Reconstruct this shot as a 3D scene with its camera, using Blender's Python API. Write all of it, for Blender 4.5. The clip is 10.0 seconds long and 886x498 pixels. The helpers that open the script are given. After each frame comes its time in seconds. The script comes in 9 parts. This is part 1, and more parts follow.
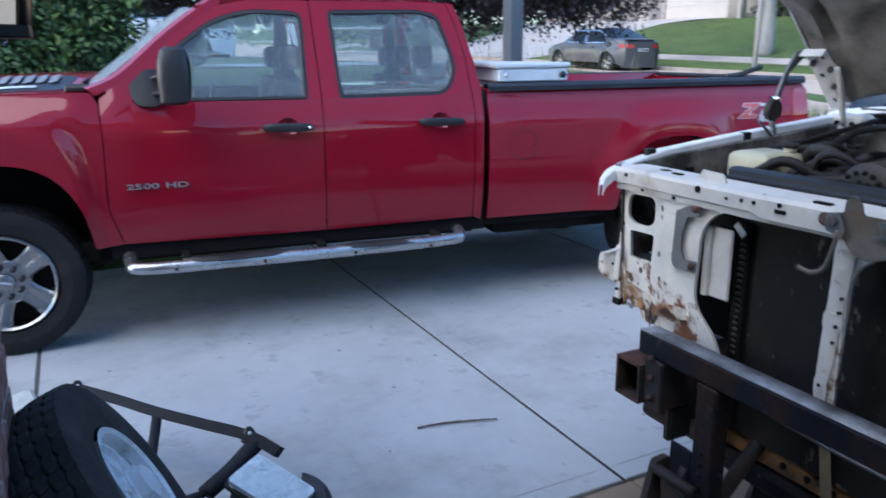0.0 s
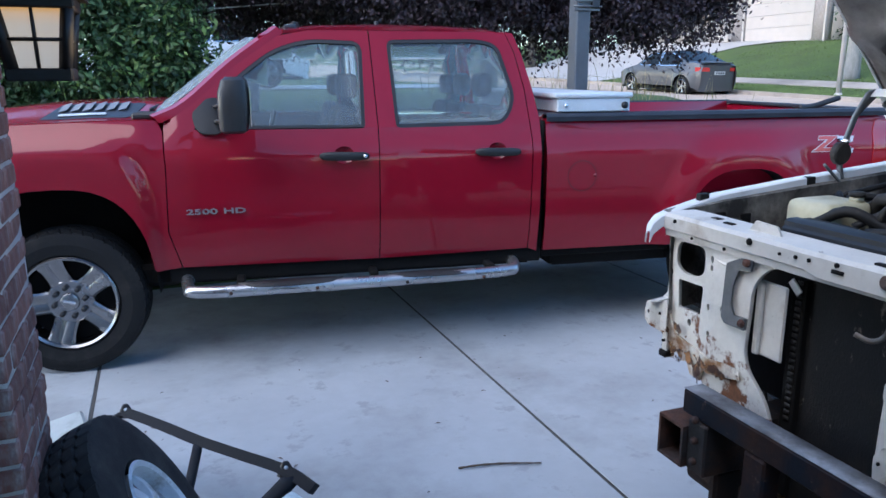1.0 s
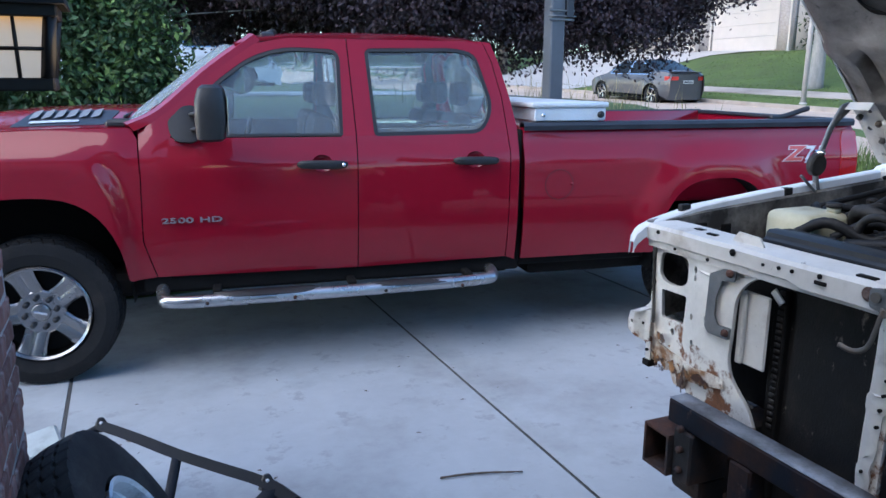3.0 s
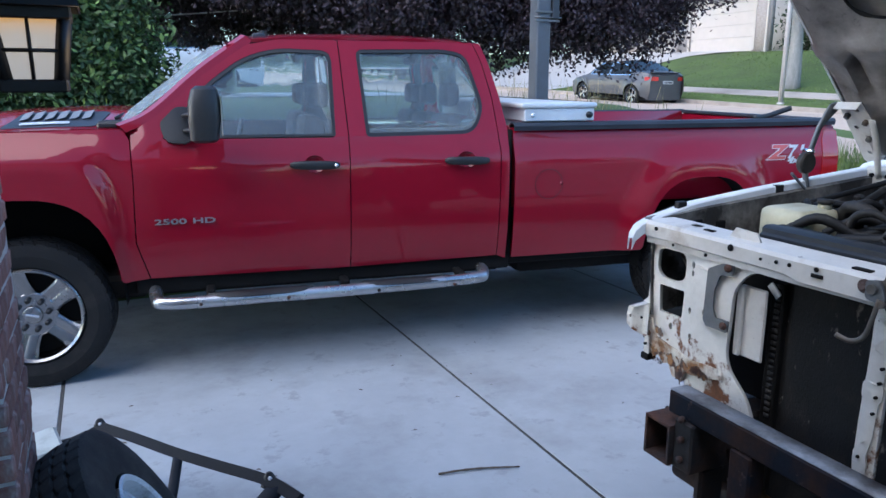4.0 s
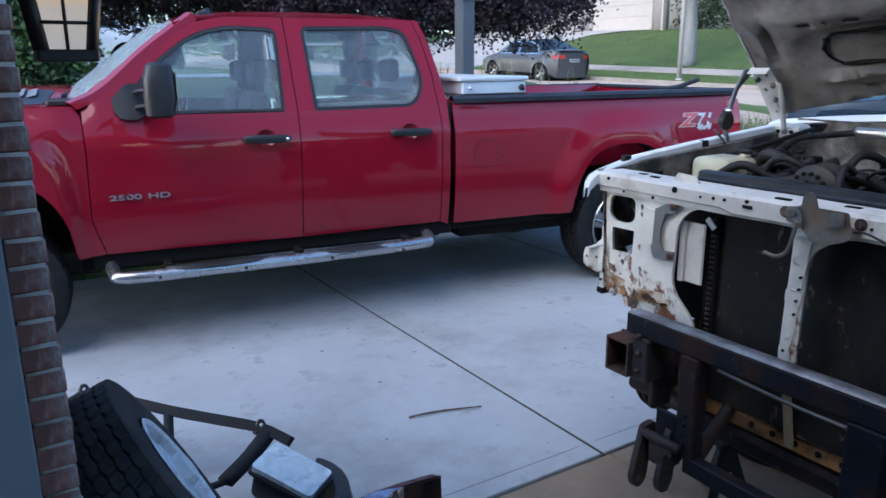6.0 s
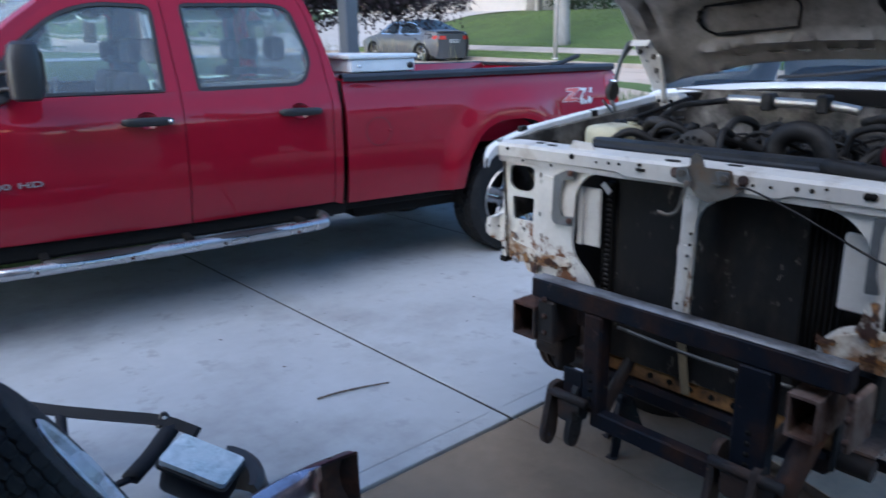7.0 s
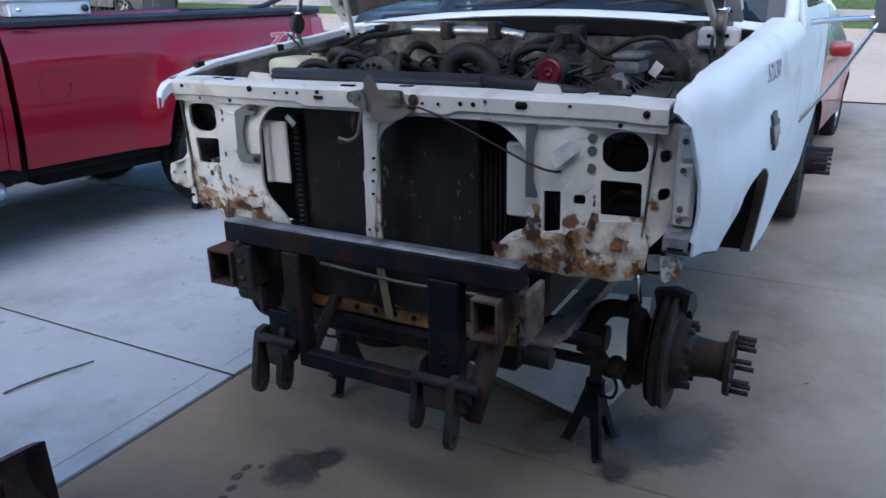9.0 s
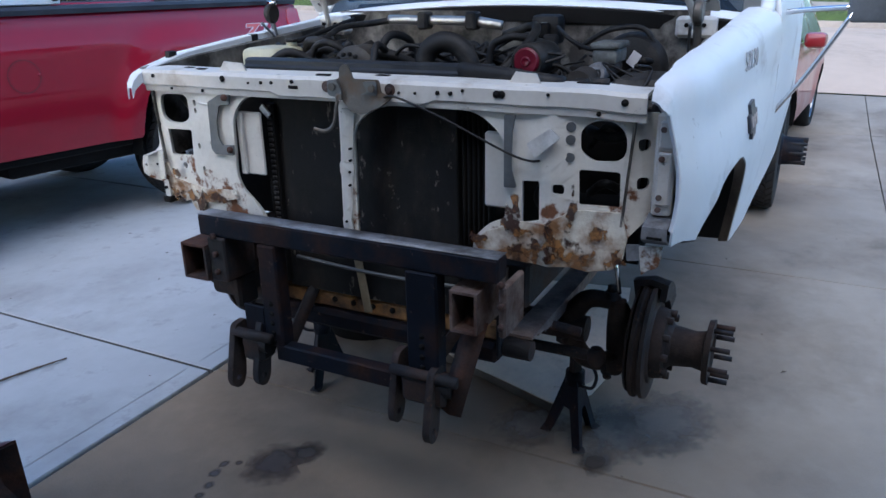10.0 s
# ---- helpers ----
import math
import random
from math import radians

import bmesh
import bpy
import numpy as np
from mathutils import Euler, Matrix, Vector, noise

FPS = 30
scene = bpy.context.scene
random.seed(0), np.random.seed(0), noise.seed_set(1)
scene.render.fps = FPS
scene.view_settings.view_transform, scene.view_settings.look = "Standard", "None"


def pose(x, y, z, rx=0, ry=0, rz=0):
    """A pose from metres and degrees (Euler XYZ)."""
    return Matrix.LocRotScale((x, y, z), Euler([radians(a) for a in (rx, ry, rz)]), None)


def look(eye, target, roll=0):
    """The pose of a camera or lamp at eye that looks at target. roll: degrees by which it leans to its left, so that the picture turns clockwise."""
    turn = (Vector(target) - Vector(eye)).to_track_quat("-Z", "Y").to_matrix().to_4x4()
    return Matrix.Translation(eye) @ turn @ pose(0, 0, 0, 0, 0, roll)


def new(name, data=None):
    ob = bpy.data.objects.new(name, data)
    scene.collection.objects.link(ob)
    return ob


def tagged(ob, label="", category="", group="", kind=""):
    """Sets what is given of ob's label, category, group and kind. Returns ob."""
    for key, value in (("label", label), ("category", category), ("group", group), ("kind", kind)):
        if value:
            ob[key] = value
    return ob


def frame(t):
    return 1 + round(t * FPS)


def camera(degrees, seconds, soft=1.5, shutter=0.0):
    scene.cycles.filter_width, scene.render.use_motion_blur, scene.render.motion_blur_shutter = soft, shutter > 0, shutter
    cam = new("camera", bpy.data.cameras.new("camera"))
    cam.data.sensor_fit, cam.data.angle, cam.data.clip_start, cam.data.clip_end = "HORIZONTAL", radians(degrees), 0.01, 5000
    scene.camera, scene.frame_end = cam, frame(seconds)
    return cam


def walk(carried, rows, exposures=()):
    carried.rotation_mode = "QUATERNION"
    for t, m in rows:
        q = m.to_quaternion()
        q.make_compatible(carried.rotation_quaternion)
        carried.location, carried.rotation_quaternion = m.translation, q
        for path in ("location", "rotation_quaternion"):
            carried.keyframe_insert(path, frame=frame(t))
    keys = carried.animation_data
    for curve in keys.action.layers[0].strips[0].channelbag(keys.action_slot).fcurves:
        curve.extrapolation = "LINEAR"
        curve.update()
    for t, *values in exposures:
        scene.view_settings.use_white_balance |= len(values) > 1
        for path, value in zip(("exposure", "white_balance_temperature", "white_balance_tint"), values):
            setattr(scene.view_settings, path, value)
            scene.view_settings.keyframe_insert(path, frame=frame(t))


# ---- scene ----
cam = camera(62.5, 10.0, shutter=0.5)
PATH = [
    (0, (1.135, -4.446, 1.649), (1.731, -2.608, 1.134), -0.6),
    (0.5, (1.233, -4.429, 1.686), (1.67, -2.538, 1.2), -0.2),
    (1, (1.246, -4.398, 1.705), (1.667, -2.498, 1.242), -0.3),
    (1.5, (1.235, -4.39, 1.716), (1.676, -2.493, 1.263), -0.3),
    (2, (1.228, -4.386, 1.715), (1.688, -2.493, 1.266), -0.1),
    (2.5, (1.224, -4.384, 1.718), (1.701, -2.494, 1.27), 0.0),
    (4, (1.129, -4.407, 1.718), (1.676, -2.534, 1.274), 0.0),
    (4.5, (1.074, -4.491, 1.705), (1.652, -2.629, 1.255), -0.3),
    (5, (0.997, -4.616, 1.687), (1.62, -2.774, 1.22), -0.5),
    (6.5, (0.759, -4.602, 1.681), (1.638, -2.88, 1.169), -0.7),
    (7, (0.75, -4.595, 1.654), (1.78, -2.969, 1.112), -1.0),
    (7.5, (0.822, -4.619, 1.613), (2.044, -3.148, 1.03), -1.0),
    (8, (0.886, -4.648, 1.582), (2.249, -3.325, 0.959), -1.3),
    (8.5, (0.908, -4.662, 1.569), (2.361, -3.451, 0.918), -1.4),
    (9, (0.918, -4.669, 1.558), (2.419, -3.526, 0.894), -1.3),
    (9.5, (0.926, -4.67, 1.552), (2.446, -3.557, 0.88), -1.2),
    (10, (0.936, -4.661, 1.546), (2.464, -3.566, 0.863), -1.2),
]
walk(cam, [(t, look(e, a, r)) for t, e, a, r in PATH], [(0, 1.66, 5600, 9), (5, 1.64, 5600, 9), (6.5, 1.58, 5600, 9), (8.3, 1.55, 5650, 9), (10, 1.58, 5650, 9)])

# ---- world and light ----
world = bpy.data.worlds.new("world")
scene.world = world
world.use_nodes = True
wn = world.node_tree.nodes
sky = wn.new("ShaderNodeTexSky")
sky.sky_type = "NISHITA"
sky.sun_disc = False
sky.sun_elevation = radians(16)
sky.sun_rotation = radians(-76)
sky.air_density, sky.dust_density, sky.ozone_density = 1.0, 0.6, 3.0
wn["Background"].inputs["Strength"].default_value = 0.15
world.node_tree.links.new(sky.outputs[0], wn["Background"].inputs[0])

sun_data = bpy.data.lights.new("sun", "SUN")
sun_data.energy, sun_data.angle, sun_data.color = 1.1, radians(60), (1.0, 0.88, 0.76)
sun = new("sun", sun_data)
sun.matrix_world = look((-14, -6, 20), (0, 0, 0))

# ---- mesh helpers ----
THETA = radians(8.6)                      # the driveway's turn against the red truck
SITE = Matrix.Translation((2.613, -2.218, 0)) @ Matrix.Rotation(THETA, 4, "Z")
FORD = Matrix.Translation((2.50, -3.235, 0)) @ Matrix.Rotation(radians(8.5), 4, "Z")


def S(u, v, z=0.0):
    return SITE @ Vector((u, v, z))


def smoothstep(a, b, x):
    k = min(1.0, max(0.0, (x - a) / (b - a)))
    return k * k * (3 - 2 * k)


def shade(bm, angle=35):
    for f in bm.faces:
        f.smooth = True
    lim = radians(angle)
    for e in bm.edges:
        e.smooth = not (len(e.link_faces) == 2 and e.calc_face_angle(0) > lim)


def part(name, bm, mat, parent=None, label="", m=None, angle=35, flat=False):
    """Links a bmesh as one mesh object under a thing or a part."""
    if not flat:
        shade(bm, angle)
    me = bpy.data.meshes.new(name)
    bm.to_mesh(me)
    bm.free()
    mats = mat if isinstance(mat, (list, tuple)) else [mat]
    for mt in mats:
        me.materials.append(mt)
    ob = new(name, me)
    if m is not None:
        ob.matrix_basis = m
    if parent:
        ob.parent = parent
    if label:
        ob["label"] = label
    return ob


def thing(name, label, category, m=None, group="", kind=""):
    ob = new(name)
    ob.empty_display_size = 0.1
    if m is not None:
        ob.matrix_basis = m
    return tagged(ob, label, category, group, kind)


def share(ob, name, m, parent=None):
    """Another piece on the same mesh."""
    o = new(name, ob.data)
    o.matrix_basis = m
    if parent:
        o.parent = parent
    return o


def B():
    return bmesh.new()


def box(bm, x0, x1, y0, y1, z0, z1, bevel=0.0, m=None, seg=1):
    vs = [bm.verts.new((x, y, z)) for x in (x0, x1) for y in (y0, y1) for z in (z0, z1)]
    q = [(0, 1, 3, 2), (4, 6, 7, 5), (0, 4, 5, 1), (2, 3, 7, 6), (0, 2, 6, 4), (1, 5, 7, 3)]
    fs = [bm.faces.new([vs[i] for i in f]) for f in q]
    if bevel:
        es = list({e for f in fs for e in f.edges})
        r = bmesh.ops.bevel(bm, geom=es, offset=bevel, segments=seg, affect="EDGES", profile=0.5)
        vs = list({v for f in r["faces"] for v in f.verts} | {v for v in vs if v.is_valid})
    if m is not None:
        bmesh.ops.transform(bm, matrix=m, verts=[v for v in vs if v.is_valid])
    return bm


def frame_of(d):
    d = Vector(d).normalized()
    up = Vector((0, 0, 1)) if abs(d.z) < 0.9 else Vector((1, 0, 0))
    a = d.cross(up).normalized()
    return a, d.cross(a).normalized()


def cyl(bm, p0, p1, r, seg=16, r1=None, caps=True):
    p0, p1 = Vector(p0), Vector(p1)
    r1 = r if r1 is None else r1
    a, b = frame_of(p1 - p0)
    ring = []
    for p, rr in ((p0, r), (p1, r1)):
        ring.append([bm.verts.new(p + (a * math.cos(2 * math.pi * i / seg) + b * math.sin(2 * math.pi * i / seg)) * rr)
                     for i in range(seg)])
    for i in range(seg):
        j = (i + 1) % seg
        bm.faces.new((ring[0][i], ring[0][j], ring[1][j], ring[1][i]))
    if caps:
        bm.faces.new(ring[0][::-1])
        bm.faces.new(ring[1])
    return bm


def smooth_path(pts, n=6):
    pts = [Vector(p) for p in pts]
    if len(pts) < 3:
        return pts
    out = []
    ext = [2 * pts[0] - pts[1]] + pts + [2 * pts[-1] - pts[-2]]
    for i in range(1, len(ext) - 2):
        p0, p1, p2, p3 = ext[i - 1:i + 3]
        for k in range(n):
            t = k / n
            out.append(0.5 * ((2 * p1) + (p2 - p0) * t + (2 * p0 - 5 * p1 + 4 * p2 - p3) * t * t + (3 * p1 - p0 - 3 * p2 + p3) * t ** 3))
    out.append(pts[-1])
    return out


def tube(bm, pts, r, seg=10, smooth=True, n=6, radii=None, flat=1.0):
    """A round bar along a line; flat squashes it along its second axis."""
    ps = smooth_path(pts, n) if smooth else [Vector(p) for p in pts]
    rings, a = [], None
    for i, p in enumerate(ps):
        d = (ps[min(i + 1, len(ps) - 1)] - ps[max(i - 1, 0)]).normalized()
        if a is None:
            a, b = frame_of(d)
        else:
            a = (a - d * a.dot(d)).normalized()
            b = d.cross(a)
        rr = r if radii is None else radii(i / max(1, len(ps) - 1))
        rings.append([bm.verts.new(p + a * math.cos(2 * math.pi * k / seg) * rr + b * math.sin(2 * math.pi * k / seg) * rr * flat)
                      for k in range(seg)])
    for r0, r1 in zip(rings, rings[1:]):
        for k in range(seg):
            j = (k + 1) % seg
            bm.faces.new((r0[k], r0[j], r1[j], r1[k]))
    bm.faces.new(rings[0][::-1])
    bm.faces.new(rings[-1])
    return bm


def lathe(bm, prof, seg=32, m=None, closed=False, caps=True):
    """Turns a profile of (along the axis y, radius) about the y axis."""
    rings = []
    for y, r in prof:
        rings.append([bm.verts.new((r * math.cos(2 * math.pi * k / seg), y, r * math.sin(2 * math.pi * k / seg))) for k in range(seg)])
    pairs = list(zip(rings, rings[1:])) + ([(rings[-1], rings[0])] if closed else [])
    for r0, r1 in pairs:
        for k in range(seg):
            j = (k + 1) % seg
            bm.faces.new((r0[k], r0[j], r1[j], r1[k]))
    if caps and not closed:
        for rg, flip in ((rings[0], False), (rings[-1], True)):
            if (rg[0].co - rg[seg // 2].co).length > 1e-4:
                bm.faces.new(rg if flip else rg[::-1])
    if m is not None:
        bmesh.ops.transform(bm, matrix=m, verts=[v for rg in rings for v in rg])
    bmesh.ops.recalc_face_normals(bm, faces=list({f for rg in rings for v in rg for f in v.link_faces}))
    return bm


def rounded(pts, r, n=4):
    """Rounds the corners of a closed 2D outline; r is one radius or one for each corner."""
    out, k = [], len(pts)
    for i, p in enumerate(pts):
        rr = r[i] if isinstance(r, (list, tuple)) else r
        p, a, b = Vector(p), Vector(pts[i - 1]), Vector(pts[(i + 1) % k])
        if rr <= 0:
            out.append(p)
            continue
        da, db = (a - p), (b - p)
        rr = min(rr, da.length * 0.45, db.length * 0.45)
        q0, q1 = p + da.normalized() * rr, p + db.normalized() * rr
        for j in range(n + 1):
            t = j / n
            out.append(q0 * (1 - t) ** 2 + p * 2 * t * (1 - t) + q1 * t * t)
    return out


def arc(cx, cz, a, b, n, t0, t1, k=14):
    """Part of a superellipse as 2D points."""
    out = []
    for i in range(k + 1):
        t = radians(t0 + (t1 - t0) * i / k)
        c, s = math.cos(t), math.sin(t)
        out.append((cx + a * math.copysign(abs(c) ** (2 / n), c), cz + b * math.copysign(abs(s) ** (2 / n), s)))
    return out


def sheet(loops, to3d, step=0.0, thick=0.0, normal=None, steps=None):
    """A plate cut from 2D loops (the first the outline, the others holes), bent by to3d(a, b) and given a thickness."""
    bm = B()
    edges = []
    for lp in loops:
        vs = [bm.verts.new((p[0], p[1], 0)) for p in lp]
        edges += [bm.edges.new((vs[i], vs[(i + 1) % len(vs)])) for i in range(len(vs))]
    bmesh.ops.triangle_fill(bm, edges=edges, use_beauty=True, use_dissolve=False)
    sx, sz = steps if steps else (step, step)
    xs = [p[0] for p in loops[0]]
    zs = [p[1] for p in loops[0]]
    for ax, lo, hi, st in ((0, min(xs), max(xs), sx), (1, min(zs), max(zs), sz)):
        if st:
            c = math.floor(lo / st) * st + st
            while c < hi - 1e-4:
                co, no = [0, 0, 0], [0, 0, 0]
                co[ax], no[ax] = c, 1
                bmesh.ops.bisect_plane(bm, geom=bm.verts[:] + bm.edges[:] + bm.faces[:], plane_co=co, plane_no=no, dist=1e-5)
                c += st
    if sx:
        bmesh.ops.join_triangles(bm, faces=bm.faces[:], angle_face_threshold=3.1, angle_shape_threshold=3.1)
    for v in bm.verts:
        v.co = Vector(to3d(v.co.x, v.co.y))
    bm.normal_update()
    if normal is not None:
        tot = Vector()
        for f in bm.faces:
            tot += f.normal * f.calc_area()
        if tot.dot(Vector(normal)) < 0:
            bmesh.ops.reverse_faces(bm, faces=bm.faces[:])
            bm.normal_update()
    if thick:
        front = bm.faces[:]
        inner = {v: bm.verts.new(v.co - v.normal * thick) for v in list(bm.verts)}
        rim = [e for e in bm.edges if len(e.link_faces) == 1]
        for f in front:
            bm.faces.new([inner[v] for v in reversed(f.verts)])
        for e in rim:
            f = e.link_faces[0]
            a, b = e.verts
            lp = [l for l in f.loops if l.edge == e][0]
            a, b = lp.vert, lp.link_loop_next.vert
            bm.faces.new((b, a, inner[a], inner[b]))
    return bm


def skin(bm, rows):
    """Quads between rows of points of equal length."""
    vs = [[bm.verts.new(p) for p in r] for r in rows]
    for r0, r1 in zip(vs, vs[1:]):
        for i in range(len(r0) - 1):
            bm.faces.new((r0[i], r0[i + 1], r1[i + 1], r1[i]))
    return bm


def thicken(bm, t):
    bmesh.ops.recalc_face_normals(bm, faces=bm.faces[:])
    bmesh.ops.solidify(bm, geom=bm.faces[:], thickness=t)
    return bm


def mirror_y(bm, y):
    """Mirrors everything across the plane of that y."""
    for v in bm.verts:
        v.co.y = 2 * y - v.co.y
    bmesh.ops.reverse_faces(bm, faces=bm.faces[:])
    return bm


def text_mesh(body, size, depth, m, bold=0.0, shear=0.0, spacing=1.0):
    cu = bpy.data.curves.new("lettering", "FONT")
    cu.body, cu.size, cu.extrude, cu.offset, cu.shear, cu.space_character = body, size, depth, bold, shear, spacing
    ob = bpy.data.objects.new("lettering", cu)
    scene.collection.objects.link(ob)
    bpy.context.view_layer.update()
    me = bpy.data.meshes.new_from_object(ob.evaluated_get(bpy.context.evaluated_depsgraph_get()))
    bm = B()
    bm.from_mesh(me)
    bpy.data.objects.remove(ob)
    bpy.data.curves.remove(cu)
    bpy.data.meshes.remove(me)
    bmesh.ops.transform(bm, matrix=m, verts=bm.verts[:])
    return bm


# ---- materials ----
def material(name, color, rough=0.5, metal=0.0, vary=0.12, scale=6.0, bump=0.0, bump_scale=80.0, coat=0.0, stain=None,
             stain_scale=1.5, stain_at=0.55, stain_soft=0.12, stain_rough=None, rough_vary=0.1, per_object=0.0, spec=0.5, stretch=(1, 1, 1),
             streak=None, detail=6.0, spots=None, spots_scale=30.0, spots_at=0.66, low=None):
    """Colour with variation at two scales, an optional second colour in stains of their own shape, and fine relief."""
    mt = bpy.data.materials.new(name)
    mt.use_nodes = True
    n, ln = mt.node_tree.nodes, mt.node_tree.links
    p = n["Principled BSDF"]
    tc = n.new("ShaderNodeTexCoord")
    mp = n.new("ShaderNodeMapping")
    mp.inputs["Scale"].default_value = stretch
    ln.new(tc.outputs["Object"], mp.inputs[0])

    def nz(s, d=detail, r=0.6):
        t = n.new("ShaderNodeTexNoise")
        t.inputs["Scale"].default_value, t.inputs["Detail"].default_value, t.inputs["Roughness"].default_value = s, d, r
        ln.new(mp.outputs[0], t.inputs["Vector"])
        return t

    def mix(f, a, b, mode="MIX"):
        k = n.new("ShaderNodeMix")
        k.data_type, k.blend_type = "RGBA", mode
        for s, v in ((k.inputs[0], f), (k.inputs[6], a), (k.inputs[7], b)):
            if isinstance(v, (int, float)):
                s.default_value = v
            elif isinstance(v, tuple):
                s.default_value = (*v[:3], 1)
            else:
                ln.new(v, s)
        return k.outputs[2]

    def ramp(src, lo, hi, a=0.0, b=1.0):
        r = n.new("ShaderNodeMapRange")
        r.inputs[1].default_value, r.inputs[2].default_value, r.inputs[3].default_value, r.inputs[4].default_value = lo, hi, a, b
        ln.new(src, r.inputs[0])
        return r.outputs[0]

    big, fine = nz(scale), nz(scale * 9, 3)
    dark = tuple(c * (1 - vary) for c in color)
    light = tuple(min(1, c * (1 + vary)) for c in color)
    col = mix(ramp(big.outputs[0], 0.3, 0.7), dark, light)
    col = mix(ramp(fine.outputs[0], 0.35, 0.65, 0, 0.5), col, mix(1.0, col, (1 - vary,) * 3, "MULTIPLY"))
    if per_object:
        oi = n.new("ShaderNodeObjectInfo")
        col = mix(ramp(oi.outputs["Random"], 0, 1), mix(1.0, col, (1 - per_object,) * 3, "MULTIPLY"), mix(1.0, col, (1 + per_object,) * 3, "MULTIPLY"))
    ro = ramp(big.outputs[0], 0.3, 0.7, max(0, rough - rough_vary), min(1, rough + rough_vary))
    if stain is not None:
        st = nz(stain_scale, 8, 0.65)
        src = st.outputs[0]
        if low is not None:
            # more of the stain towards the lower edge, where wet dirt sits
            sz, am = n.new("ShaderNodeSeparateXYZ"), n.new("ShaderNodeMath")
            ln.new(tc.outputs["Object"], sz.inputs[0])
            am.operation = "ADD"
            ln.new(src, am.inputs[0])
            ln.new(ramp(sz.outputs["Z"], low[0], low[1], 0.0, low[2]), am.inputs[1])
            src = am.outputs[0]
        k = ramp(src, stain_at - stain_soft, stain_at + stain_soft)
        col = mix(k, col, mix(ramp(fine.outputs[0], 0.3, 0.7), tuple(c * 0.6 for c in stain), stain))
        if stain_rough is not None:
            r2 = n.new("ShaderNodeMix")
            ln.new(k, r2.inputs[0])
            ln.new(ro, r2.inputs[2])
            r2.inputs[3].default_value = stain_rough
            ro = r2.outputs[0]
    if spots is not None:
        sp2 = nz(spots_scale, 5, 0.7)
        col = mix(ramp(sp2.outputs[0], spots_at - 0.03, spots_at + 0.05), col, spots)
    ln.new(col, p.inputs["Base Color"])
    ln.new(ro, p.inputs["Roughness"])
    p.inputs["Metallic"].default_value = metal
    p.inputs["Coat Weight"].default_value = coat
    p.inputs["Coat Roughness"].default_value = 0.04
    p.inputs["Specular IOR Level"].default_value = spec
    if bump:
        bt = nz(bump_scale, 4)
        bn = n.new("ShaderNodeBump")
        bn.inputs["Strength"].default_value, bn.inputs["Distance"].default_value = min(1, bump), 0.004
        ln.new(bt.outputs[0], bn.inputs["Height"])
        ln.new(bn.outputs[0], p.inputs["Normal"])
    return mt


def glass(name, tint, rough=0.0):
    mt = bpy.data.materials.new(name)
    mt.use_nodes = True
    p = mt.node_tree.nodes["Principled BSDF"]
    p.inputs["Base Color"].default_value = (*tint, 1)
    p.inputs["Transmission Weight"].default_value = 1.0
    p.inputs["Roughness"].default_value = rough
    p.inputs["IOR"].default_value = 1.45
    return mt


def hazed(mt, k):
    """A pale diffuse film on the glass that stands in for reflected sky haze."""
    n, ln = mt.node_tree.nodes, mt.node_tree.links
    d, m, nz, r = n.new("ShaderNodeBsdfDiffuse"), n.new("ShaderNodeMixShader"), n.new("ShaderNodeTexNoise"), n.new("ShaderNodeMapRange")
    d.inputs[0].default_value = (0.50, 0.60, 0.70, 1)
    nz.inputs["Scale"].default_value = 3.0
    r.inputs[3].default_value, r.inputs[4].default_value = k * 0.7, k * 1.3
    ln.new(nz.outputs[0], r.inputs[0])
    ln.new(r.outputs[0], m.inputs[0])
    ln.new(n["Principled BSDF"].outputs[0], m.inputs[1])
    ln.new(d.outputs[0], m.inputs[2])
    ln.new(m.outputs[0], n["Material Output"].inputs[0])
    return mt


def glow(name, color, strength):
    mt = bpy.data.materials.new(name)
    mt.use_nodes = True
    p = mt.node_tree.nodes["Principled BSDF"]
    p.inputs["Base Color"].default_value = (*color, 1)
    p.inputs["Emission Color"].default_value = (*color, 1)
    p.inputs["Emission Strength"].default_value = strength
    return mt


M_RED = material("red_paint", (0.255, 0.0022, 0.017), rough=0.42, coat=0.85, vary=0.06, scale=2.0, rough_vary=0.06, spec=0.15)
M_REDCAR = material("red_car_paint", (0.25, 0.013, 0.016), rough=0.35, coat=0.7, vary=0.06, scale=2.0)
M_MATTE = material("matte_black_plastic", (0.013, 0.014, 0.018), rough=0.72, spec=0.22, vary=0.3, scale=12, bump=0.2, bump_scale=200)
M_BLACK = material("black_plastic", (0.018, 0.018, 0.02), rough=0.5, vary=0.25, bump=0.15, bump_scale=300)
M_TRIM = material("dark_trim", (0.03, 0.034, 0.045), rough=0.45, vary=0.2)
M_UNDER = material("underbody_black", (0.008, 0.0075, 0.0075), rough=0.85, spec=0.2, vary=0.4, scale=9, bump=0.3, bump_scale=60)
M_RUBBER = material("tyre_rubber", (0.011, 0.0115, 0.013), spec=0.3, rough=0.75, vary=0.3, scale=12, bump=0.25, bump_scale=140, stain=(0.035, 0.032, 0.03), stain_scale=5, stain_at=0.62)
M_DUSTY_RUBBER = material("dusty_worn_rubber", (0.019, 0.019, 0.020), spec=0.3, rough=0.8, vary=0.35, scale=10, bump=0.35, bump_scale=120, stain=(0.055, 0.05, 0.046), stain_scale=6, stain_at=0.56)
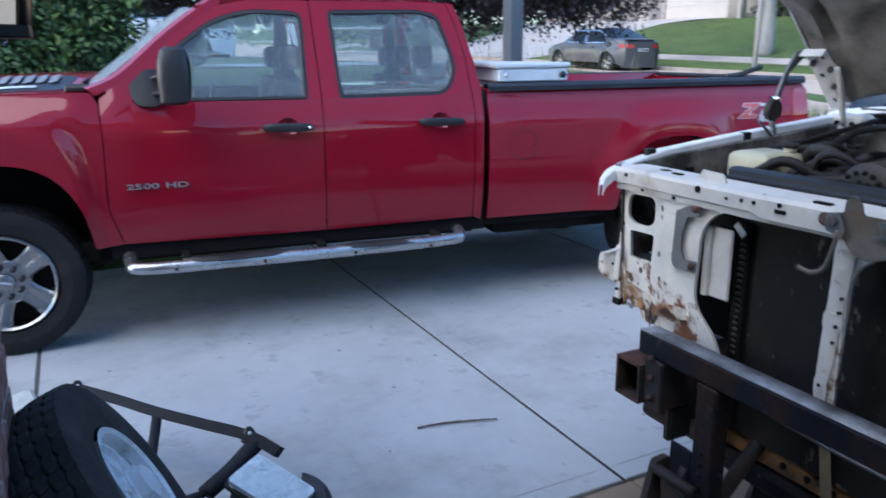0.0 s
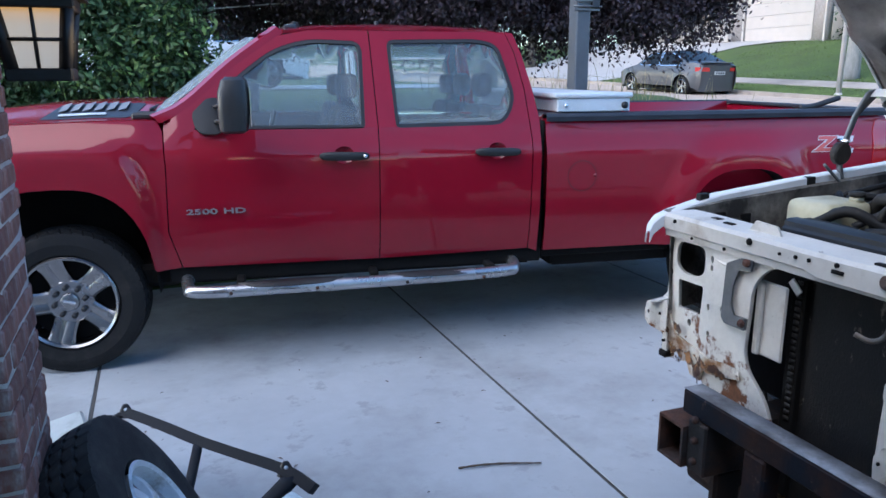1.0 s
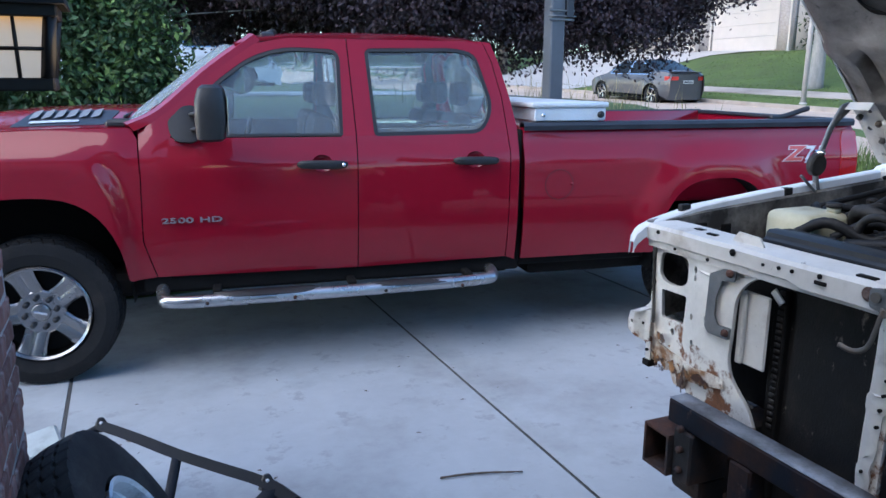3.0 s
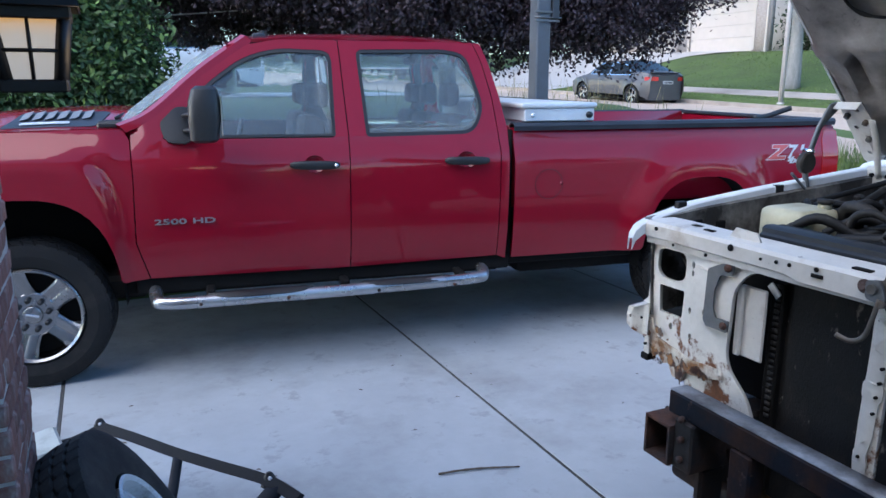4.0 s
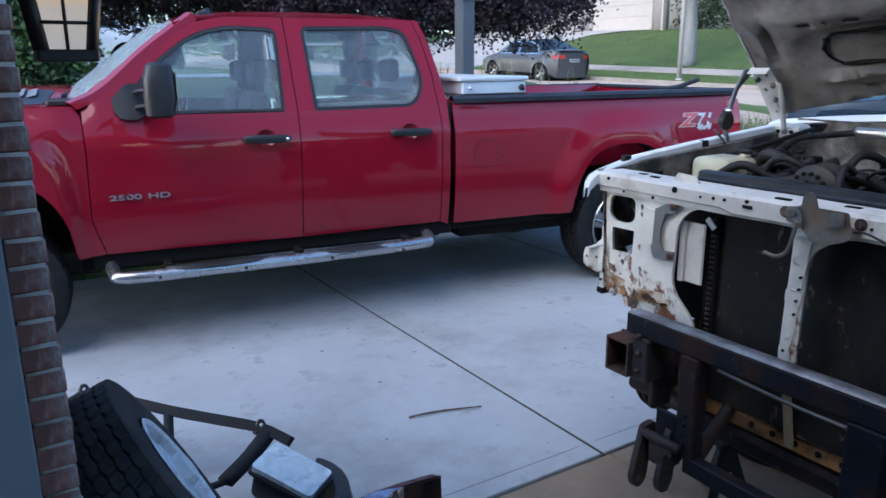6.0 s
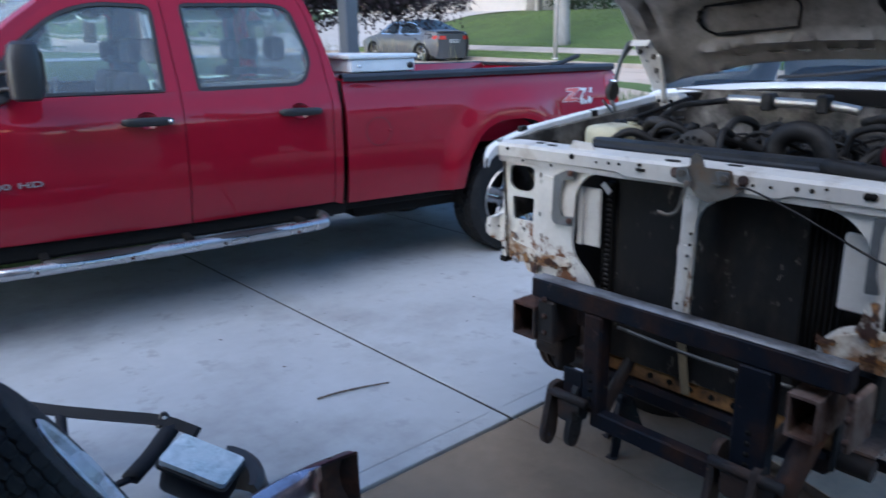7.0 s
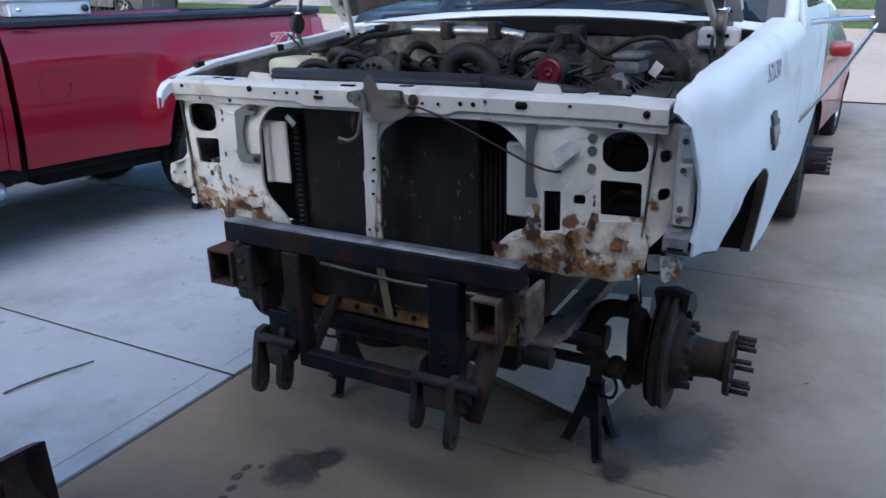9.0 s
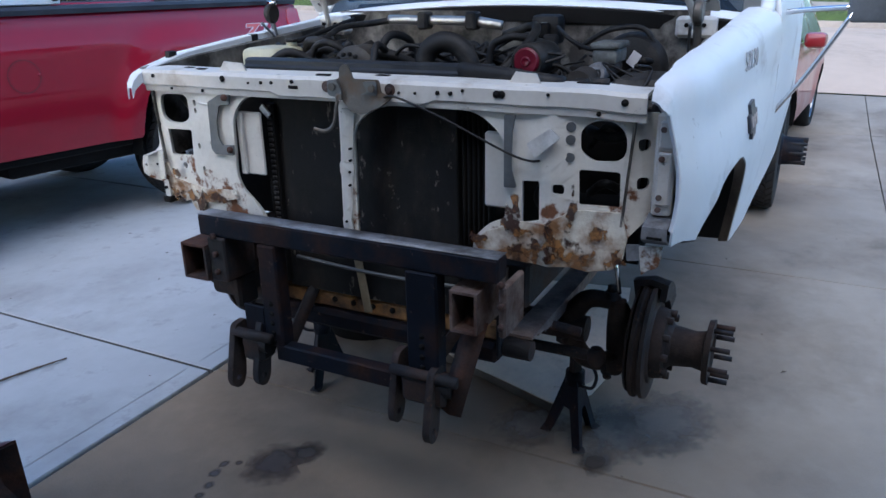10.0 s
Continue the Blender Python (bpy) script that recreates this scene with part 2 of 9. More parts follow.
M_CHROME = material("chrome", (0.8, 0.8, 0.82), rough=0.12, metal=1.0, vary=0.04, rough_vary=0.06, stain=(0.25, 0.2, 0.16), stain_scale=7, stain_at=0.72, stain_rough=0.6)
M_LETTER = material("bright_lettering", (0.36, 0.36, 0.38), rough=0.3, metal=0.6, vary=0.05)
M_ALLOY = material("polished_alloy", (0.30, 0.30, 0.31), rough=0.24, metal=1.0, vary=0.06, scale=5, rough_vary=0.08)
M_TOOLBOX = material("toolbox_metal", (0.76, 0.78, 0.80), rough=0.42, metal=0.35, vary=0.07, scale=5, bump=0.9, bump_scale=75, stretch=(1, 1, 1.8))
M_STEEL = material("grey_steel", (0.16, 0.17, 0.18), rough=0.45, metal=0.5, vary=0.2, scale=10, bump=0.2)
# both panes carry the sky's reflection as a pale film in their colour
M_GLASS = hazed(glass("tinted_glass", (0.84, 0.92, 0.93)), 0.085)
M_SCREEN = hazed(glass("hazed_windscreen", (0.80, 0.90, 0.92)), 0.24)
M_GLASS_DARK = glass("dark_glass", (0.5, 0.56, 0.6))
M_SEAT = material("seat_cloth", (0.022, 0.024, 0.03), rough=0.9, vary=0.2, scale=15, bump=0.3)
M_TAIL = material("tail_lamp_red", (0.35, 0.008, 0.008), rough=0.12, vary=0.1, coat=1.0)
M_CLEAR = material("clear_lamp", (0.75, 0.75, 0.78), rough=0.1, vary=0.1, coat=1.0)
M_CONC = material("light_concrete", (0.375, 0.40, 0.425), rough=0.85, vary=0.09, scale=1.3, bump=0.35, bump_scale=160, spots=(0.30, 0.315, 0.33), spots_scale=5.5, spots_at=0.60, stain=(0.28, 0.287, 0.29), stain_scale=0.9, stain_at=0.60, stain_soft=0.12, per_object=0.03)
M_CONC_OLD = material("old_concrete", (0.325, 0.29, 0.245), rough=0.85, vary=0.13, scale=1.1, bump=0.4, bump_scale=140, stain=(0.25, 0.215, 0.175), stain_scale=1.3, stain_at=0.58, stain_soft=0.12, per_object=0.04)


def brown_band(mt, colour, lo, hi):
    """Brown oily staining over the strip of drive where cars stand, ragged at its edge."""
    n, ln = mt.node_tree.nodes, mt.node_tree.links
    p = n["Principled BSDF"]
    src = p.inputs["Base Color"].links[0].from_socket
    tc, sx, nz = n.new("ShaderNodeTexCoord"), n.new("ShaderNodeSeparateXYZ"), n.new("ShaderNodeTexNoise")
    nz.inputs["Scale"].default_value, nz.inputs["Detail"].default_value = 0.9, 7.0
    ln.new(tc.outputs["Object"], sx.inputs[0])
    ln.new(tc.outputs["Object"], nz.inputs["Vector"])
    ad = n.new("ShaderNodeMath")
    ad.operation = "MULTIPLY_ADD"
    ln.new(nz.outputs[0], ad.inputs[0])
    ad.inputs[1].default_value = 1.6
    ln.new(sx.outputs["Y"], ad.inputs[2])
    r = n.new("ShaderNodeMapRange")
    r.interpolation_type = "SMOOTHSTEP"
    r.inputs[1].default_value, r.inputs[2].default_value = lo + 0.8, hi + 0.8
    ln.new(ad.outputs[0], r.inputs[0])
    mul = n.new("ShaderNodeMix")
    mul.data_type, mul.blend_type = "RGBA", "MULTIPLY"
    ln.new(r.outputs[0], mul.inputs[0])
    ln.new(src, mul.inputs[6])
    mul.inputs[7].default_value = (*colour, 1)
    ln.new(mul.outputs[2], p.inputs["Base Color"])


brown_band(M_CONC_OLD, (0.72, 0.615, 0.505), -2.9, -1.3)
M_JOINT = material("joint_filler", (0.085, 0.084, 0.083), rough=0.95, vary=0.3, scale=20)
M_GRASSBED = material("lawn_soil", (0.085, 0.125, 0.03), rough=0.95, vary=0.3, scale=0.6, bump=0.6, bump_scale=40, stain=(0.08, 0.115, 0.036), stain_scale=0.25, stain_at=0.6)
# grey concrete; low warm sunlight is mixed into its tan
M_STREET = material("street_concrete", (0.56, 0.435, 0.335), rough=0.9, vary=0.08, scale=0.6, bump=0.3, bump_scale=60, stain=(0.48, 0.38, 0.30), stain_scale=0.3)
M_PATH = material("warm_pale_concrete", (0.44, 0.375, 0.32), rough=0.9, vary=0.1, scale=0.8, bump=0.3, bump_scale=60, stain=(0.34, 0.29, 0.25), stain_scale=0.6)
M_BRICK = material("brown_brick", (0.19, 0.085, 0.068), rough=0.85, vary=0.4, scale=18, bump=1.0, bump_scale=55, stretch=(1, 1, 0.4), per_object=0.25, stain=(0.40, 0.33, 0.32), stain_scale=20, stain_at=0.63)
M_MORTAR = material("grey_mortar", (0.48, 0.46, 0.45), rough=0.95, vary=0.15, scale=20, bump=0.7, bump_scale=150)
M_WHITE = material("white_truck_paint", (0.71, 0.73, 0.75), rough=0.55, vary=0.04, scale=2.5, coat=0.08, stain=(0.52, 0.51, 0.5), stain_scale=3.2, stain_at=0.66, stain_soft=0.08, spots=(0.36, 0.35, 0.34), spots_scale=9, spots_at=0.70)
M_WHITE_OLD = material("grimy_white_paint", (0.60, 0.58, 0.545), rough=0.5, vary=0.10, scale=7, bump=0.2, stain=(0.33, 0.26, 0.19), stain_scale=5, stain_at=0.66, stain_soft=0.1, stain_rough=0.85, spots=(0.06, 0.04, 0.03), spots_scale=26, spots_at=0.69)
M_RUSTY_WHITE = material("rusting_white_paint", (0.72, 0.69, 0.61), rough=0.6, vary=0.12, scale=9, bump=0.6, bump_scale=90, stain=(0.30, 0.155, 0.07), stain_scale=10, stain_at=0.60, stain_soft=0.10, stain_rough=0.9, spots=(0.05, 0.024, 0.015), spots_scale=13, spots_at=0.63, low=(1.02, 0.84, 0.14))
M_SUPPORT = material("chipped_white_paint", (0.68, 0.66, 0.615), rough=0.5, vary=0.12, scale=7, bump=0.25, stain=(0.20, 0.085, 0.04), stain_scale=11, stain_at=0.685, stain_soft=0.035, stain_rough=0.9, spots=(0.06, 0.04, 0.03), spots_scale=26, spots_at=0.70, low=(1.08, 0.84, 0.21))
M_SPRING = material("worn_spring_steel", (0.25, 0.19, 0.165), rough=0.75, metal=0.0, vary=0.3, scale=12, bump=0.3, stain=(0.07, 0.035, 0.024), stain_scale=9, stain_at=0.58)
# grimy paint, darkened further to carry the engine bay's shade in its colour
M_GRIMEWHITE = material("greasy_shaded_paint", (0.23, 0.212, 0.188), rough=0.6, vary=0.3, scale=8, bump=0.3, stain=(0.03, 0.026, 0.023), stain_scale=5, stain_at=0.48, stain_soft=0.09, stain_rough=0.7)
M_PLATE = material("bare_crumpled_plate", (0.62, 0.62, 0.62), rough=0.38, metal=0.25, vary=0.2, scale=22, bump=0.5, bump_scale=50)
M_LIP = material("muddy_lip", (0.16, 0.13, 0.105), rough=0.85, vary=0.3, scale=12, bump=0.5)
M_LATCH = material("zinc_grey_steel", (0.125, 0.118, 0.108), rough=0.5, metal=0.4, vary=0.25, scale=14, bump=0.3, stain=(0.16, 0.10, 0.06), stain_scale=14, stain_at=0.6)
M_RUST = material("rusted_iron", (0.11, 0.052, 0.036), rough=0.85, spec=0.25, vary=0.4, scale=12, bump=0.8, bump_scale=110, stain=(0.045, 0.04, 0.042), stain_scale=7, stain_at=0.52)
M_RAILEND = material("worn_brown_rail", (0.17, 0.128, 0.113), rough=0.75, spec=0.3, vary=0.35, scale=10, bump=0.7, bump_scale=90, stain=(0.07, 0.032, 0.024), stain_scale=13, stain_at=0.52)
M_RUST_ORANGE = material("orange_rust", (0.40, 0.20, 0.07), rough=0.85, vary=0.35, scale=14, bump=0.7, bump_scale=110, stain=(0.07, 0.045, 0.03), stain_scale=9, stain_at=0.52)
M_HUB = material("oily_rusted_casting", (0.062, 0.043, 0.037), rough=0.75, spec=0.3, vary=0.4, scale=14, bump=0.7, bump_scale=100, stain=(0.022, 0.02, 0.02), stain_scale=8, stain_at=0.5, spots=(0.11, 0.06, 0.04), spots_scale=16, spots_at=0.64)
M_IRON = material("dark_iron", (0.020, 0.020, 0.023), rough=0.6, spec=0.3, vary=0.35, scale=10, bump=0.5, bump_scale=90, stain=(0.085, 0.05, 0.038), stain_scale=8, stain_at=0.58, stain_rough=0.9)
M_BLUEBLACK = material("worn_black_paint", (0.007, 0.010, 0.018), rough=0.6, vary=0.3, scale=8, bump=0.25, spec=0.15, stain=(0.05, 0.026, 0.018), stain_scale=6, stain_at=0.58, stain_rough=0.85, spots=(0.085, 0.06, 0.05), spots_scale=22, spots_at=0.655)
M_WORN = material("bare_worn_steel", (0.26, 0.27, 0.29), rough=0.55, metal=0.3, vary=0.3, scale=12, bump=0.4, stain=(0.05, 0.04, 0.036), stain_scale=9, stain_at=0.56)
M_STEP = material("dull_chrome_step", (0.5, 0.51, 0.53), rough=0.27, metal=0.9, vary=0.1, scale=6, stain=(0.34, 0.34, 0.35), stain_scale=3, stain_at=0.66, stain_rough=0.4)
M_TANKBLACK = material("dusty_black_plastic", (0.020, 0.024, 0.031), rough=0.5, vary=0.25, scale=8, spec=0.35, stain=(0.05, 0.05, 0.05), stain_scale=9, stain_at=0.62)
M_CORE = material("radiator_core", (0.010, 0.0105, 0.012), spec=0.25, rough=0.75, vary=0.4, scale=9, bump=0.4, bump_scale=200, stain=(0.045, 0.038, 0.03), stain_scale=5, stain_at=0.6, spots=(0.17, 0.15, 0.125), spots_scale=30, spots_at=0.655, stretch=(1, 1, 0.5))
M_HOSE = material("hose_rubber", (0.012, 0.012, 0.013), rough=0.6, spec=0.28, vary=0.35, scale=12, stain=(0.07, 0.065, 0.06), stain_scale=8, stain_at=0.6)
M_CAST = material("grimy_casting", (0.06, 0.057, 0.053), rough=0.65, spec=0.35, metal=0.3, vary=0.4, scale=15, bump=0.4, stain=(0.04, 0.034, 0.03), stain_scale=10, stain_at=0.5)
M_TANK = material("yellowed_plastic", (0.43, 0.41, 0.29), rough=0.4, vary=0.12, scale=6, stain=(0.33, 0.28, 0.16), stain_scale=7, stain_at=0.62)
M_STRAP = material("grimy_ochre_strap", (0.24, 0.20, 0.13), rough=0.6, vary=0.25, scale=12)
M_FOIL = material("foil_wrap", (0.5, 0.49, 0.47), rough=0.42, metal=0.9, vary=0.12, scale=14, bump=0.9, bump_scale=45)
M_REDCAP = material("red_plastic", (0.115, 0.005, 0.018), rough=0.35, vary=0.25, scale=10)
M_HOODIN = material("hood_underside", (0.27, 0.25, 0.235), rough=0.36, vary=0.25, scale=4, bump=0.25, stain=(0.09, 0.08, 0.072), stain_scale=3.5, stain_at=0.56, stain_soft=0.13, coat=0.15, spots=(0.02, 0.018, 0.016), spots_scale=14, spots_at=0.67)
M_CARD = material("cardboard", (0.74, 0.60, 0.47), rough=0.9, vary=0.12, scale=5, stain=(0.3, 0.22, 0.15), stain_scale=3, stain_at=0.68)
M_LANTERN = material("black_iron_lantern", (0.014, 0.014, 0.016), rough=0.5, metal=0.4, vary=0.3, scale=20, bump=0.2)
M_POST = material("grey_post", (0.12, 0.13, 0.15), rough=0.5, metal=0.3, vary=0.12, scale=5)
M_WHITEPOLE = material("white_pole", (0.52, 0.48, 0.46), rough=0.6, vary=0.1, scale=4)
M_BARK = material("bark", (0.13, 0.11, 0.09), rough=0.95, vary=0.35, scale=7, bump=0.9, bump_scale=40, stretch=(1, 1, 0.25))
M_BARK_GREY = material("pale_grey_bark", (0.30, 0.285, 0.265), rough=0.95, vary=0.3, scale=6, bump=0.8, bump_scale=35, stretch=(1, 1, 0.25))
M_SIDING = material("pale_siding", (0.56, 0.50, 0.45), rough=0.7, vary=0.04, scale=3)
M_HOUSEBRICK = material("pale_house_brick", (0.40, 0.35, 0.32), rough=0.9, vary=0.3, scale=9, stretch=(1, 1, 3))
M_ROOF = material("roof_shingle", (0.09, 0.08, 0.075), rough=0.95, vary=0.3, scale=4)
M_WALL = material("white_wallboard", (0.74, 0.73, 0.71), rough=0.9, vary=0.06, scale=2)
M_TRIMGREY = material("grey_door_trim", (0.20, 0.22, 0.25), rough=0.6, vary=0.08, scale=4)
M_STICK = material("dead_twig", (0.10, 0.075, 0.055), rough=0.95, vary=0.4, scale=20, bump=0.6)


def leaf_material(name, color, vary):
    mt = material(name, color, rough=0.6, vary=vary, scale=3.0)
    n, ln = mt.node_tree.nodes, mt.node_tree.links
    p = n["Principled BSDF"]
    g = n.new("ShaderNodeNewGeometry")
    mx = n.new("ShaderNodeMix")
    mx.data_type, mx.blend_type = "RGBA", "MULTIPLY"
    mx.inputs[0].default_value = 1.0
    mr = n.new("ShaderNodeMapRange")
    mr.inputs[3].default_value, mr.inputs[4].default_value = 0.45, 1.6
    ln.new(g.outputs["Random Per Island"], mr.inputs[0])
    src = p.inputs["Base Color"].links[0].from_socket
    ln.new(src, mx.inputs[6])
    ln.new(mr.outputs[0], mx.inputs[7])
    ln.new(mx.outputs[2], p.inputs["Base Color"])
    return mt


M_LEAF = leaf_material("green_leaves", (0.058, 0.105, 0.034), 0.4)
M_LEAF_YOUNG = leaf_material("young_leaves", (0.13, 0.20, 0.05), 0.3)
M_LEAF_PLUM = leaf_material("plum_leaves", (0.058, 0.036, 0.046), 0.3)
M_GRASS = leaf_material("grass_blades", (0.105, 0.155, 0.034), 0.2)
M_WEED = leaf_material("pale_weeds", (0.28, 0.25, 0.13), 0.25)


def soaked(name, color, axes=(1.0, 1.0, 0.0), grain=26.0, ragged=0.34, vary=0.25, scale=9, lo=0.30, hi=0.60, **more):
    """A stain soaked into a surface: dense in the middle, fading out over a ragged edge."""
    mt = material(name, color, rough=0.6, vary=vary, scale=scale, **more)
    n, ln = mt.node_tree.nodes, mt.node_tree.links
    out = next(x for x in n if x.type == "OUTPUT_MATERIAL")
    bsdf = n["Principled BSDF"]
    tc, gr, nz, ad, mr = n.new("ShaderNodeTexCoord"), n.new("ShaderNodeVectorMath"), n.new("ShaderNodeTexNoise"), n.new("ShaderNodeMath"), n.new("ShaderNodeMapRange")
    ce = n.new("ShaderNodeVectorMath")
    ce.operation = "SUBTRACT"
    ce.inputs[1].default_value = tuple(0.5 * c for c in axes)
    fl = n.new("ShaderNodeVectorMath")
    fl.operation = "MULTIPLY"
    fl.inputs[1].default_value = axes
    gr.operation = "LENGTH"
    ad.operation = "MULTIPLY_ADD"
    ad.inputs[1].default_value = ragged
    nz.inputs["Scale"].default_value, nz.inputs["Detail"].default_value = grain, 6.0
    ln.new(tc.outputs["Object"], nz.inputs["Vector"])
    ln.new(tc.outputs["Generated"], ce.inputs[0])
    ln.new(ce.outputs[0], fl.inputs[0])
    ln.new(fl.outputs[0], gr.inputs[0])
    ln.new(nz.outputs[0], ad.inputs[0])
    ln.new(gr.outputs["Value"], ad.inputs[2])
    mr.inputs[1].default_value, mr.inputs[2].default_value, mr.inputs[3].default_value, mr.inputs[4].default_value = lo, hi, 0.92, 0.0
    ln.new(ad.outputs[0], mr.inputs[0])
    tr, mx = n.new("ShaderNodeBsdfTransparent"), n.new("ShaderNodeMixShader")
    ln.new(mr.outputs[0], mx.inputs[0])
    ln.new(tr.outputs[0], mx.inputs[1])
    ln.new(bsdf.outputs[0], mx.inputs[2])
    ln.new(mx.outputs[0], out.inputs["Surface"])
    return mt

M_BLEED = soaked("rust_bleed", (0.32, 0.15, 0.045), (0.0, 1.0, 1.0), 34.0, 1.25, 0.4, 30.0, 0.72, 0.82, stain=(0.05, 0.018, 0.010), stain_scale=24, stain_at=0.48, stain_soft=0.05)

# ---- the lie of the land ----
def terrain(u, v):
    """Height of the ground in the driveway's own axes: u out to the street, v across."""
    street = 0.70 + 0.028 * v
    near = 1.42 * smoothstep(4.6, 12.0, v)
    k = smoothstep(5.5, 13.0, u)
    z = near * (1 - k) + street * k
    z += 0.32 * smoothstep(15.9, 18.9, u) + 1.46 * smoothstep(18.3, 25.5, u)
    if u > 40:
        z += 0.02 * (u - 40)
    return z


def kerb_drop(u):
    return 0.12 if 8.6 < u < 15.8 else 0.0


bm = B()
us = [-60, -30, -15, -8, -4, 0, 2, 4, 5, 6, 7, 8, 8.6, 8.61, 10, 11.5, 13, 15.79, 15.8, 17.3, 18.6, 19.3, 20.5, 22, 23.5, 25, 27, 32, 45, 80, 160, 400]
vlist = [-400, -150, -60, -30, -15, -8, -5, -2.5, 0, 2, 4, 4.6, 5.4, 6.4, 7.5, 8.7, 10, 11.3, 13, 16, 20, 24, 28, 33, 40, 55, 90, 200, 400]
rows = []
for v in vlist:
    rows.append([S(u, v, terrain(u, v) - kerb_drop(u) - ((0.20 if u > 6.5 else 0.06) if (-60 < u < 8.7 and -8.2 < v < 4.5) else 0.0)) for u in us])
skin(bm, rows)
tagged(part("ground", bm, M_GRASSBED), "mown green lawn rising from the driveway to the street and beyond", "ground", kind="structure")

# the street, the kerbs and the far pavement
def band(name, u0, u1, dz, mat, label, cat, v0=-120, v1=140, thick=0.0):
    b = B()
    vs = [v0 + (v1 - v0) * i / 52 for i in range(53)]
    n = 4
    skin(b, [[S(u0 + (u1 - u0) * j / n, v, terrain(u0 + (u1 - u0) * j / n, v) + dz) for j in range(n + 1)] for v in vs])
    if thick:
        ret = bmesh.ops.extrude_face_region(b, geom=b.faces[:])
        for g in ret["geom"]:
            if isinstance(g, bmesh.types.BMVert):
                g.co.z -= thick
        bmesh.ops.recalc_face_normals(b, faces=b.faces[:])
    return tagged(part(name, b, mat), label, cat, kind="structure")


band("road", 8.62, 15.78, -0.10, M_STREET, "grey concrete residential street, warm sunlight put into its tan colour", "road")
band("kerb_far", 15.76, 15.92, 0.02, M_PATH, "pale concrete kerb along the far side of the street", "kerb", thick=0.2)
band("kerb_near", 8.48, 8.64, 0.02, M_PATH, "pale concrete kerb along the near side of the street", "kerb", v0=-120, v1=-8.25, thick=0.2)
band("kerb_near", 8.48, 8.64, 0.02, M_PATH, "pale concrete kerb along the near side of the street", "kerb", v0=4.55, v1=140, thick=0.2)
band("pavement_far", 17.5, 18.45, 0.02, M_PATH, "pale concrete footpath along a lawn", "pavement", thick=0.08)

M_DRIVEFAR = material("pale_drive_concrete", (0.46, 0.43, 0.41), rough=0.9, vary=0.08, scale=0.8, bump=0.3)
# drive of the house across the street
bm = B()
rows = []
for u, va, vb in ((15.9, 25.3, 36), (17, 25.5, 36.5), (18.3, 25.8, 37), (19.5, 26.1, 38), (20.6, 26.3, 38), (22, 26.1, 38), (23.5, 25.3, 38), (24.3, 24.2, 38), (25.2, 22.4, 38)):
    rows.append([S(u, va + (vb - va) * k / 6, terrain(u, va + (vb - va) * k / 6) + 0.03) for k in range(7)])
skin(bm, rows)
tagged(part("driveway_far", bm, M_DRIVEFAR), "pale concrete drive up to the garage of a house", "driveway", kind="structure")
bm = B()
skin(bm, [[S(u, v, terrain(u, v) + 0.03) for u in (-8, -5, -2, 0, 2, 4, 6, 8.5)] for v in (13.3, 15.3, 19.3)])
tagged(part("driveway_neighbour", bm, M_CONC), "pale concrete drive of the next house beyond the hedge", "driveway", kind="structure")


def slab(u0, u1, v0, v1, mat, parent, border=0.0, z=0.0, g=0.012):
    """One poured slab with worn edges and, along its first edge, the groove that the trowel left."""
    b = B()
    uu = [u0 + g, u1 - g]
    vv = [v0 + g, v1 - g]
    if border:
        uu = [u0 + g, u0 + g + border, u1 - g - border, u1 - g]
        vv = [v0 + g, v0 + g + border - 0.004, v0 + g + border, v0 + g + border + 0.004, v1 - g]
    skin(b, [[(u, v, z - (0.005 if border and j == 2 and 0 < i < 3 else 0.0)) for i, u in enumerate(uu)] for j, v in enumerate(vv)])
    bmesh.ops.recalc_face_normals(b, faces=b.faces[:])
    if sum(f.normal.z for f in b.faces) < 0:
        bmesh.ops.reverse_faces(b, faces=b.faces[:])
    cu, cv = (u0 + u1) / 2, (v0 + v1) / 2
    for drop, out in ((0.006, 0.003), (0.1, 0.0)):
        r = bmesh.ops.extrude_edge_only(b, edges=[e for e in b.edges if e.is_boundary])
        for x in r["geom"]:
            if isinstance(x, bmesh.types.BMVert):
                x.co.z -= drop
                x.co.x += math.copysign(out, x.co.x - cu)
                x.co.y += math.copysign(out, x.co.y - cv)
    for x in b.verts:
        if x.co.x > 5.5:
            x.co.z += terrain(x.co.x, x.co.y) - 0.09 * smoothstep(7.0, 8.6, x.co.x)
    return part("slab", b, mat, parent, flat=True)


bed = B()
skin(bed, [[S(u, v, -0.025) for u in (-9, 8.6)] for v in (-8.1, 4.4)])
tagged(part("subbase", bed, M_JOINT), "dark filler showing in the joints between slabs", "subbase", kind="structure")

pad = tagged(thing("driveway_side_pad", "light grey concrete parking pad with tooled joints", "driveway", SITE), kind="structure")
for i in range(-4, 4):
    slab(i * 2.13, (i + 1) * 2.13 + (0.12 if i == 3 else 0), 0.0, 4.3, M_CONC, pad, 0.095)
for i in range(-3, 4):
    b = B()
    box(b, i * 2.13 - 0.009, i * 2.13 + 0.009, 0.0, 4.3, -0.024, -0.0045 if i < 3 else -0.02)
    part("joint_strip", b, M_JOINT, pad, "dark filled joint" if i == 0 else "")
drive = tagged(thing("driveway", "older tan-stained concrete driveway slabs before a garage", "driveway", SITE), kind="structure")
for i in range(-4, 4):
    for v0, v1 in ((-2.72, 0.0), (-5.44, -2.72), (-8.0, -5.44)):
        slab(i * 2.13 + 0.03, (i + 1) * 2.13 + 0.03, v0, v1, M_CONC_OLD, drive, 0.0, -0.008, 0.006)

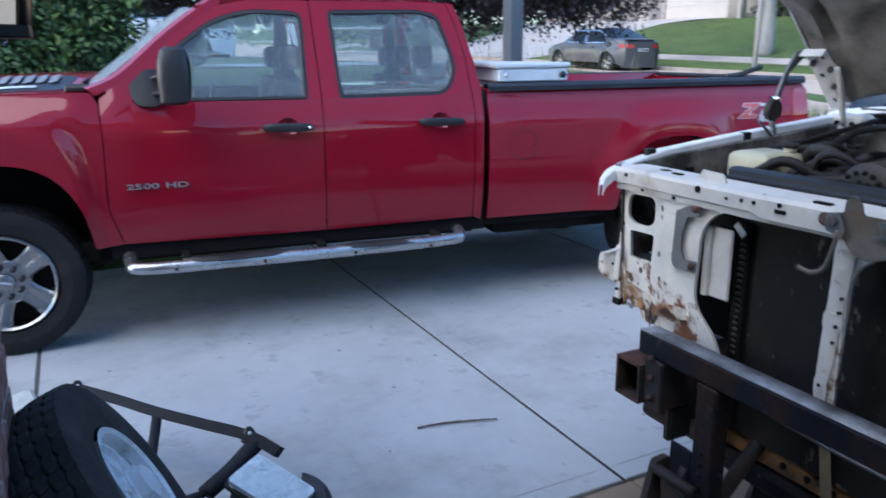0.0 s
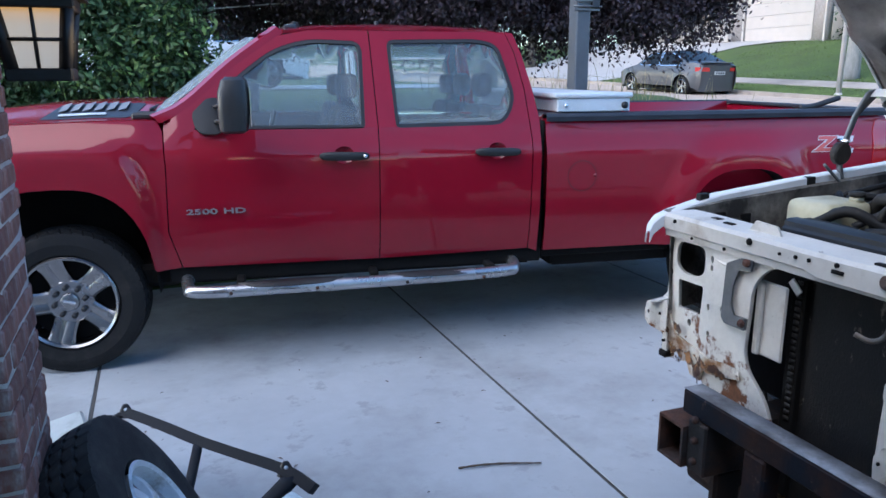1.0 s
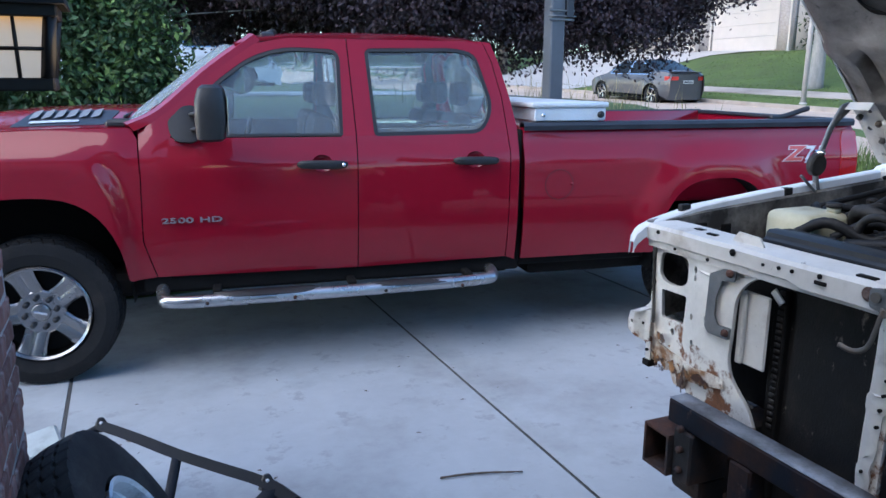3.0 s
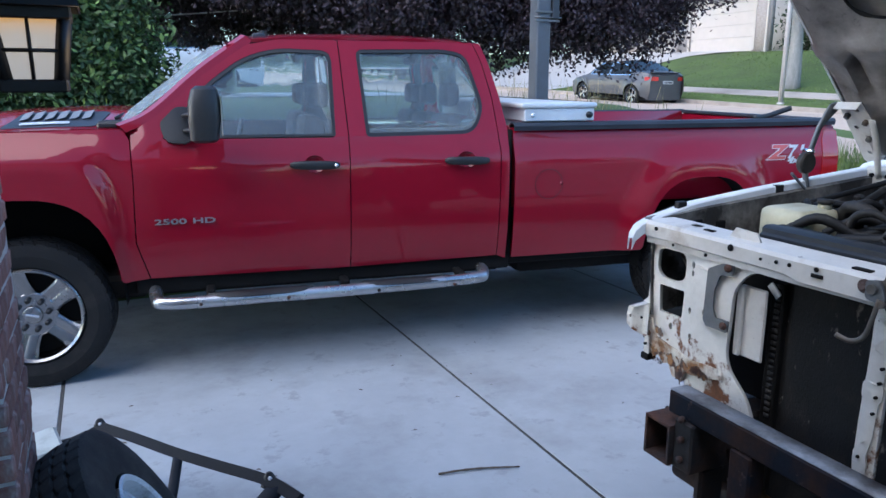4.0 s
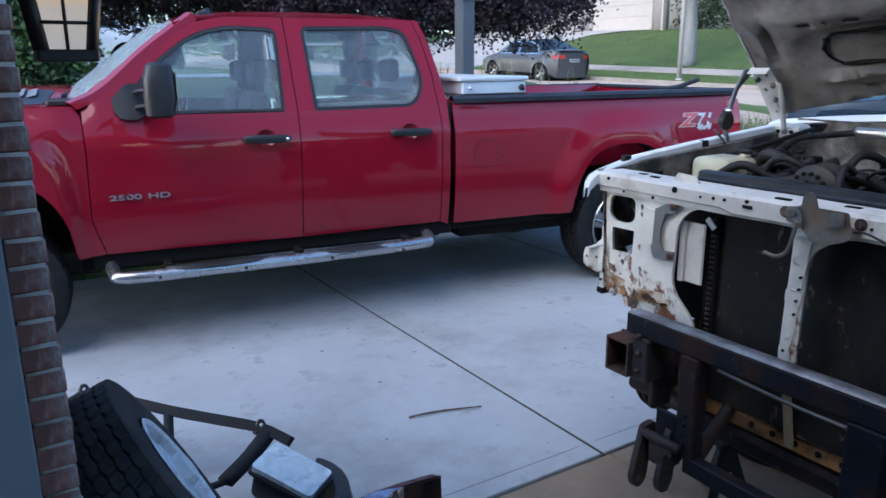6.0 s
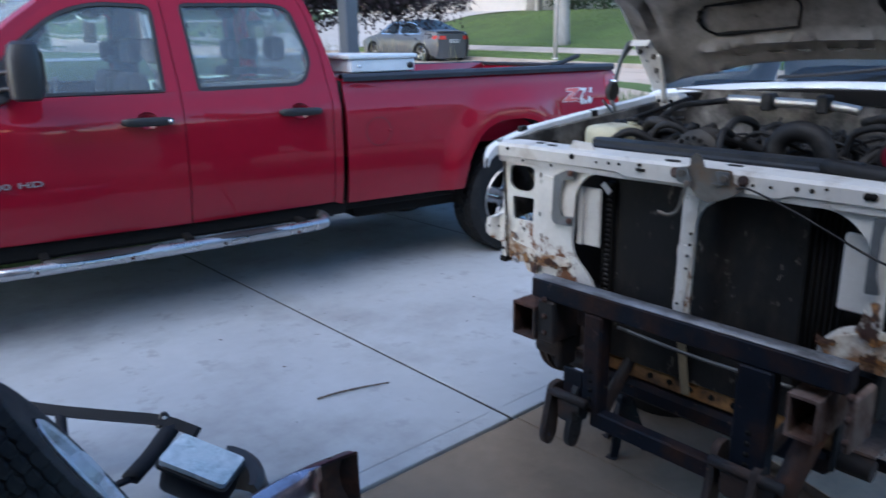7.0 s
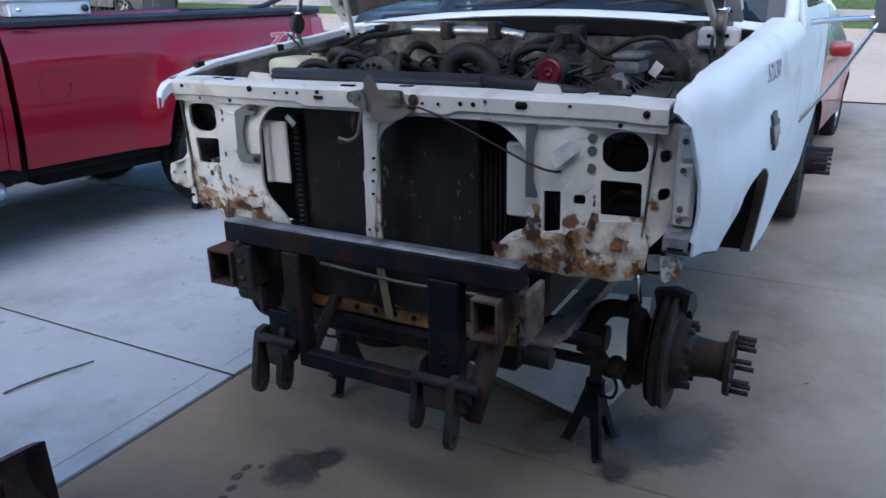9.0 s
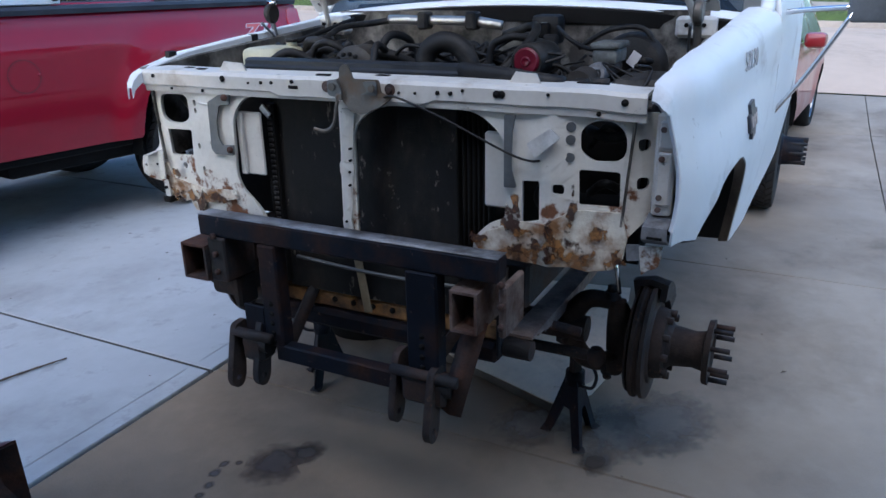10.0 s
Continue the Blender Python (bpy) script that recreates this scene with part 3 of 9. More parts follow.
# ---- the garage round and behind the camera ----
gw = tagged(thing("wall_garage", "brown brick garage front beside the open door", "wall", SITE), kind="structure")
WF = -2.045                                # the brick face
bm = B()
box(bm, WF - 0.085, WF - 0.008, -0.132, 0.31, 0, 2.56)
part("mortar_core", bm, M_MORTAR, gw, "grey mortar joints")
bm = B()
box(bm, -8.6, WF - 0.09, 0.0, 0.30, 0, 2.56)
part("side_wall", bm, M_WALL, gw, "white wallboard")
bm = B()
box(bm, WF - 0.25, WF, -8.0, -5.15, 0, 2.56)
part("front_wall", bm, M_MORTAR, gw, "brick front past the garage door")
bm = B()
box(bm, WF - 0.25, WF, -5.15, -0.14, 2.25, 2.56)
part("header", bm, M_MORTAR, gw, "brick header over the garage door")
bm = B()
box(bm, -8.6, WF - 0.26, -8.0, -7.9, 0, 2.56)
box(bm, -8.7, -8.6, -8.0, 0.12, 0, 2.56)
part("back_walls", bm, M_WALL, gw, "white wallboard")
bm = B()
box(bm, WF - 0.25, WF - 0.09, -0.145, -0.005, 0, 2.24, 0.006)
tagged(part("door_1_jamb", bm, M_TRIMGREY, None, m=SITE), "grey painted garage door jamb", "door frame", kind="structure")
bm = B()
box(bm, -8.7, WF - 0.26, -8.0, 0.12, 2.565, 2.60)
tagged(part("ceiling", bm, M_WALL, None, m=SITE), "white wallboard garage ceiling", "ceiling", kind="structure")
bm = B()
skin(bm, [[(-9.0, -8.4, 2.64), (WF + 0.32, -8.4, 2.64)], [(-9.0, 0.5, 2.64), (WF + 0.32, 0.5, 2.64)]])
ret = bmesh.ops.extrude_face_region(bm, geom=bm.faces[:])
for g in ret["geom"]:
    if isinstance(g, bmesh.types.BMVert):
        g.co.z += 0.16
bmesh.ops.recalc_face_normals(bm, faces=bm.faces[:])
tagged(part("roof", bm, M_ROOF, None, m=SITE), "dark shingled garage roof with an eave", "roof", kind="structure")

# ---- the red pickup ----
RW = 2.03                                 # its width; its near side lies at y = 0
red = thing("pickup_truck", "red crew-cab pickup truck with long bed parked on concrete pad", "pickup truck")
HUB_Z, TYRE_R, REAR_X = 0.428, 0.430, 4.36
ARCH_X = 4.325                            # middle of the rear wheel opening


def red_y(x, z):
    """How far the body side lies in from its widest line."""
    y = 0.0
    if z < 0.98:
        y += 0.05 * ((0.98 - z) / 0.42) ** 2
    if x < 2.88:
        if z > 1.22:
            y += 0.055 * smoothstep(1.22, 1.42, z)
        if z > 1.40:
            y += (z - 1.40) * 0.40 + 0.16 * max(0, z - 1.82) ** 1.3
    else:
        y += 0.05 * smoothstep(1.18, 1.40, z) + 0.05 * smoothstep(1.40, 1.46, z)
    if x < 0.64:
        y -= 0.038 * smoothstep(1.22, 1.38, z) * (1 - smoothstep(0.45, 0.64, x))
    e = (abs(x / 0.558) ** 4 + abs((max(z, 0.44) - 0.44) / 0.965) ** 4) ** 0.25
    y -= 0.036 * (1 - smoothstep(0.84, 1.0, e))
    for cx, a in ((ARCH_X, 0.45),):
        e = (abs((x - cx) / (a + 0.20)) ** 2.6 + abs((max(z, 0.44) - 0.44) / 0.86) ** 2.6) ** (1 / 2.6)
        if z > 0.44 - 0.3:
            y -= 0.045 * (1 - smoothstep(0.80, 1.06, e))
    if x < 0.62:
        y += 0.035 * smoothstep(1.30, 1.46, z)
    return y


def red3(x, z):
    return (x, red_y(x, z), z)


def red_panel(name, loops, mat=M_RED, both=True, parent=None, step=0.05, thick=0.02, label="", fn=red3):
    ob = None
    for side in (0, 1) if both else (0,):
        bm = sheet(loops, fn, step, thick, (0, -1, 0))
        if side:
            mirror_y(bm, RW / 2)
        o = part(name, bm, mat, parent or red, label, angle=40)
        ob = ob or o
    return ob


arch_f = arc(0, 0.44, 0.50, 0.66, 2.7, 0, 180, 22)
arch_r = arc(ARCH_X, 0.44, 0.455, 0.64, 2.7, 0, 180, 22)
# front fender: from the nose over the arch to the door gap
fender = [(0.642, 0.60), (0.585, 0.82), (0.60, 1.22), (0.592, 1.40), (0.56, 1.462), (0.3, 1.462), (-0.2, 1.448), (-0.6, 1.41), (-0.9, 1.35),
          (-0.93, 1.0), (-0.9, 0.62), (-0.52, 0.58)] + [p for p in arch_f[::-1] if p[1] > 0.59] + [(0.508, 0.585)]
fender_ob = red_panel("front_fender", [fender], step=0.03)
GAP = 0.006
win_f = rounded([(0.765, 1.405), (1.757, 1.395), (1.770, 1.912), (1.44, 1.926), (1.235, 1.868), (1.00, 1.695)], [0.02, 0.03, 0.07, 0.12, 0.12, 0.1], 5)
win_r = rounded([(1.945, 1.395), (2.64, 1.402), (2.728, 1.56), (2.64, 1.90), (2.50, 1.930), (1.922, 1.922)], [0.03, 0.10, 0.12, 0.12, 0.08, 0.05], 5)
door_f = [(0.642 + GAP, 0.60), (1.825 - GAP, 0.588), (1.838 - GAP, 1.40), (1.82 - GAP, 1.975), (1.50, 1.985), (1.27, 1.943), (1.00, 1.76), (0.70, 1.505), (0.592 + GAP, 1.44),
          (0.60 + GAP, 1.22), (0.585 + GAP, 0.82)]
door_r = [(1.825, 0.588), (2.80 - GAP, 0.60), (2.812 - GAP, 1.30), (2.79 - GAP, 1.62), (2.745 - GAP, 1.85), (2.70 - GAP, 1.972), (1.82, 1.978), (1.838, 1.40)]
cab_back = [(2.80, 0.60), (2.86, 0.575), (2.868, 1.44), (2.84, 1.62), (2.79, 1.84), (2.75, 1.965), (2.70, 1.972), (2.745, 1.85), (2.79, 1.62), (2.812, 1.30)]
HANDLE_F, HANDLE_R = 1.62, 2.575


def cup_hole(hx, grow=0.0):
    return [(hx + (0.062 + grow) * math.cos(2 * math.pi * k / 24), 1.243 + (0.052 + grow) * math.sin(2 * math.pi * k / 24)) for k in range(24)]


fd = red_panel("front_door", [door_f, win_f, cup_hole(HANDLE_F)])
rd = red_panel("rear_door", [door_r, win_r, cup_hole(HANDLE_R)])
red_panel("cab_corner", [cab_back])


def ring_between(outer, inner, fn, thick, normal=(0, -1, 0)):
    return sheet([outer, inner], fn, 0.12, thick, normal)


def shrink(loop, d):
    cx, cz = sum(p[0] for p in loop) / len(loop), sum(p[1] for p in loop) / len(loop)
    out = []
    n = len(loop)
    for i in range(n):
        a, p, b = Vector(loop[i - 1]), Vector(loop[i]), Vector(loop[(i + 1) % n])
        t = (b - a)
        if t.length < 1e-6:
            out.append(p)
            continue
        nn = Vector((-t.y, t.x)).normalized()
        if nn.dot(Vector((cx, cz)) - p) < 0:
            nn = -nn
        out.append(p + nn * d)
    return out


def inset3(d):
    def fn(x, z):
        return (x, red_y(x, z) + d, z)
    return fn


for side in (0, 1):
    for win, door in ((win_f, "front"), (win_r, "rear")):
        bm = ring_between(shrink(win, -0.004), shrink(win, 0.022), inset3(0.002), 0.012)
        if side:
            mirror_y(bm, RW / 2)
        part("window_seal", bm, M_BLACK, red, "black rubber window seal")
        bm = sheet([shrink(win, 0.018)], inset3(0.012), 0.15, 0.004, (0, -1, 0))
        if side:
            mirror_y(bm, RW / 2)
        g = part("side_window", bm, M_GLASS, red, "lightly tinted side window glass")
        g.visible_shadow = False
# mirror sail at the front corner of the window
red_panel("mirror_sail", [[(0.80, 1.43), (1.03, 1.425), (1.03, 1.64), (0.90, 1.55)]], M_BLACK, True, None, 0.1, 0.01, "black mirror mounting panel", inset3(-0.004))

# black sill and chassis rails under the doors
for side in (0, 1):
    bm = B()
    box(bm, 0.56, 2.9, 0.07, 0.16, 0.50, 0.63, 0.01)
    box(bm, 2.9, 3.84, 0.09, 0.2, 0.52, 0.60, 0.01)
    if side:
        mirror_y(bm, RW / 2)
    part("rocker", bm, M_UNDER, red, "black sill below the doors")
bm = B()
for y in (0.55, 1.38):
    box(bm, -0.8, 5.35, y, y + 0.1, 0.52, 0.70, 0.01)
box(bm, 0.9, 1.8, 0.65, 1.38, 0.42, 0.6, 0.03)
# full-width slab added low to block light and deepen the shadow underneath
box(bm, 0.62, 2.84, 0.16, 1.87, 0.47, 0.66)
box(bm, -0.55, 0.62, 0.56, 1.46, 0.42, 0.62, 0.05, seg=2)
box(bm, 0.30, 0.62, 0.14, 1.90, 0.46, 0.60, 0.03)
box(bm, 3.0, 4.0, 0.18, 0.54, 0.42, 0.60, 0.05, seg=2)
cyl(bm, (2.1, 1.55, 0.47), (3.1, 1.55, 0.47), 0.12, 14)
cyl(bm, (0.3, 1.55, 0.5), (5.0, 1.62, 0.5), 0.04, 10)
cyl(bm, (1.8, 1.0, 0.5), (4.2, 1.0, 0.46), 0.045, 10)
part("chassis", bm, M_UNDER, red, "black frame and driveline, with a low slab added for underbody shadow")
bm = B()
cyl(bm, (REAR_X, 0.2, HUB_Z), (REAR_X, 1.83, HUB_Z), 0.055, 12)
lathe(bm, [(-0.16, 0.05), (-0.1, 0.15), (0.1, 0.15), (0.16, 0.05)], 16, Matrix.Translation((REAR_X, 1.015, HUB_Z)))
part("rear_axle", bm, M_UNDER, red)
bm = B()
cyl(bm, (0.0, 0.3, HUB_Z), (0.0, 1.73, HUB_Z), 0.05, 12)
part("front_axle", bm, M_UNDER, red)
# wheel wells
for side in (0, 1):
    for cx, a, loop in ((0.0, 0.5, arch_f), (REAR_X, 0.455, arch_r)):
        bm = B()
        rows = [[(p[0], 0.015 + red_y(p[0], p[1]), p[1]) for p in loop], [(p[0], 0.5, p[1]) for p in loop]]
        skin(bm, rows)
        lid = [bm.verts.new((p[0], 0.5, p[1])) for p in loop]
        bm.faces.new(lid)
        if side:
            mirror_y(bm, RW / 2)
        part("wheel_well", bm, M_UNDER, red, "black wheel well lining")

# roof, screens and bonnet: strips across the cab
def across(prof, y_in, crown, n=10):
    """Rows across the truck: profile of (x, z), edge inset y_in(z), crown height in the middle."""
    rows = []
    for i, (x, z) in enumerate(prof):
        yi = y_in(x, z)
        row = []
        for k in range(n + 1):
            s = k / n
            y = yi + (RW - 2 * yi) * s
            c = crown if not callable(crown) else crown(x)
            row.append((x - (0.10 * (1 - (2 * s - 1) ** 2) if prof is WS else 0.0), y, z + c * (1 - (2 * s - 1) ** 4)))
        rows.append(row)
    return rows


WS = []
roof_prof = [(1.15, 1.935), (1.25, 1.972), (1.5, 1.992), (1.9, 2.000), (2.3, 1.995), (2.6, 1.980), (2.72, 1.957), (2.755, 1.925)]
bm = B()
skin(bm, across(roof_prof, lambda x, z: red_y(x, min(z, 1.972)), 0.035, 14))
thicken(bm, 0.02)
part("roof", bm, M_RED, red)
WS = [(1.14, 1.930), (1.01, 1.835), (0.867, 1.72), (0.717, 1.605), (0.545, 1.475)]
bm = B()
skin(bm, across(WS, lambda x, z: red_y(1.0, z) + 0.055, 0.02, 12))
thicken(bm, 0.005)
ws = part("windscreen", bm, M_SCREEN, red, "curved clear windscreen")
ws.visible_shadow = False
for side in (0, 1):
    bm = B()
    pil = [(1.29, 1.968), (1.005, 1.762), (0.74, 1.535), (0.57, 1.455)]
    rows = []
    for x, z, _ in smooth_path([(x, z, 0) for x, z in pil], 4):
        rows.append([(x + 0.012, red_y(1.0, z) - 0.002, z - 0.008), (x - 0.022, red_y(1.0, z) + 0.008, z + 0.028), (x - 0.048, red_y(1.0, z) + 0.055, z + 0.036), (x - 0.04, red_y(1.0, z) + 0.07, z + 0.012)])
    skin(bm, rows)
    thicken(bm, 0.01)
    if side:
        mirror_y(bm, RW / 2)
    part("windscreen_pillar", bm, M_RED, red)
# back window of the cab
bm = B()
def backp(x, z):
    return (2.86 - max(0, z - 1.45) * 0.22, x, z)
back_win = rounded([(0.42, 1.46), (1.61, 1.46), (1.56, 1.86), (0.47, 1.86)], 0.06, 4)
bm = sheet([[(0.10, 0.66), (1.93, 0.66), (1.93, 1.45), (1.74, 1.93), (0.29, 1.93), (0.10, 1.45)], back_win], backp, 0.3, 0.02, (1, 0, 0))
part("cab_back", bm, M_RED, red)
g = part("rear_window", sheet([shrink(back_win, -0.005)], lambda x, z: (backp(x, z)[0] - 0.008, x, z), 0.3, 0.004, (1, 0, 0)), M_GLASS, red, "tinted cab rear window")
g.visible_shadow = False
# bonnet with a raised middle
bm = B()
rows = []
for x, z in ((0.60, 1.455), (0.45, 1.462), (0.2, 1.462), (-0.2, 1.447), (-0.6, 1.405), (-0.88, 1.345), (-0.92, 1.30)):
    row = []
    for k in range(25):
        s = k / 24
        y = 0.095 + (RW - 0.19) * s
        d = abs(y - RW / 2)
        row.append((x, y, z + 0.004 + 0.014 * (1 - (2 * s - 1) ** 4) + 0.078 * (1 - smoothstep(0.38, 0.84, d))))
    rows.append(row)
skin(bm, rows)
thicken(bm, 0.015)
part("hood", bm, M_RED, red)
M_LOUVRE = material("grey_louvre", (0.20, 0.21, 0.23), rough=0.45, vary=0.1)
# louvred dark insert on each side of the bonnet, with a bright plate
def hood_z(x, y):
    zs = ((-0.92, 1.30), (-0.88, 1.345), (-0.6, 1.405), (-0.2, 1.447), (0.2, 1.462), (0.45, 1.462), (0.60, 1.455))
    z = zs[-1][1]
    for (xa, za), (xb, zb_) in zip(zs, zs[1:]):
        if xa <= x <= xb:
            z = za + (zb_ - za) * (x - xa) / (xb - xa)
    q = (y - 0.095) / (RW - 0.19)
    return z + 0.004 + 0.014 * (1 - (2 * q - 1) ** 4) + 0.078 * (1 - smoothstep(0.38, 0.84, abs(y - RW / 2)))


for s in (0, 1):
    def at(y):
        return y if s == 0 else RW - y
    bm = sheet([rounded([(-0.10, at(0.22)), (0.40, at(0.20)), (0.46, at(0.52)), (-0.02, at(0.54))], 0.05)], lambda x, y: (x, y, hood_z(x, y) + 0.004), 0.04, 0.006, (0, 0, 1))
    ins = part("hood_vent", bm, M_TRIM, red, "dark louvred bonnet insert")
    for k in range(6):
        x0 = -0.02 + k * 0.066
        bm = sheet([rounded([(x0, at(0.36)), (x0 + 0.05, at(0.36)), (x0 + 0.056, at(0.50)), (x0 + 0.006, at(0.50))], 0.012)], lambda x, y: (x, y, hood_z(x, y) + 0.008 + 0.22 * (x - x0)), 0.03, 0.004, (0, 0, 1))
        part("louvre", bm, M_LOUVRE, ins, "pale louvre")
    bm = sheet([rounded([(0.0, at(0.265)), (0.26, at(0.262)), (0.26, at(0.305)), (0.0, at(0.308))], 0.012)], lambda x, y: (x, y, hood_z(x, y) + 0.012), 0.06, 0.004, (0, 0, 1))
    part("nameplate", bm, M_TOOLBOX, ins, "bright metal plate")
# cowl and wipers
bm = B()
box(bm, 0.42, 0.60, 0.14, 1.89, 1.46, 1.505, 0.014)
part("cowl", bm, M_BLACK, red, "black plastic cowl")
for y in (0.35, 1.05):
    bm = B()
    tube(bm, [(0.50, y, 1.515), (0.53, y + 0.2, 1.535), (0.60, y + 0.5, 1.58)], 0.011, 6)
    part("wiper", bm, M_BLACK, red, "black windscreen wiper")
# nose: grille, lamps and bumper
bm = B()
box(bm, -0.96, -0.90, 0.16, 1.87, 0.86, 1.28, 0.03)
gr = part("grille", bm, M_BLACK, red, "black front grille")
bm = B()
box(bm, -0.985, -0.955, 0.2, 1.83, 1.03, 1.11, 0.012)
part("grille_bar", bm, M_CHROME, gr, "bright grille bar")
for y in (0.05, 1.63):
    bm = B()
    box(bm, -0.955, -0.80, y, y + 0.35, 0.98, 1.28, 0.03, seg=2)
    part("headlight", bm, M_CLEAR, red, "clear headlight")
bm = B()
box(bm, -1.08, -0.88, 0.03, 2.0, 0.56, 0.84, 0.05, seg=3)
part("front_bumper", bm, M_CHROME, red, "chrome front bumper")

# bed
bed_side = [(2.905, 0.578), (3.855, 0.575)] + [p for p in arch_r[::-1] if p[1] > 0.59] + [(4.79, 0.58), (5.40, 0.60), (5.455, 0.80), (5.462, 1.36), (5.44, 1.43), (2.905, 1.43)]
fuel_ring = [(3.145 + 0.098 * math.cos(2 * math.pi * k / 28), 1.068 + 0.098 * math.sin(2 * math.pi * k / 28)) for k in range(28)]
bs = red_panel("bed_side", [bed_side], step=0.035)
bm = sheet([shrink(fuel_ring, -0.003), shrink(fuel_ring, 0.004)], inset3(-0.0025), 0.0, 0.0, (0, -1, 0))
part("fuel_door", bm, material("red_shadow_gap", (0.13, 0.003, 0.009), rough=0.6), red, "round-cornered fuel door seam")
bm = B()
cyl(bm, (3.235, -0.004, 1.07), (3.235, 0.01, 1.07), 0.011, 12)
part("fuel_latch", bm, M_RED, red)
for side in (0, 1):
    bm = B()
    rows = []
    for x in [2.905 + 2.54 * k / 20 for k in range(21)]:
        z = 1.445
        rows.append([(x, 0.032, 1.415), (x, 0.026, 1.445), (x, 0.04, 1.465), (x, 0.10, 1.468), (x, 0.12, 1.44)])
    skin(bm, rows)
    thicken(bm, 0.008)
    if side:
        mirror_y(bm, RW / 2)
    part("bed_rail", bm, M_TRIM, red, "dark plastic bed rail cap")
bm = B()
for y0, y1 in ((0.115, 0.14), (RW - 0.14, RW - 0.115)):
    box(bm, 2.91, 5.40, y0, y1, 0.92, 1.455)
box(bm, 2.91, 5.40, 0.14, RW - 0.14, 0.90, 0.94)
box(bm, 2.91, 2.94, 0.14, RW - 0.14, 0.94, 1.44)
part("bed_liner", bm, M_RED, red, "red painted inside of the bed")
bm = B()
box(bm, 5.40, 5.46, 0.12, RW - 0.12, 0.80, 1.43, 0.015)
tg = part("tailgate", bm, M_RED, red)
bm = B()
box(bm, 5.39, 5.47, 0.12, RW - 0.12, 1.432, 1.462, 0.008)
part("tailgate_cap", bm, M_TRIM, tg, "dark plastic cap")
for side in (0, 1):
    bm = sheet([rounded([(5.335, 1.04), (5.475, 1.04), (5.475, 1.38), (5.36, 1.38), (5.335, 1.3)], 0.02)], inset3(-0.006), 0.04, 0.05, (0, -1, 0))
    if side:
        mirror_y(bm, RW / 2)
    part("tail_light", bm, M_TAIL, red, "red tail light")
bm = B()
box(bm, 5.44, 5.62, 0.06, 1.97, 0.60, 0.78, 0.03, seg=2)
part("rear_bumper", bm, M_CHROME, red, "chrome rear bumper")
bm = B()
box(bm, 2.868, 2.903, 0.06, 1.97, 0.60, 1.42)
part("bed_gap", bm, M_UNDER, red, "black gap between cab and bed")

# doors' handles, each over a dished cup
def pull_handle(hx):
    """A flattish pull bar, thinner at its ends."""
    rows = []
    for k in range(15):
        q = -1 + 2 * k / 14
        hh = 0.0265 - 0.008 * abs(q) ** 3 - (0.008 if abs(q) > 0.99 else 0.0)
        out = 0.046 - 0.026 * abs(q) ** 5
        rows.append([(hx + 0.148 * q, -out * 0.62 + out * 0.62 * -math.cos(t) * 0.6, 1.240 - 0.003 * q + hh * math.copysign(abs(math.sin(t)) ** 0.6, math.sin(t))) for t in [2 * math.pi * j / 14 for j in range(15)]])
    bm = skin(B(), rows)
    bmesh.ops.remove_doubles(bm, verts=bm.verts[:], dist=1e-5)
    bmesh.ops.holes_fill(bm, edges=bm.edges[:], sides=0)
    bmesh.ops.recalc_face_normals(bm, faces=bm.faces[:])
    return bm


for side in (0, 1):
    for hx, key in ((HANDLE_F, 1), (HANDLE_R, 0)):
        def dish(x, z):
            q = min(1.0, ((x - hx) / 0.064) ** 2 + ((z - 1.243) / 0.054) ** 2)
            return (x, red_y(x, z) + 0.002 + 0.034 * (1 - q ** 1.5), z)
        bm = sheet([cup_hole(hx, 0.003)], dish, 0.02, 0.004, (0, -1, 0))
        if side:
            mirror_y(bm, RW / 2)
        hc = part("handle_cup", bm, M_RED, red, "red recessed cup behind the handle", angle=60)
        bm = pull_handle(hx)
        if side:
            mirror_y(bm, RW / 2)
        h = part("door_handle", bm, M_BLACK, red, "black pull handle", angle=60)
        if key:
            bm = B()
            cyl(bm, (hx + 0.122, -0.046, 1.238), (hx + 0.122, -0.02, 1.238), 0.011, 12)
            if side:
                mirror_y(bm, RW / 2)
            part("keyhole", bm, M_CHROME, h, "bright key lock")
# lettering on the front door
m = Matrix.Translation((0.695, -0.010, 0.925)) @ Matrix.Rotation(radians(90), 4, "X") @ Matrix.Diagonal((2.05, 1.0, 1, 1))
part("lettering", text_mesh("2500", 0.043, 0.004, m, 0.0008, 0.0, 1.0), M_LETTER, red, "bright model number", flat=True)
part("lettering", text_mesh("HD", 0.043, 0.004, m @ Matrix.Translation((0.101, 0, 0)), 0.0008, 0.0, 1.0), M_LETTER, red, "bright model lettering", flat=True)
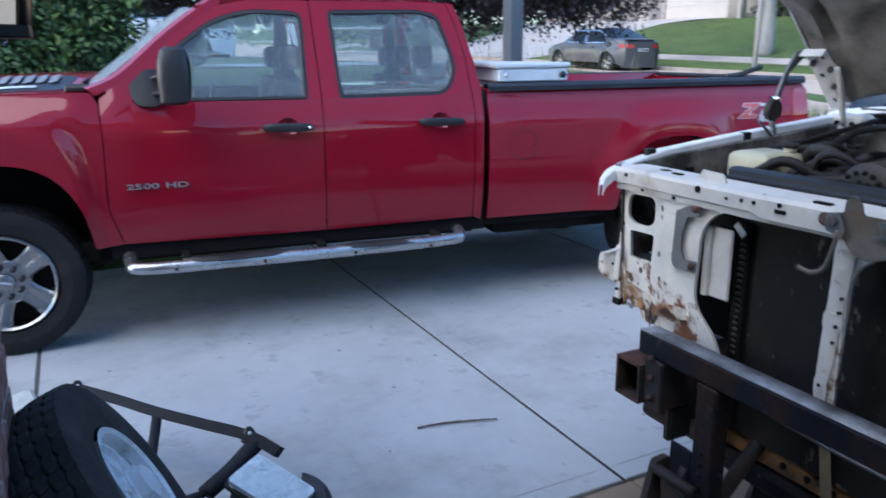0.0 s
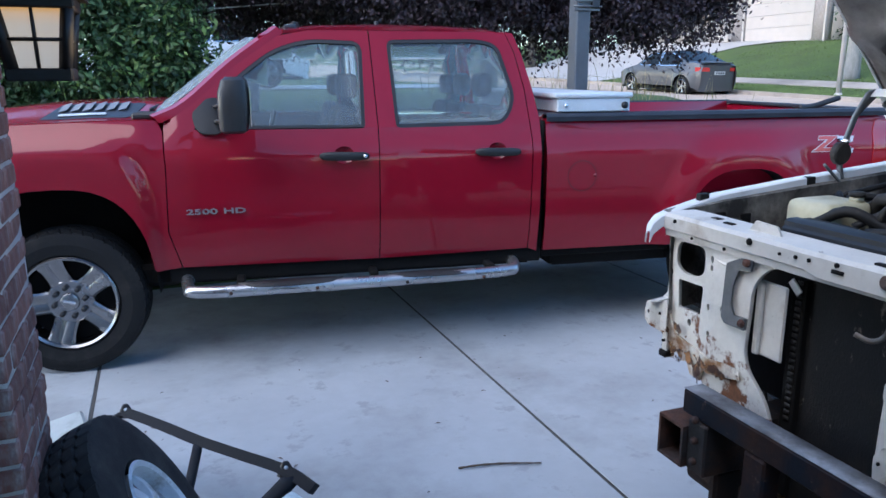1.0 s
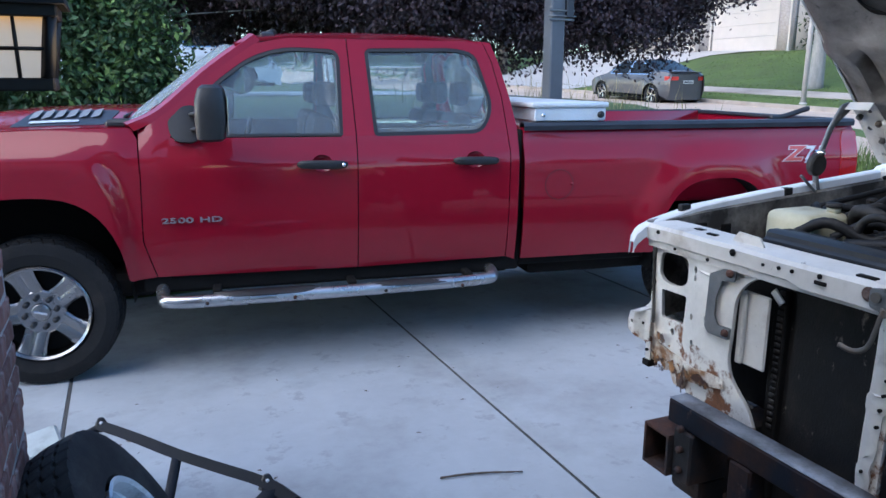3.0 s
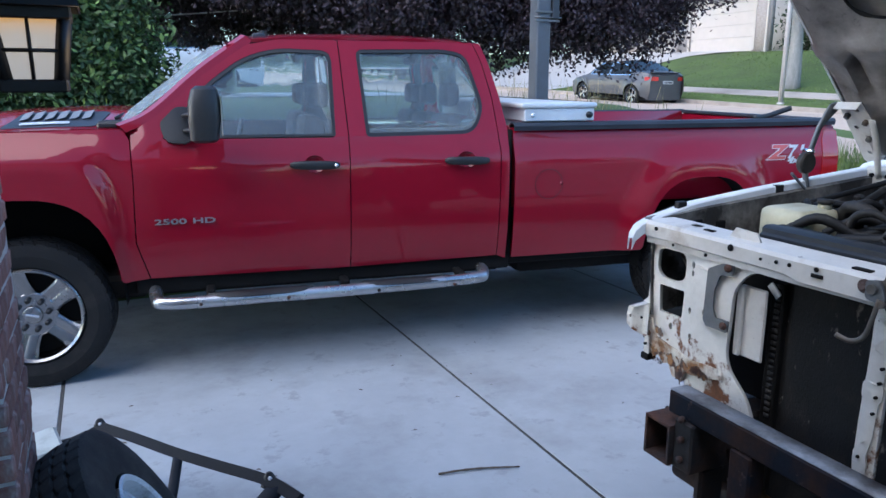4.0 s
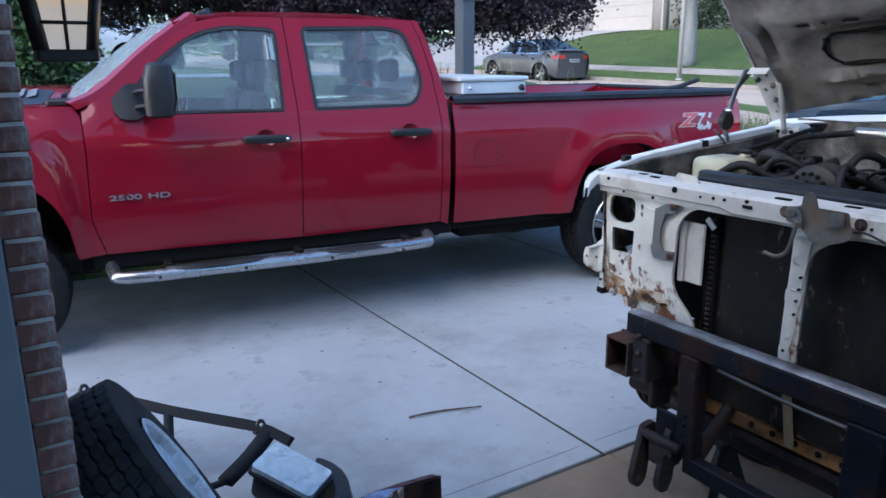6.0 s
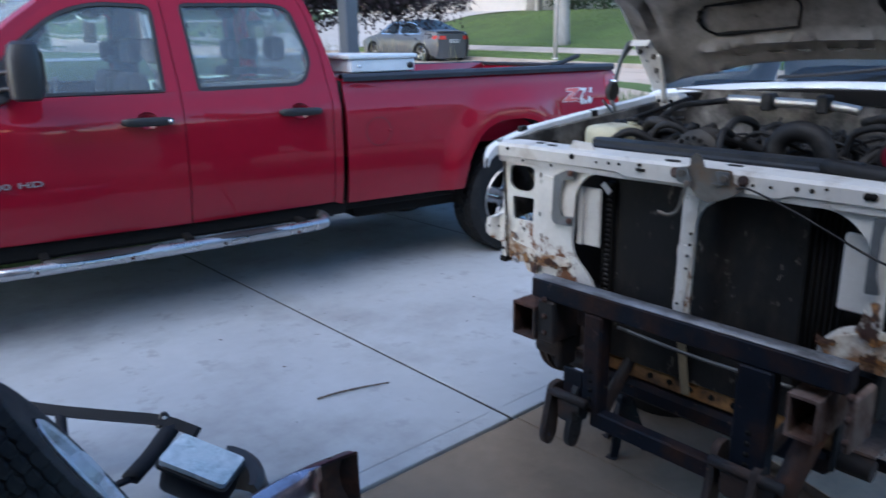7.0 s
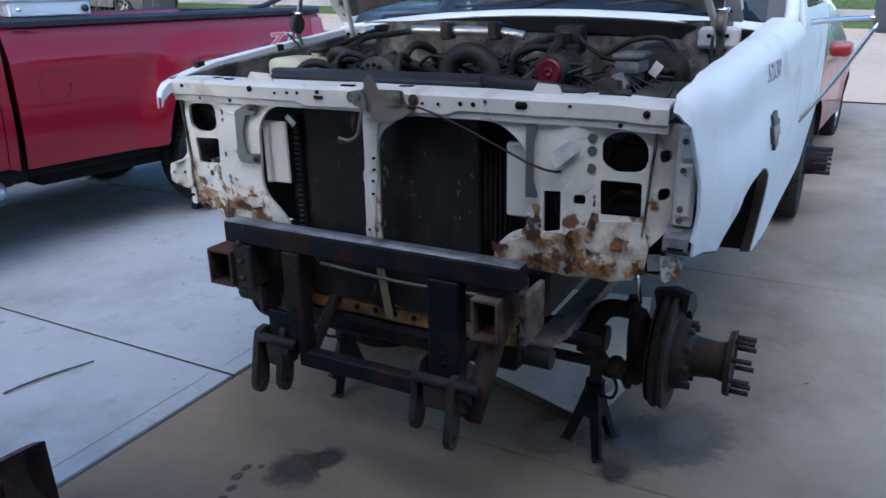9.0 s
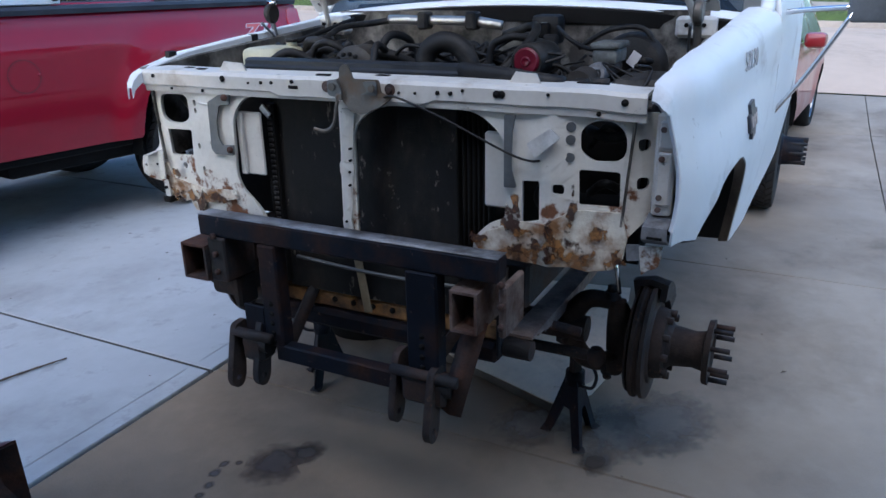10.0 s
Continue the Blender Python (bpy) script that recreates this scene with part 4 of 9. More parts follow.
# decal on the bed side: a red letter edged pale, pale figures and a small second line
M_DECAL_RED = material("decal_red", (0.55, 0.10, 0.09), rough=0.4)
M_DECAL_PALE = material("decal_pale", (0.66, 0.66, 0.68), rough=0.4)
for body, x0, z0, size, wide, off, bold, mt in (("Z", 4.862, 1.183, 0.135, 1.5, 0.0030, 0.009, M_DECAL_PALE), ("Z", 4.862, 1.183, 0.135, 1.5, 0.0036, 0.0055, M_DECAL_RED),
                                                ("7", 5.015, 1.183, 0.135, 1.1, 0.0033, 0.004, M_DECAL_PALE), ("1", 5.095, 1.183, 0.135, 1.2, 0.0033, 0.004, M_DECAL_PALE),
                                                ("4x4", 5.02, 1.150, 0.062, 1.5, 0.0044, 0.003, M_DECAL_PALE)):
    bm = text_mesh(body, size, 0.0003, Matrix.Rotation(radians(90), 4, "X") @ Matrix.Diagonal((wide, 1, 1, 1)), bold, 0.28, 1.0)
    for v in bm.verts:
        x, z = x0 + v.co.x, z0 + v.co.z
        v.co = Vector((x, red_y(x, z) - off + v.co.y, z))
    part("decal_" + ("letter" if body == "Z" else "figures"), bm, mt, red, "red decal letter" if mt is M_DECAL_RED else "pale decal lettering", flat=True)

# towing mirrors
for side in (0, 1):
    bm = B()
    rows = []
    for z, x0, x1, y0, y1 in ((1.405, 0.955, 1.065, -0.30, -0.12), (1.42, 0.935, 1.085, -0.325, -0.10), (1.52, 0.93, 1.10, -0.33, -0.095), (1.62, 0.935, 1.10, -0.325, -0.10), (1.685, 0.955, 1.09, -0.305, -0.12), (1.703, 0.98, 1.07, -0.28, -0.14)):
        ring = []
        for k in range(20):
            t = 2 * math.pi * k / 20
            c, s = math.cos(t), math.sin(t)
            ring.append(((x0 + x1) / 2 + (x1 - x0) / 2 * math.copysign(abs(c) ** 0.5, c), (y0 + y1) / 2 + (y1 - y0) / 2 * math.copysign(abs(s) ** 0.5, s), z))
        rows.append(ring + [ring[0]])
    skin(bm, rows)
    bmesh.ops.remove_doubles(bm, verts=bm.verts[:], dist=1e-5)
    bmesh.ops.holes_fill(bm, edges=bm.edges[:], sides=0)
    bmesh.ops.recalc_face_normals(bm, faces=bm.faces[:])
    if side:
        mirror_y(bm, RW / 2)
    mh = part("wing_mirror", bm, M_BLACK, red, "black towing mirror housing")
    for z in (1.46, 1.545):
        bm = B()
        tube(bm, [(0.90, 0.06, z - 0.01), (0.93, -0.05, z), (0.97, -0.14, z + 0.005)], 0.022, 10, flat=0.6)
        if side:
            mirror_y(bm, RW / 2)
        part("mirror_arm", bm, M_BLACK, mh, "black mirror arm")
    bm = sheet([rounded([(0.762, 1.50), (0.772, 1.435), (0.803, 1.388), (0.90, 1.380), (0.955, 1.42), (0.95, 1.53), (0.905, 1.588), (0.845, 1.582)], 0.02)], lambda x, z: (x, red_y(x, z) - 0.035 + 0.25 * abs(x - 0.86) ** 1.5, z), 0.03, 0.05, (0, -1, 0))
    if side:
        mirror_y(bm, RW / 2)
    part("mirror_base", bm, M_BLACK, mh)
    bm = B()
    box(bm, 1.10, 1.105, -0.30, -0.12, 1.44, 1.65, 0.002)
    if side:
        mirror_y(bm, RW / 2)
    part("mirror_glass", bm, M_CHROME, mh, "silvered mirror glass")

# tubular side steps
for side in (0, 1):
    bm = B()
    tube(bm, [(0.66, 0.10, 0.52), (0.675, 0.0, 0.485), (0.74, -0.075, 0.472), (1.2, -0.08, 0.470), (2.0, -0.08, 0.474), (2.58, -0.078, 0.486), (2.68, -0.04, 0.50), (2.70, 0.10, 0.52)], 0.038, 14, n=8)
    if side:
        mirror_y(bm, RW / 2)
    st = part("side_step", bm, M_STEP, red, "dull chrome tubular side step")
    for x in (0.96, 1.86):
        bm = B()
        rows = []
        for k in range(13):
            xx = x + 0.62 * k / 12
            w = 0.07 * math.sin(math.pi * min(1, max(0.0, k / 12))) ** 0.4
            rows.append([(xx, -0.08 - w * 0.62, 0.497), (xx, -0.08 - w * 0.3, 0.512), (xx, -0.08, 0.518), (xx, -0.08 + w * 0.7, 0.514)])
        skin(bm, rows)
        thicken(bm, 0.006)
        if side:
            mirror_y(bm, RW / 2)
        part("step_pad", bm, M_BLACK, st, "black ribbed step pad")
    for x in (0.92, 1.42, 1.97, 2.46):
        bm = B()
        cyl(bm, (x, -0.121, 0.465), (x, -0.112, 0.467), 0.011, 10)
        if side:
            mirror_y(bm, RW / 2)
        part("bolt", bm, M_RUST, st, "rusty bolt head")
    for x in (0.95, 1.75, 2.5):
        bm = B()
        box(bm, x, x + 0.05, -0.06, 0.14, 0.49, 0.53, 0.008)
        if side:
            mirror_y(bm, RW / 2)
        part("step_bracket", bm, M_UNDER, st)


# wheels: tyre with tread blocks, five-spoke alloy rim, hub and nuts
def tyre_mesh(R, r_in, w, blocks=44, depth=0.012):
    """A tyre whose tread blocks are raised out of its own skin, in four staggered rows."""
    h = w / 2
    side = [(-0.72, r_in), (-0.92, r_in + 0.015), (-1.0, (R + r_in) / 2), (-0.97, R - 0.05), (-0.93, R - 0.026)]
    tread = [(-0.90, R - depth - 0.006), (-0.52, R - depth), (-0.46, R - depth), (-0.04, R - depth), (0.04, R - depth), (0.46, R - depth), (0.52, R - depth), (0.90, R - depth - 0.006)]
    prof = side + tread + [(-y, r) for y, r in side[::-1]]
    n = blocks * 6
    step = 2 * math.pi / n
    zig = {-0.90: 0.0, -0.52: 2.4, -0.46: 2.4, -0.04: -1.2, 0.04: -1.2, 0.46: 2.4, 0.52: 2.4, 0.90: 0.0}
    bm = B()
    rings = []
    for y, r in prof:
        rings.append([bm.verts.new((r * math.cos((k + zig.get(y, 0.0)) * step), y * h, r * math.sin((k + zig.get(y, 0.0)) * step))) for k in range(n)])
    raised = []
    for i in range(len(prof)):
        a, b = rings[i], rings[(i + 1) % len(prof)]
        for k in range(n):
            f = bm.faces.new((a[k], a[(k + 1) % n], b[(k + 1) % n], b[k]))
            row = {5: 0, 7: 3, 9: 0, 11: 3}.get(i)
            if row is not None and (k + row) % 6 < 5:
                raised.append((f, (k + row) // 6, i))
    bmesh.ops.recalc_face_normals(bm, faces=bm.faces[:])
    groups = {}
    for f, q, i in raised:
        groups.setdefault((q % blocks, i), []).append(f)
    for fs in groups.values():
        ret = bmesh.ops.extrude_face_region(bm, geom=fs)
        for v in ret["geom"]:
            if isinstance(v, bmesh.types.BMVert):
                q = math.hypot(v.co.x, v.co.z)
                g = (R - (0.010 if abs(v.co.y) > 0.85 * h else 0.0)) / q
                v.co.x *= g
                v.co.z *= g
        bmesh.ops.delete(bm, geom=fs, context="FACES_ONLY")
    return bm


def spoke_rim(R):
    """Five broad tapered spokes, a lip and a barrel; the outer face looks along -y."""
    bm = B()
    lathe(bm, [(-0.125, R), (-0.135, R - 0.008), (-0.125, R - 0.022), (-0.10, R - 0.028), (0.10, R - 0.03), (0.12, R), (0.11, R)], 60, caps=False)
    for k in range(5):
        a = 2 * math.pi * k / 5 + 0.66
        rows = []
        for t in range(9):
            s = t / 8
            r = 0.055 + (R - 0.075) * s
            w = 0.060 + 0.020 * s ** 3 + 0.016 * (1 - s) ** 3
            y = -0.085 - 0.03 * s + 0.02 * (1 - s)
            sec = [(-w, y + 0.05), (-w, y + 0.006), (-w * 0.82, y - 0.004), (-w * 0.25, y - 0.004), (0, y + 0.004), (w * 0.25, y - 0.004), (w * 0.82, y - 0.004), (w, y + 0.006), (w, y + 0.05)]
            rows.append([(r * math.cos(a) - q * math.sin(a), yy, r * math.sin(a) + q * math.cos(a)) for q, yy in sec])
        skin(bm, rows)
    lathe(bm, [(-0.02, 0.13), (-0.078, 0.13), (-0.084, 0.122), (-0.082, 0.06), (-0.082, 0.0)], 40, caps=False)
    bmesh.ops.recalc_face_normals(bm, faces=bm.faces[:])
    return bm


def red_wheel(m):
    hold = part("wheel", tyre_mesh(TYRE_R, 0.272, 0.275), M_RUBBER, red, "black all-terrain tyre on alloy rim", m, flat=True)
    rim = part("rim", spoke_rim(0.279), M_ALLOY, hold, "polished five-spoke alloy rim")
    bm = B()
    lathe(bm, [(0.05, 0.0), (0.05, 0.25), (-0.02, 0.25), (-0.02, 0.0)], 32)
    part("brake", bm, M_UNDER, hold, "dark brake drum")
    bm = B()
    lathe(bm, [(-0.078, 0.055), (-0.096, 0.05), (-0.10, 0.044), (-0.102, 0.0)], 28)
    cap = part("hub_cap", bm, M_ALLOY, hold, "bright hub cap with a plain emblem")
    bm = B()
    box(bm, -0.035, 0.035, -0.106, -0.101, -0.008, 0.008, 0.002, Matrix.Rotation(0.25, 4, "Y"))
    for k in range(8):
        a = 2 * math.pi * k / 8 + 0.2
        x, z = 0.087 * math.cos(a), 0.087 * math.sin(a)
        b2 = B()
        cyl(b2, (x, -0.07, z), (x, -0.108, z), 0.0165, 12, 0.0145)
        part("lug_nut", b2, M_BLACK, hold, "black lug nut")
    part("emblem", bm, M_CHROME, hold, "bright emblem shape")
    return hold


for x in (0.0, REAR_X):
    red_wheel(Matrix.Translation((x, 0.15, HUB_Z)) @ Matrix.Rotation(0.3 if x else 0.0, 4, "Y"))
    red_wheel(Matrix.Translation((x, RW - 0.15, HUB_Z)) @ Matrix.Rotation(math.pi, 4, "Z"))

# cab inside: seats, dash, wheel, headliner
bm = B()
box(bm, 0.66, 1.0, 0.2, 1.83, 1.05, 1.45, 0.06, seg=2)
part("dashboard", bm, M_SEAT, red, "dark dashboard")
bm = B()
tube(bm, [(1.17 + 0.05 * math.sin(a), 0.55 + 0.19 * math.cos(a), 1.30 + 0.18 * math.sin(a)) for a in [2 * math.pi * k / 20 for k in range(21)]], 0.016, 8)
cyl(bm, (0.95, 0.55, 1.25), (1.17, 0.55, 1.30), 0.03, 10)
part("steering_wheel", bm, M_BLACK, red)
for x, ys in ((1.50, (0.32, 1.15)), (2.42, (0.25, 0.80, 1.28))):
    for y in ys:
        bm = B()
        wd = 0.56 if x < 2 else 0.48
        box(bm, x - 0.35, x + 0.12, y, y + wd, 0.9, 1.1, 0.05, seg=2)
        box(bm, x + 0.02, x + 0.16, y + 0.02, y + wd - 0.02, 1.0, 1.53, 0.05, Matrix.Translation((x, 0, 1.0)) @ Matrix.Rotation(0.16, 4, "Y") @ Matrix.Translation((-x, 0, -1.0)), seg=2)
        seat = part("seat", bm, M_SEAT, red, "grey cloth seat")
        bm = B()
        box(bm, x + 0.13, x + 0.23, y + wd * 0.26, y + wd * 0.74, 1.56, 1.72, 0.04, seg=2)
        part("headrest", bm, M_SEAT, seat)
bm = B()
skin(bm, [[(x, y, 1.925) for y in (0.34, 1.0, 1.69)] for x in (1.3, 2.0, 2.7)])
part("headliner", bm, M_SEAT, red, "grey headliner")
for side in (0, 1):
    bm = sheet([[(0.66, 0.66), (2.82, 0.66), (2.82, 1.40), (0.66, 1.40)]], lambda x, z: (x, 0.10, z), 0.0, 0.01, (0, 1, 0))
    if side:
        mirror_y(bm, RW / 2)
    part("door_lining", bm, M_SEAT, red, "dark inner door panel")
    for x in (1.80,):
        bm = sheet([[(x - 0.035, 1.40), (x + 0.13, 1.40), (x + 0.10, 1.93), (x - 0.03, 1.93)]], lambda a, z: (a, red_y(a, z) + 0.03, z), 0.2, 0.02, (0, -1, 0))
        if side:
            mirror_y(bm, RW / 2)
        part("door_pillar", bm, M_SEAT, red, "dark centre pillar")
for side in (0, 1):
    bm = sheet([[(0.66, 1.36), (2.80, 1.36), (2.80, 1.55), (2.70, 1.955), (1.28, 1.935), (1.00, 1.74)], shrink(win_f, -0.004), shrink(win_r, -0.004)], inset3(0.026), 0.2, 0.006, (0, 1, 0))
    if side:
        mirror_y(bm, RW / 2)
    part("frame_lining", bm, M_SEAT, red, "dark lining round the side windows")
bm = B()
box(bm, 1.15, 1.20, 0.97, 1.06, 1.80, 1.86, 0.01)
part("inside_mirror", bm, M_BLACK, red)
# aerial stub and roof clearance lamp
bm = B()
rows = []
for k in range(6):
    s = k / 5
    rows.append([(1.27 + 0.10 * s, 0.44, 1.985 + 0.05 * s), (1.33 + 0.055 * s, 0.425, 1.985 + 0.05 * s), (1.42 - 0.02 * s, 0.44, 1.985 + 0.05 * s), (1.33 + 0.055 * s, 0.455, 1.985 + 0.05 * s), (1.27 + 0.10 * s, 0.44, 1.985 + 0.05 * s)])
skin(bm, rows)
part("aerial", bm, M_BLACK, red, "black fin aerial")
for y in (0.40, 1.015, 1.63):
    bm = B()
    box(bm, 1.31, 1.39, y - 0.03, y + 0.03, 1.98, 2.015, 0.012, seg=2)
    part("roof_lamp", bm, M_TRIM, red, "dark roof clearance lamp")
bm = B()
cyl(bm, (1.95, 0.9, 2.0), (1.95, 0.9, 2.075), 0.014, 8)
part("aerial_stub", bm, M_BLACK, red)

# toolbox across the bed behind the cab
tb = thing("toolbox", "white metal crossover toolbox lying over the bed rails", "toolbox")
bm = B()
box(bm, 2.985, 3.485, 0.06, RW - 0.06, 1.472, 1.556, 0.006)
box(bm, 3.0, 3.47, 0.15, RW - 0.15, 1.1, 1.475)
part("body", bm, M_TOOLBOX, tb)
bm = B()
rows = []
box(bm, 2.96, 3.50, 0.045, RW - 0.045, 1.558, 1.592, 0.012, seg=2)
part("lid", bm, M_TOOLBOX, tb, "pale metal lid")
for x, r in ((3.04, 0.012), (3.445, 0.022)):
    bm = B()
    cyl(bm, (x, 0.062, 1.512), (x, 0.044, 1.512), r, 14)
    part("lock", bm, M_BLACK if r > 0.015 else M_CHROME, tb, "round lock")
bm = B()
tube(bm, [(4.80, 0.12, 1.472), (4.93, 0.14, 1.482), (5.06, 0.15, 1.515), (5.14, 0.155, 1.535)], 0.02, 8)
tagged(part("strap_handle", bm, M_BLACK), "black bar lying on the bed rail", "bar")

# ---- the white work truck, its nose stripped, standing on jack stands ----
ford = thing("work_truck", "white pickup with hood open and front end stripped, on jack stands", "pickup truck", FORD)


def fpart(name, bm, mat, label="", parent=None, angle=35, flat=False):
    return part(name, bm, mat, parent or ford, label, None, angle, flat)


def yz(x=0.0):
    return lambda y, z: (x, y, z)


# radiator support: pressed front panel with lamp openings
def press(y, z):
    x = 0.0
    for c, w in ((0.565, 0.035), (-0.60, 0.02), (-0.645, 0.022)):
        x -= 0.012 * math.exp(-((y - c) / w) ** 2)
    x += 0.01 * smoothstep(0.60, 0.66, abs(y)) + 0.03 * smoothstep(0.79, 0.86, abs(y))
    x += 0.004 * noise.noise(Vector((y * 6, z * 6, 1)))
    return (x, y, z)


outline = [(0.812, 1.245), (0.80, 1.17), (0.815, 1.05), (0.862, 1.02), (0.866, 0.985), (0.82, 0.955), (0.828, 0.90), (0.80, 0.855), (0.775, 0.862), (0.74, 0.882), (0.715, 0.862),
           (0.69, 0.872), (0.655, 0.838), (0.62, 0.842), (0.59, 0.80), (-0.42, 0.80), (-0.47, 0.836), (-0.58, 0.83), (-0.66, 0.838), (-0.70, 0.83), (-0.765, 0.842), (-0.79, 0.87), (-0.80, 0.93),
           (-0.845, 0.985), (-0.85, 1.245)]
holes = [
    rounded([(0.467, 0.982), (0.457, 1.17), (0.40, 1.232), (0.052, 1.232), (0.060, 0.81), (0.352, 0.81), (0.378, 0.87), (0.45, 0.935)], [0.03, 0.06, 0.04, 0.01, 0.0, 0.0, 0.03, 0.03]),
    rounded([(0.008, 0.81), (0.005, 1.17), (-0.09, 1.23), (-0.39, 1.23), (-0.470, 1.16), (-0.472, 0.945), (-0.42, 0.925), (-0.375, 0.875), (-0.37, 0.81)], [0.0, 0.05, 0.05, 0.06, 0.04, 0.02, 0.03, 0.04, 0.0]),
    rounded([(0.770, 1.222), (0.648, 1.224), (0.652, 1.145), (0.69, 1.128), (0.745, 1.130), (0.772, 1.15)], 0.03),
    rounded([(0.757, 1.106), (0.652, 1.108), (0.656, 1.022), (0.752, 1.019)], 0.008),
    rounded([(-0.668, 1.20), (-0.70, 1.222), (-0.75, 1.223), (-0.781, 1.195), (-0.785, 1.145), (-0.762, 1.123), (-0.70, 1.12), (-0.67, 1.143)], 0.02),
    rounded([(-0.668, 1.097), (-0.772, 1.098), (-0.775, 1.006), (-0.672, 1.003)], 0.008),
    rounded([(-0.808, 1.183), (-0.836, 1.182), (-0.836, 1.154), (-0.812, 1.15)], 0.012),
    rounded([(-0.812, 1.088), (-0.840, 1.087), (-0.838, 1.056), (-0.812, 1.052)], 0.012),
    rounded([(-0.517, 1.055), (-0.565, 1.058), (-0.567, 0.950), (-0.519, 0.938)], 0.006),
    rounded([(-0.603, 1.056), (-0.634, 1.056), (-0.634, 1.030), (-0.603, 1.030)], 0.01),
]
for yy, zz, rr in ((0.612, 1.20, 0.009), (0.612, 1.175, 0.007), (0.615, 1.06, 0.008), (0.545, 1.075, 0.011), (0.60, 0.985, 0.008), (0.70, 0.985, 0.009), (0.79, 1.12, 0.006), (0.792, 1.07, 0.006)):
    holes.append([(yy + rr * math.cos(2 * math.pi * k / 10), zz + rr * math.sin(2 * math.pi * k / 10) * 1.25) for k in range(10)])
bm = sheet([outline] + holes, press, 0.06, 0.012, (-1, 0, 0))
rs = fpart("radiator_support", bm, [M_SUPPORT], "grimy white pressed-steel radiator support")
for yy, zz in ((-0.645, 1.205), (-0.645, 1.173), (-0.645, 1.128)):
    px = press(yy, zz)[0]
    fpart("plug", cyl(B(), (px + 0.004, yy, zz), (px - 0.0012, yy, zz), 0.0125, 16), M_STEEL, "flush grey round plug", rs, flat=True)
# rusted-through lower edges are a panel of their own, just proud of the support
for pts, lab in (([(0.815, 0.93), (0.80, 0.985), (0.775, 0.99), (0.755, 0.935), (0.70, 0.925), (0.62, 0.92), (0.52, 0.925), (0.47, 0.925), (0.46, 0.90), (0.52, 0.885), (0.60, 0.875), (0.62, 0.835), (0.665, 0.835), (0.69, 0.868), (0.715, 0.858), (0.742, 0.878), (0.775, 0.858), (0.80, 0.852)], "rusted-through lower edge"),
                 ([(-0.475, 0.99), (-0.50, 0.945), (-0.58, 0.945), (-0.66, 0.99), (-0.78, 0.995), (-0.80, 0.93), (-0.79, 0.87), (-0.765, 0.84), (-0.70, 0.825), (-0.66, 0.835), (-0.58, 0.828), (-0.47, 0.832), (-0.40, 0.84), (-0.378, 0.87), (-0.42, 0.905), (-0.47, 0.925)], "rust-eaten lower lamp panel")):
    bm = sheet([pts], lambda y, z: (press(y, z)[0] - 0.008 - 0.006 * noise.noise(Vector((y * 14, z * 14, 4))), y, z), 0.03, 0.006, (-1, 0, 0))
    fpart("rusted_panel", bm, M_RUSTY_WHITE, lab, rs)
for yy, zz, ry, rz in ((0.735, 0.962, 0.026, 0.030), (0.782, 0.945, 0.024, 0.055), (0.690, 0.945, 0.016, 0.016), (0.70, 0.882, 0.10, 0.038), (0.56, 0.900, 0.12, 0.024), (0.62, 0.865, 0.03, 0.045),
                       (-0.492, 0.945, 0.040, 0.060), (-0.60, 0.930, 0.042, 0.036), (-0.56, 0.872, 0.10, 0.050), (-0.675, 0.868, 0.09, 0.045), (-0.662, 0.985, 0.018, 0.06), (-0.735, 0.935, 0.035, 0.032), (-0.775, 0.885, 0.034, 0.055), (-0.545, 0.925, 0.05, 0.020), (-0.660, 1.04, 0.008, 0.05), (-0.60, 0.955, 0.020, 0.018), (-0.505, 1.0, 0.012, 0.045), (-0.40, 0.885, 0.05, 0.022), (-0.62, 0.895, 0.05, 0.06)):
    lp = [(yy + 1.45 * ry * math.cos(2 * math.pi * k / 18), zz + 1.35 * rz * math.sin(2 * math.pi * k / 18)) for k in range(18)]
    b2 = sheet([lp], lambda y, z: (press(y, z)[0] - 0.0165, y, z), 0.03, 0.0, (-1, 0, 0))
    fpart("rust_bleed", b2, M_BLEED, "orange-brown rust bled through the paint", rs)
# bent bumper bracket at the outer end of the support
b2 = sheet([rounded([(0.775, 1.035), (0.818, 1.022), (0.846, 1.016), (0.855, 0.985), (0.853, 0.956), (0.832, 0.946), (0.802, 0.926), (0.778, 0.930)], 0.006)] + [[(0.836 + 0.006 * math.cos(2 * math.pi * k / 8), 0.985 + 0.006 * math.sin(2 * math.pi * k / 8)) for k in range(8)]], lambda y, z: (-0.012 - 0.022 * smoothstep(0.80, 0.83, y), y, z), 0.02, 0.004, (-1, 0, 0))
sb = fpart("bumper_bracket", b2, M_SUPPORT, "bent white bumper bracket", rs)
fpart("bracket_flange", thicken(skin(B(), [[(-0.034, y, z), (0.03, y, z + 0.006)] for y, z in ((0.80, 1.028), (0.822, 1.021), (0.846, 1.016), (0.855, 0.985), (0.853, 0.956), (0.832, 0.944))]), 0.004), M_WHITE_OLD, "", sb)
fpart("bracket_tongue", sheet([rounded([(0.790, 0.930), (0.772, 0.932), (0.768, 0.872), (0.792, 0.874)], 0.004)], yz(-0.010), 0, 0.004, (-1, 0, 0)), M_WHITE_OLD, "", sb)
fpart("bracket_tip", box(B(), -0.018, 0.02, 0.764, 0.797, 0.852, 0.873, 0.003), M_UNDER, "black end of the bracket", sb)
for yy, zz in ((0.806, 0.985), (0.781, 0.905)):
    fpart("bolt_hole", cyl(B(), (-0.0175, yy, zz), (-0.010, yy, zz), 0.005, 8), M_UNDER, "", sb)
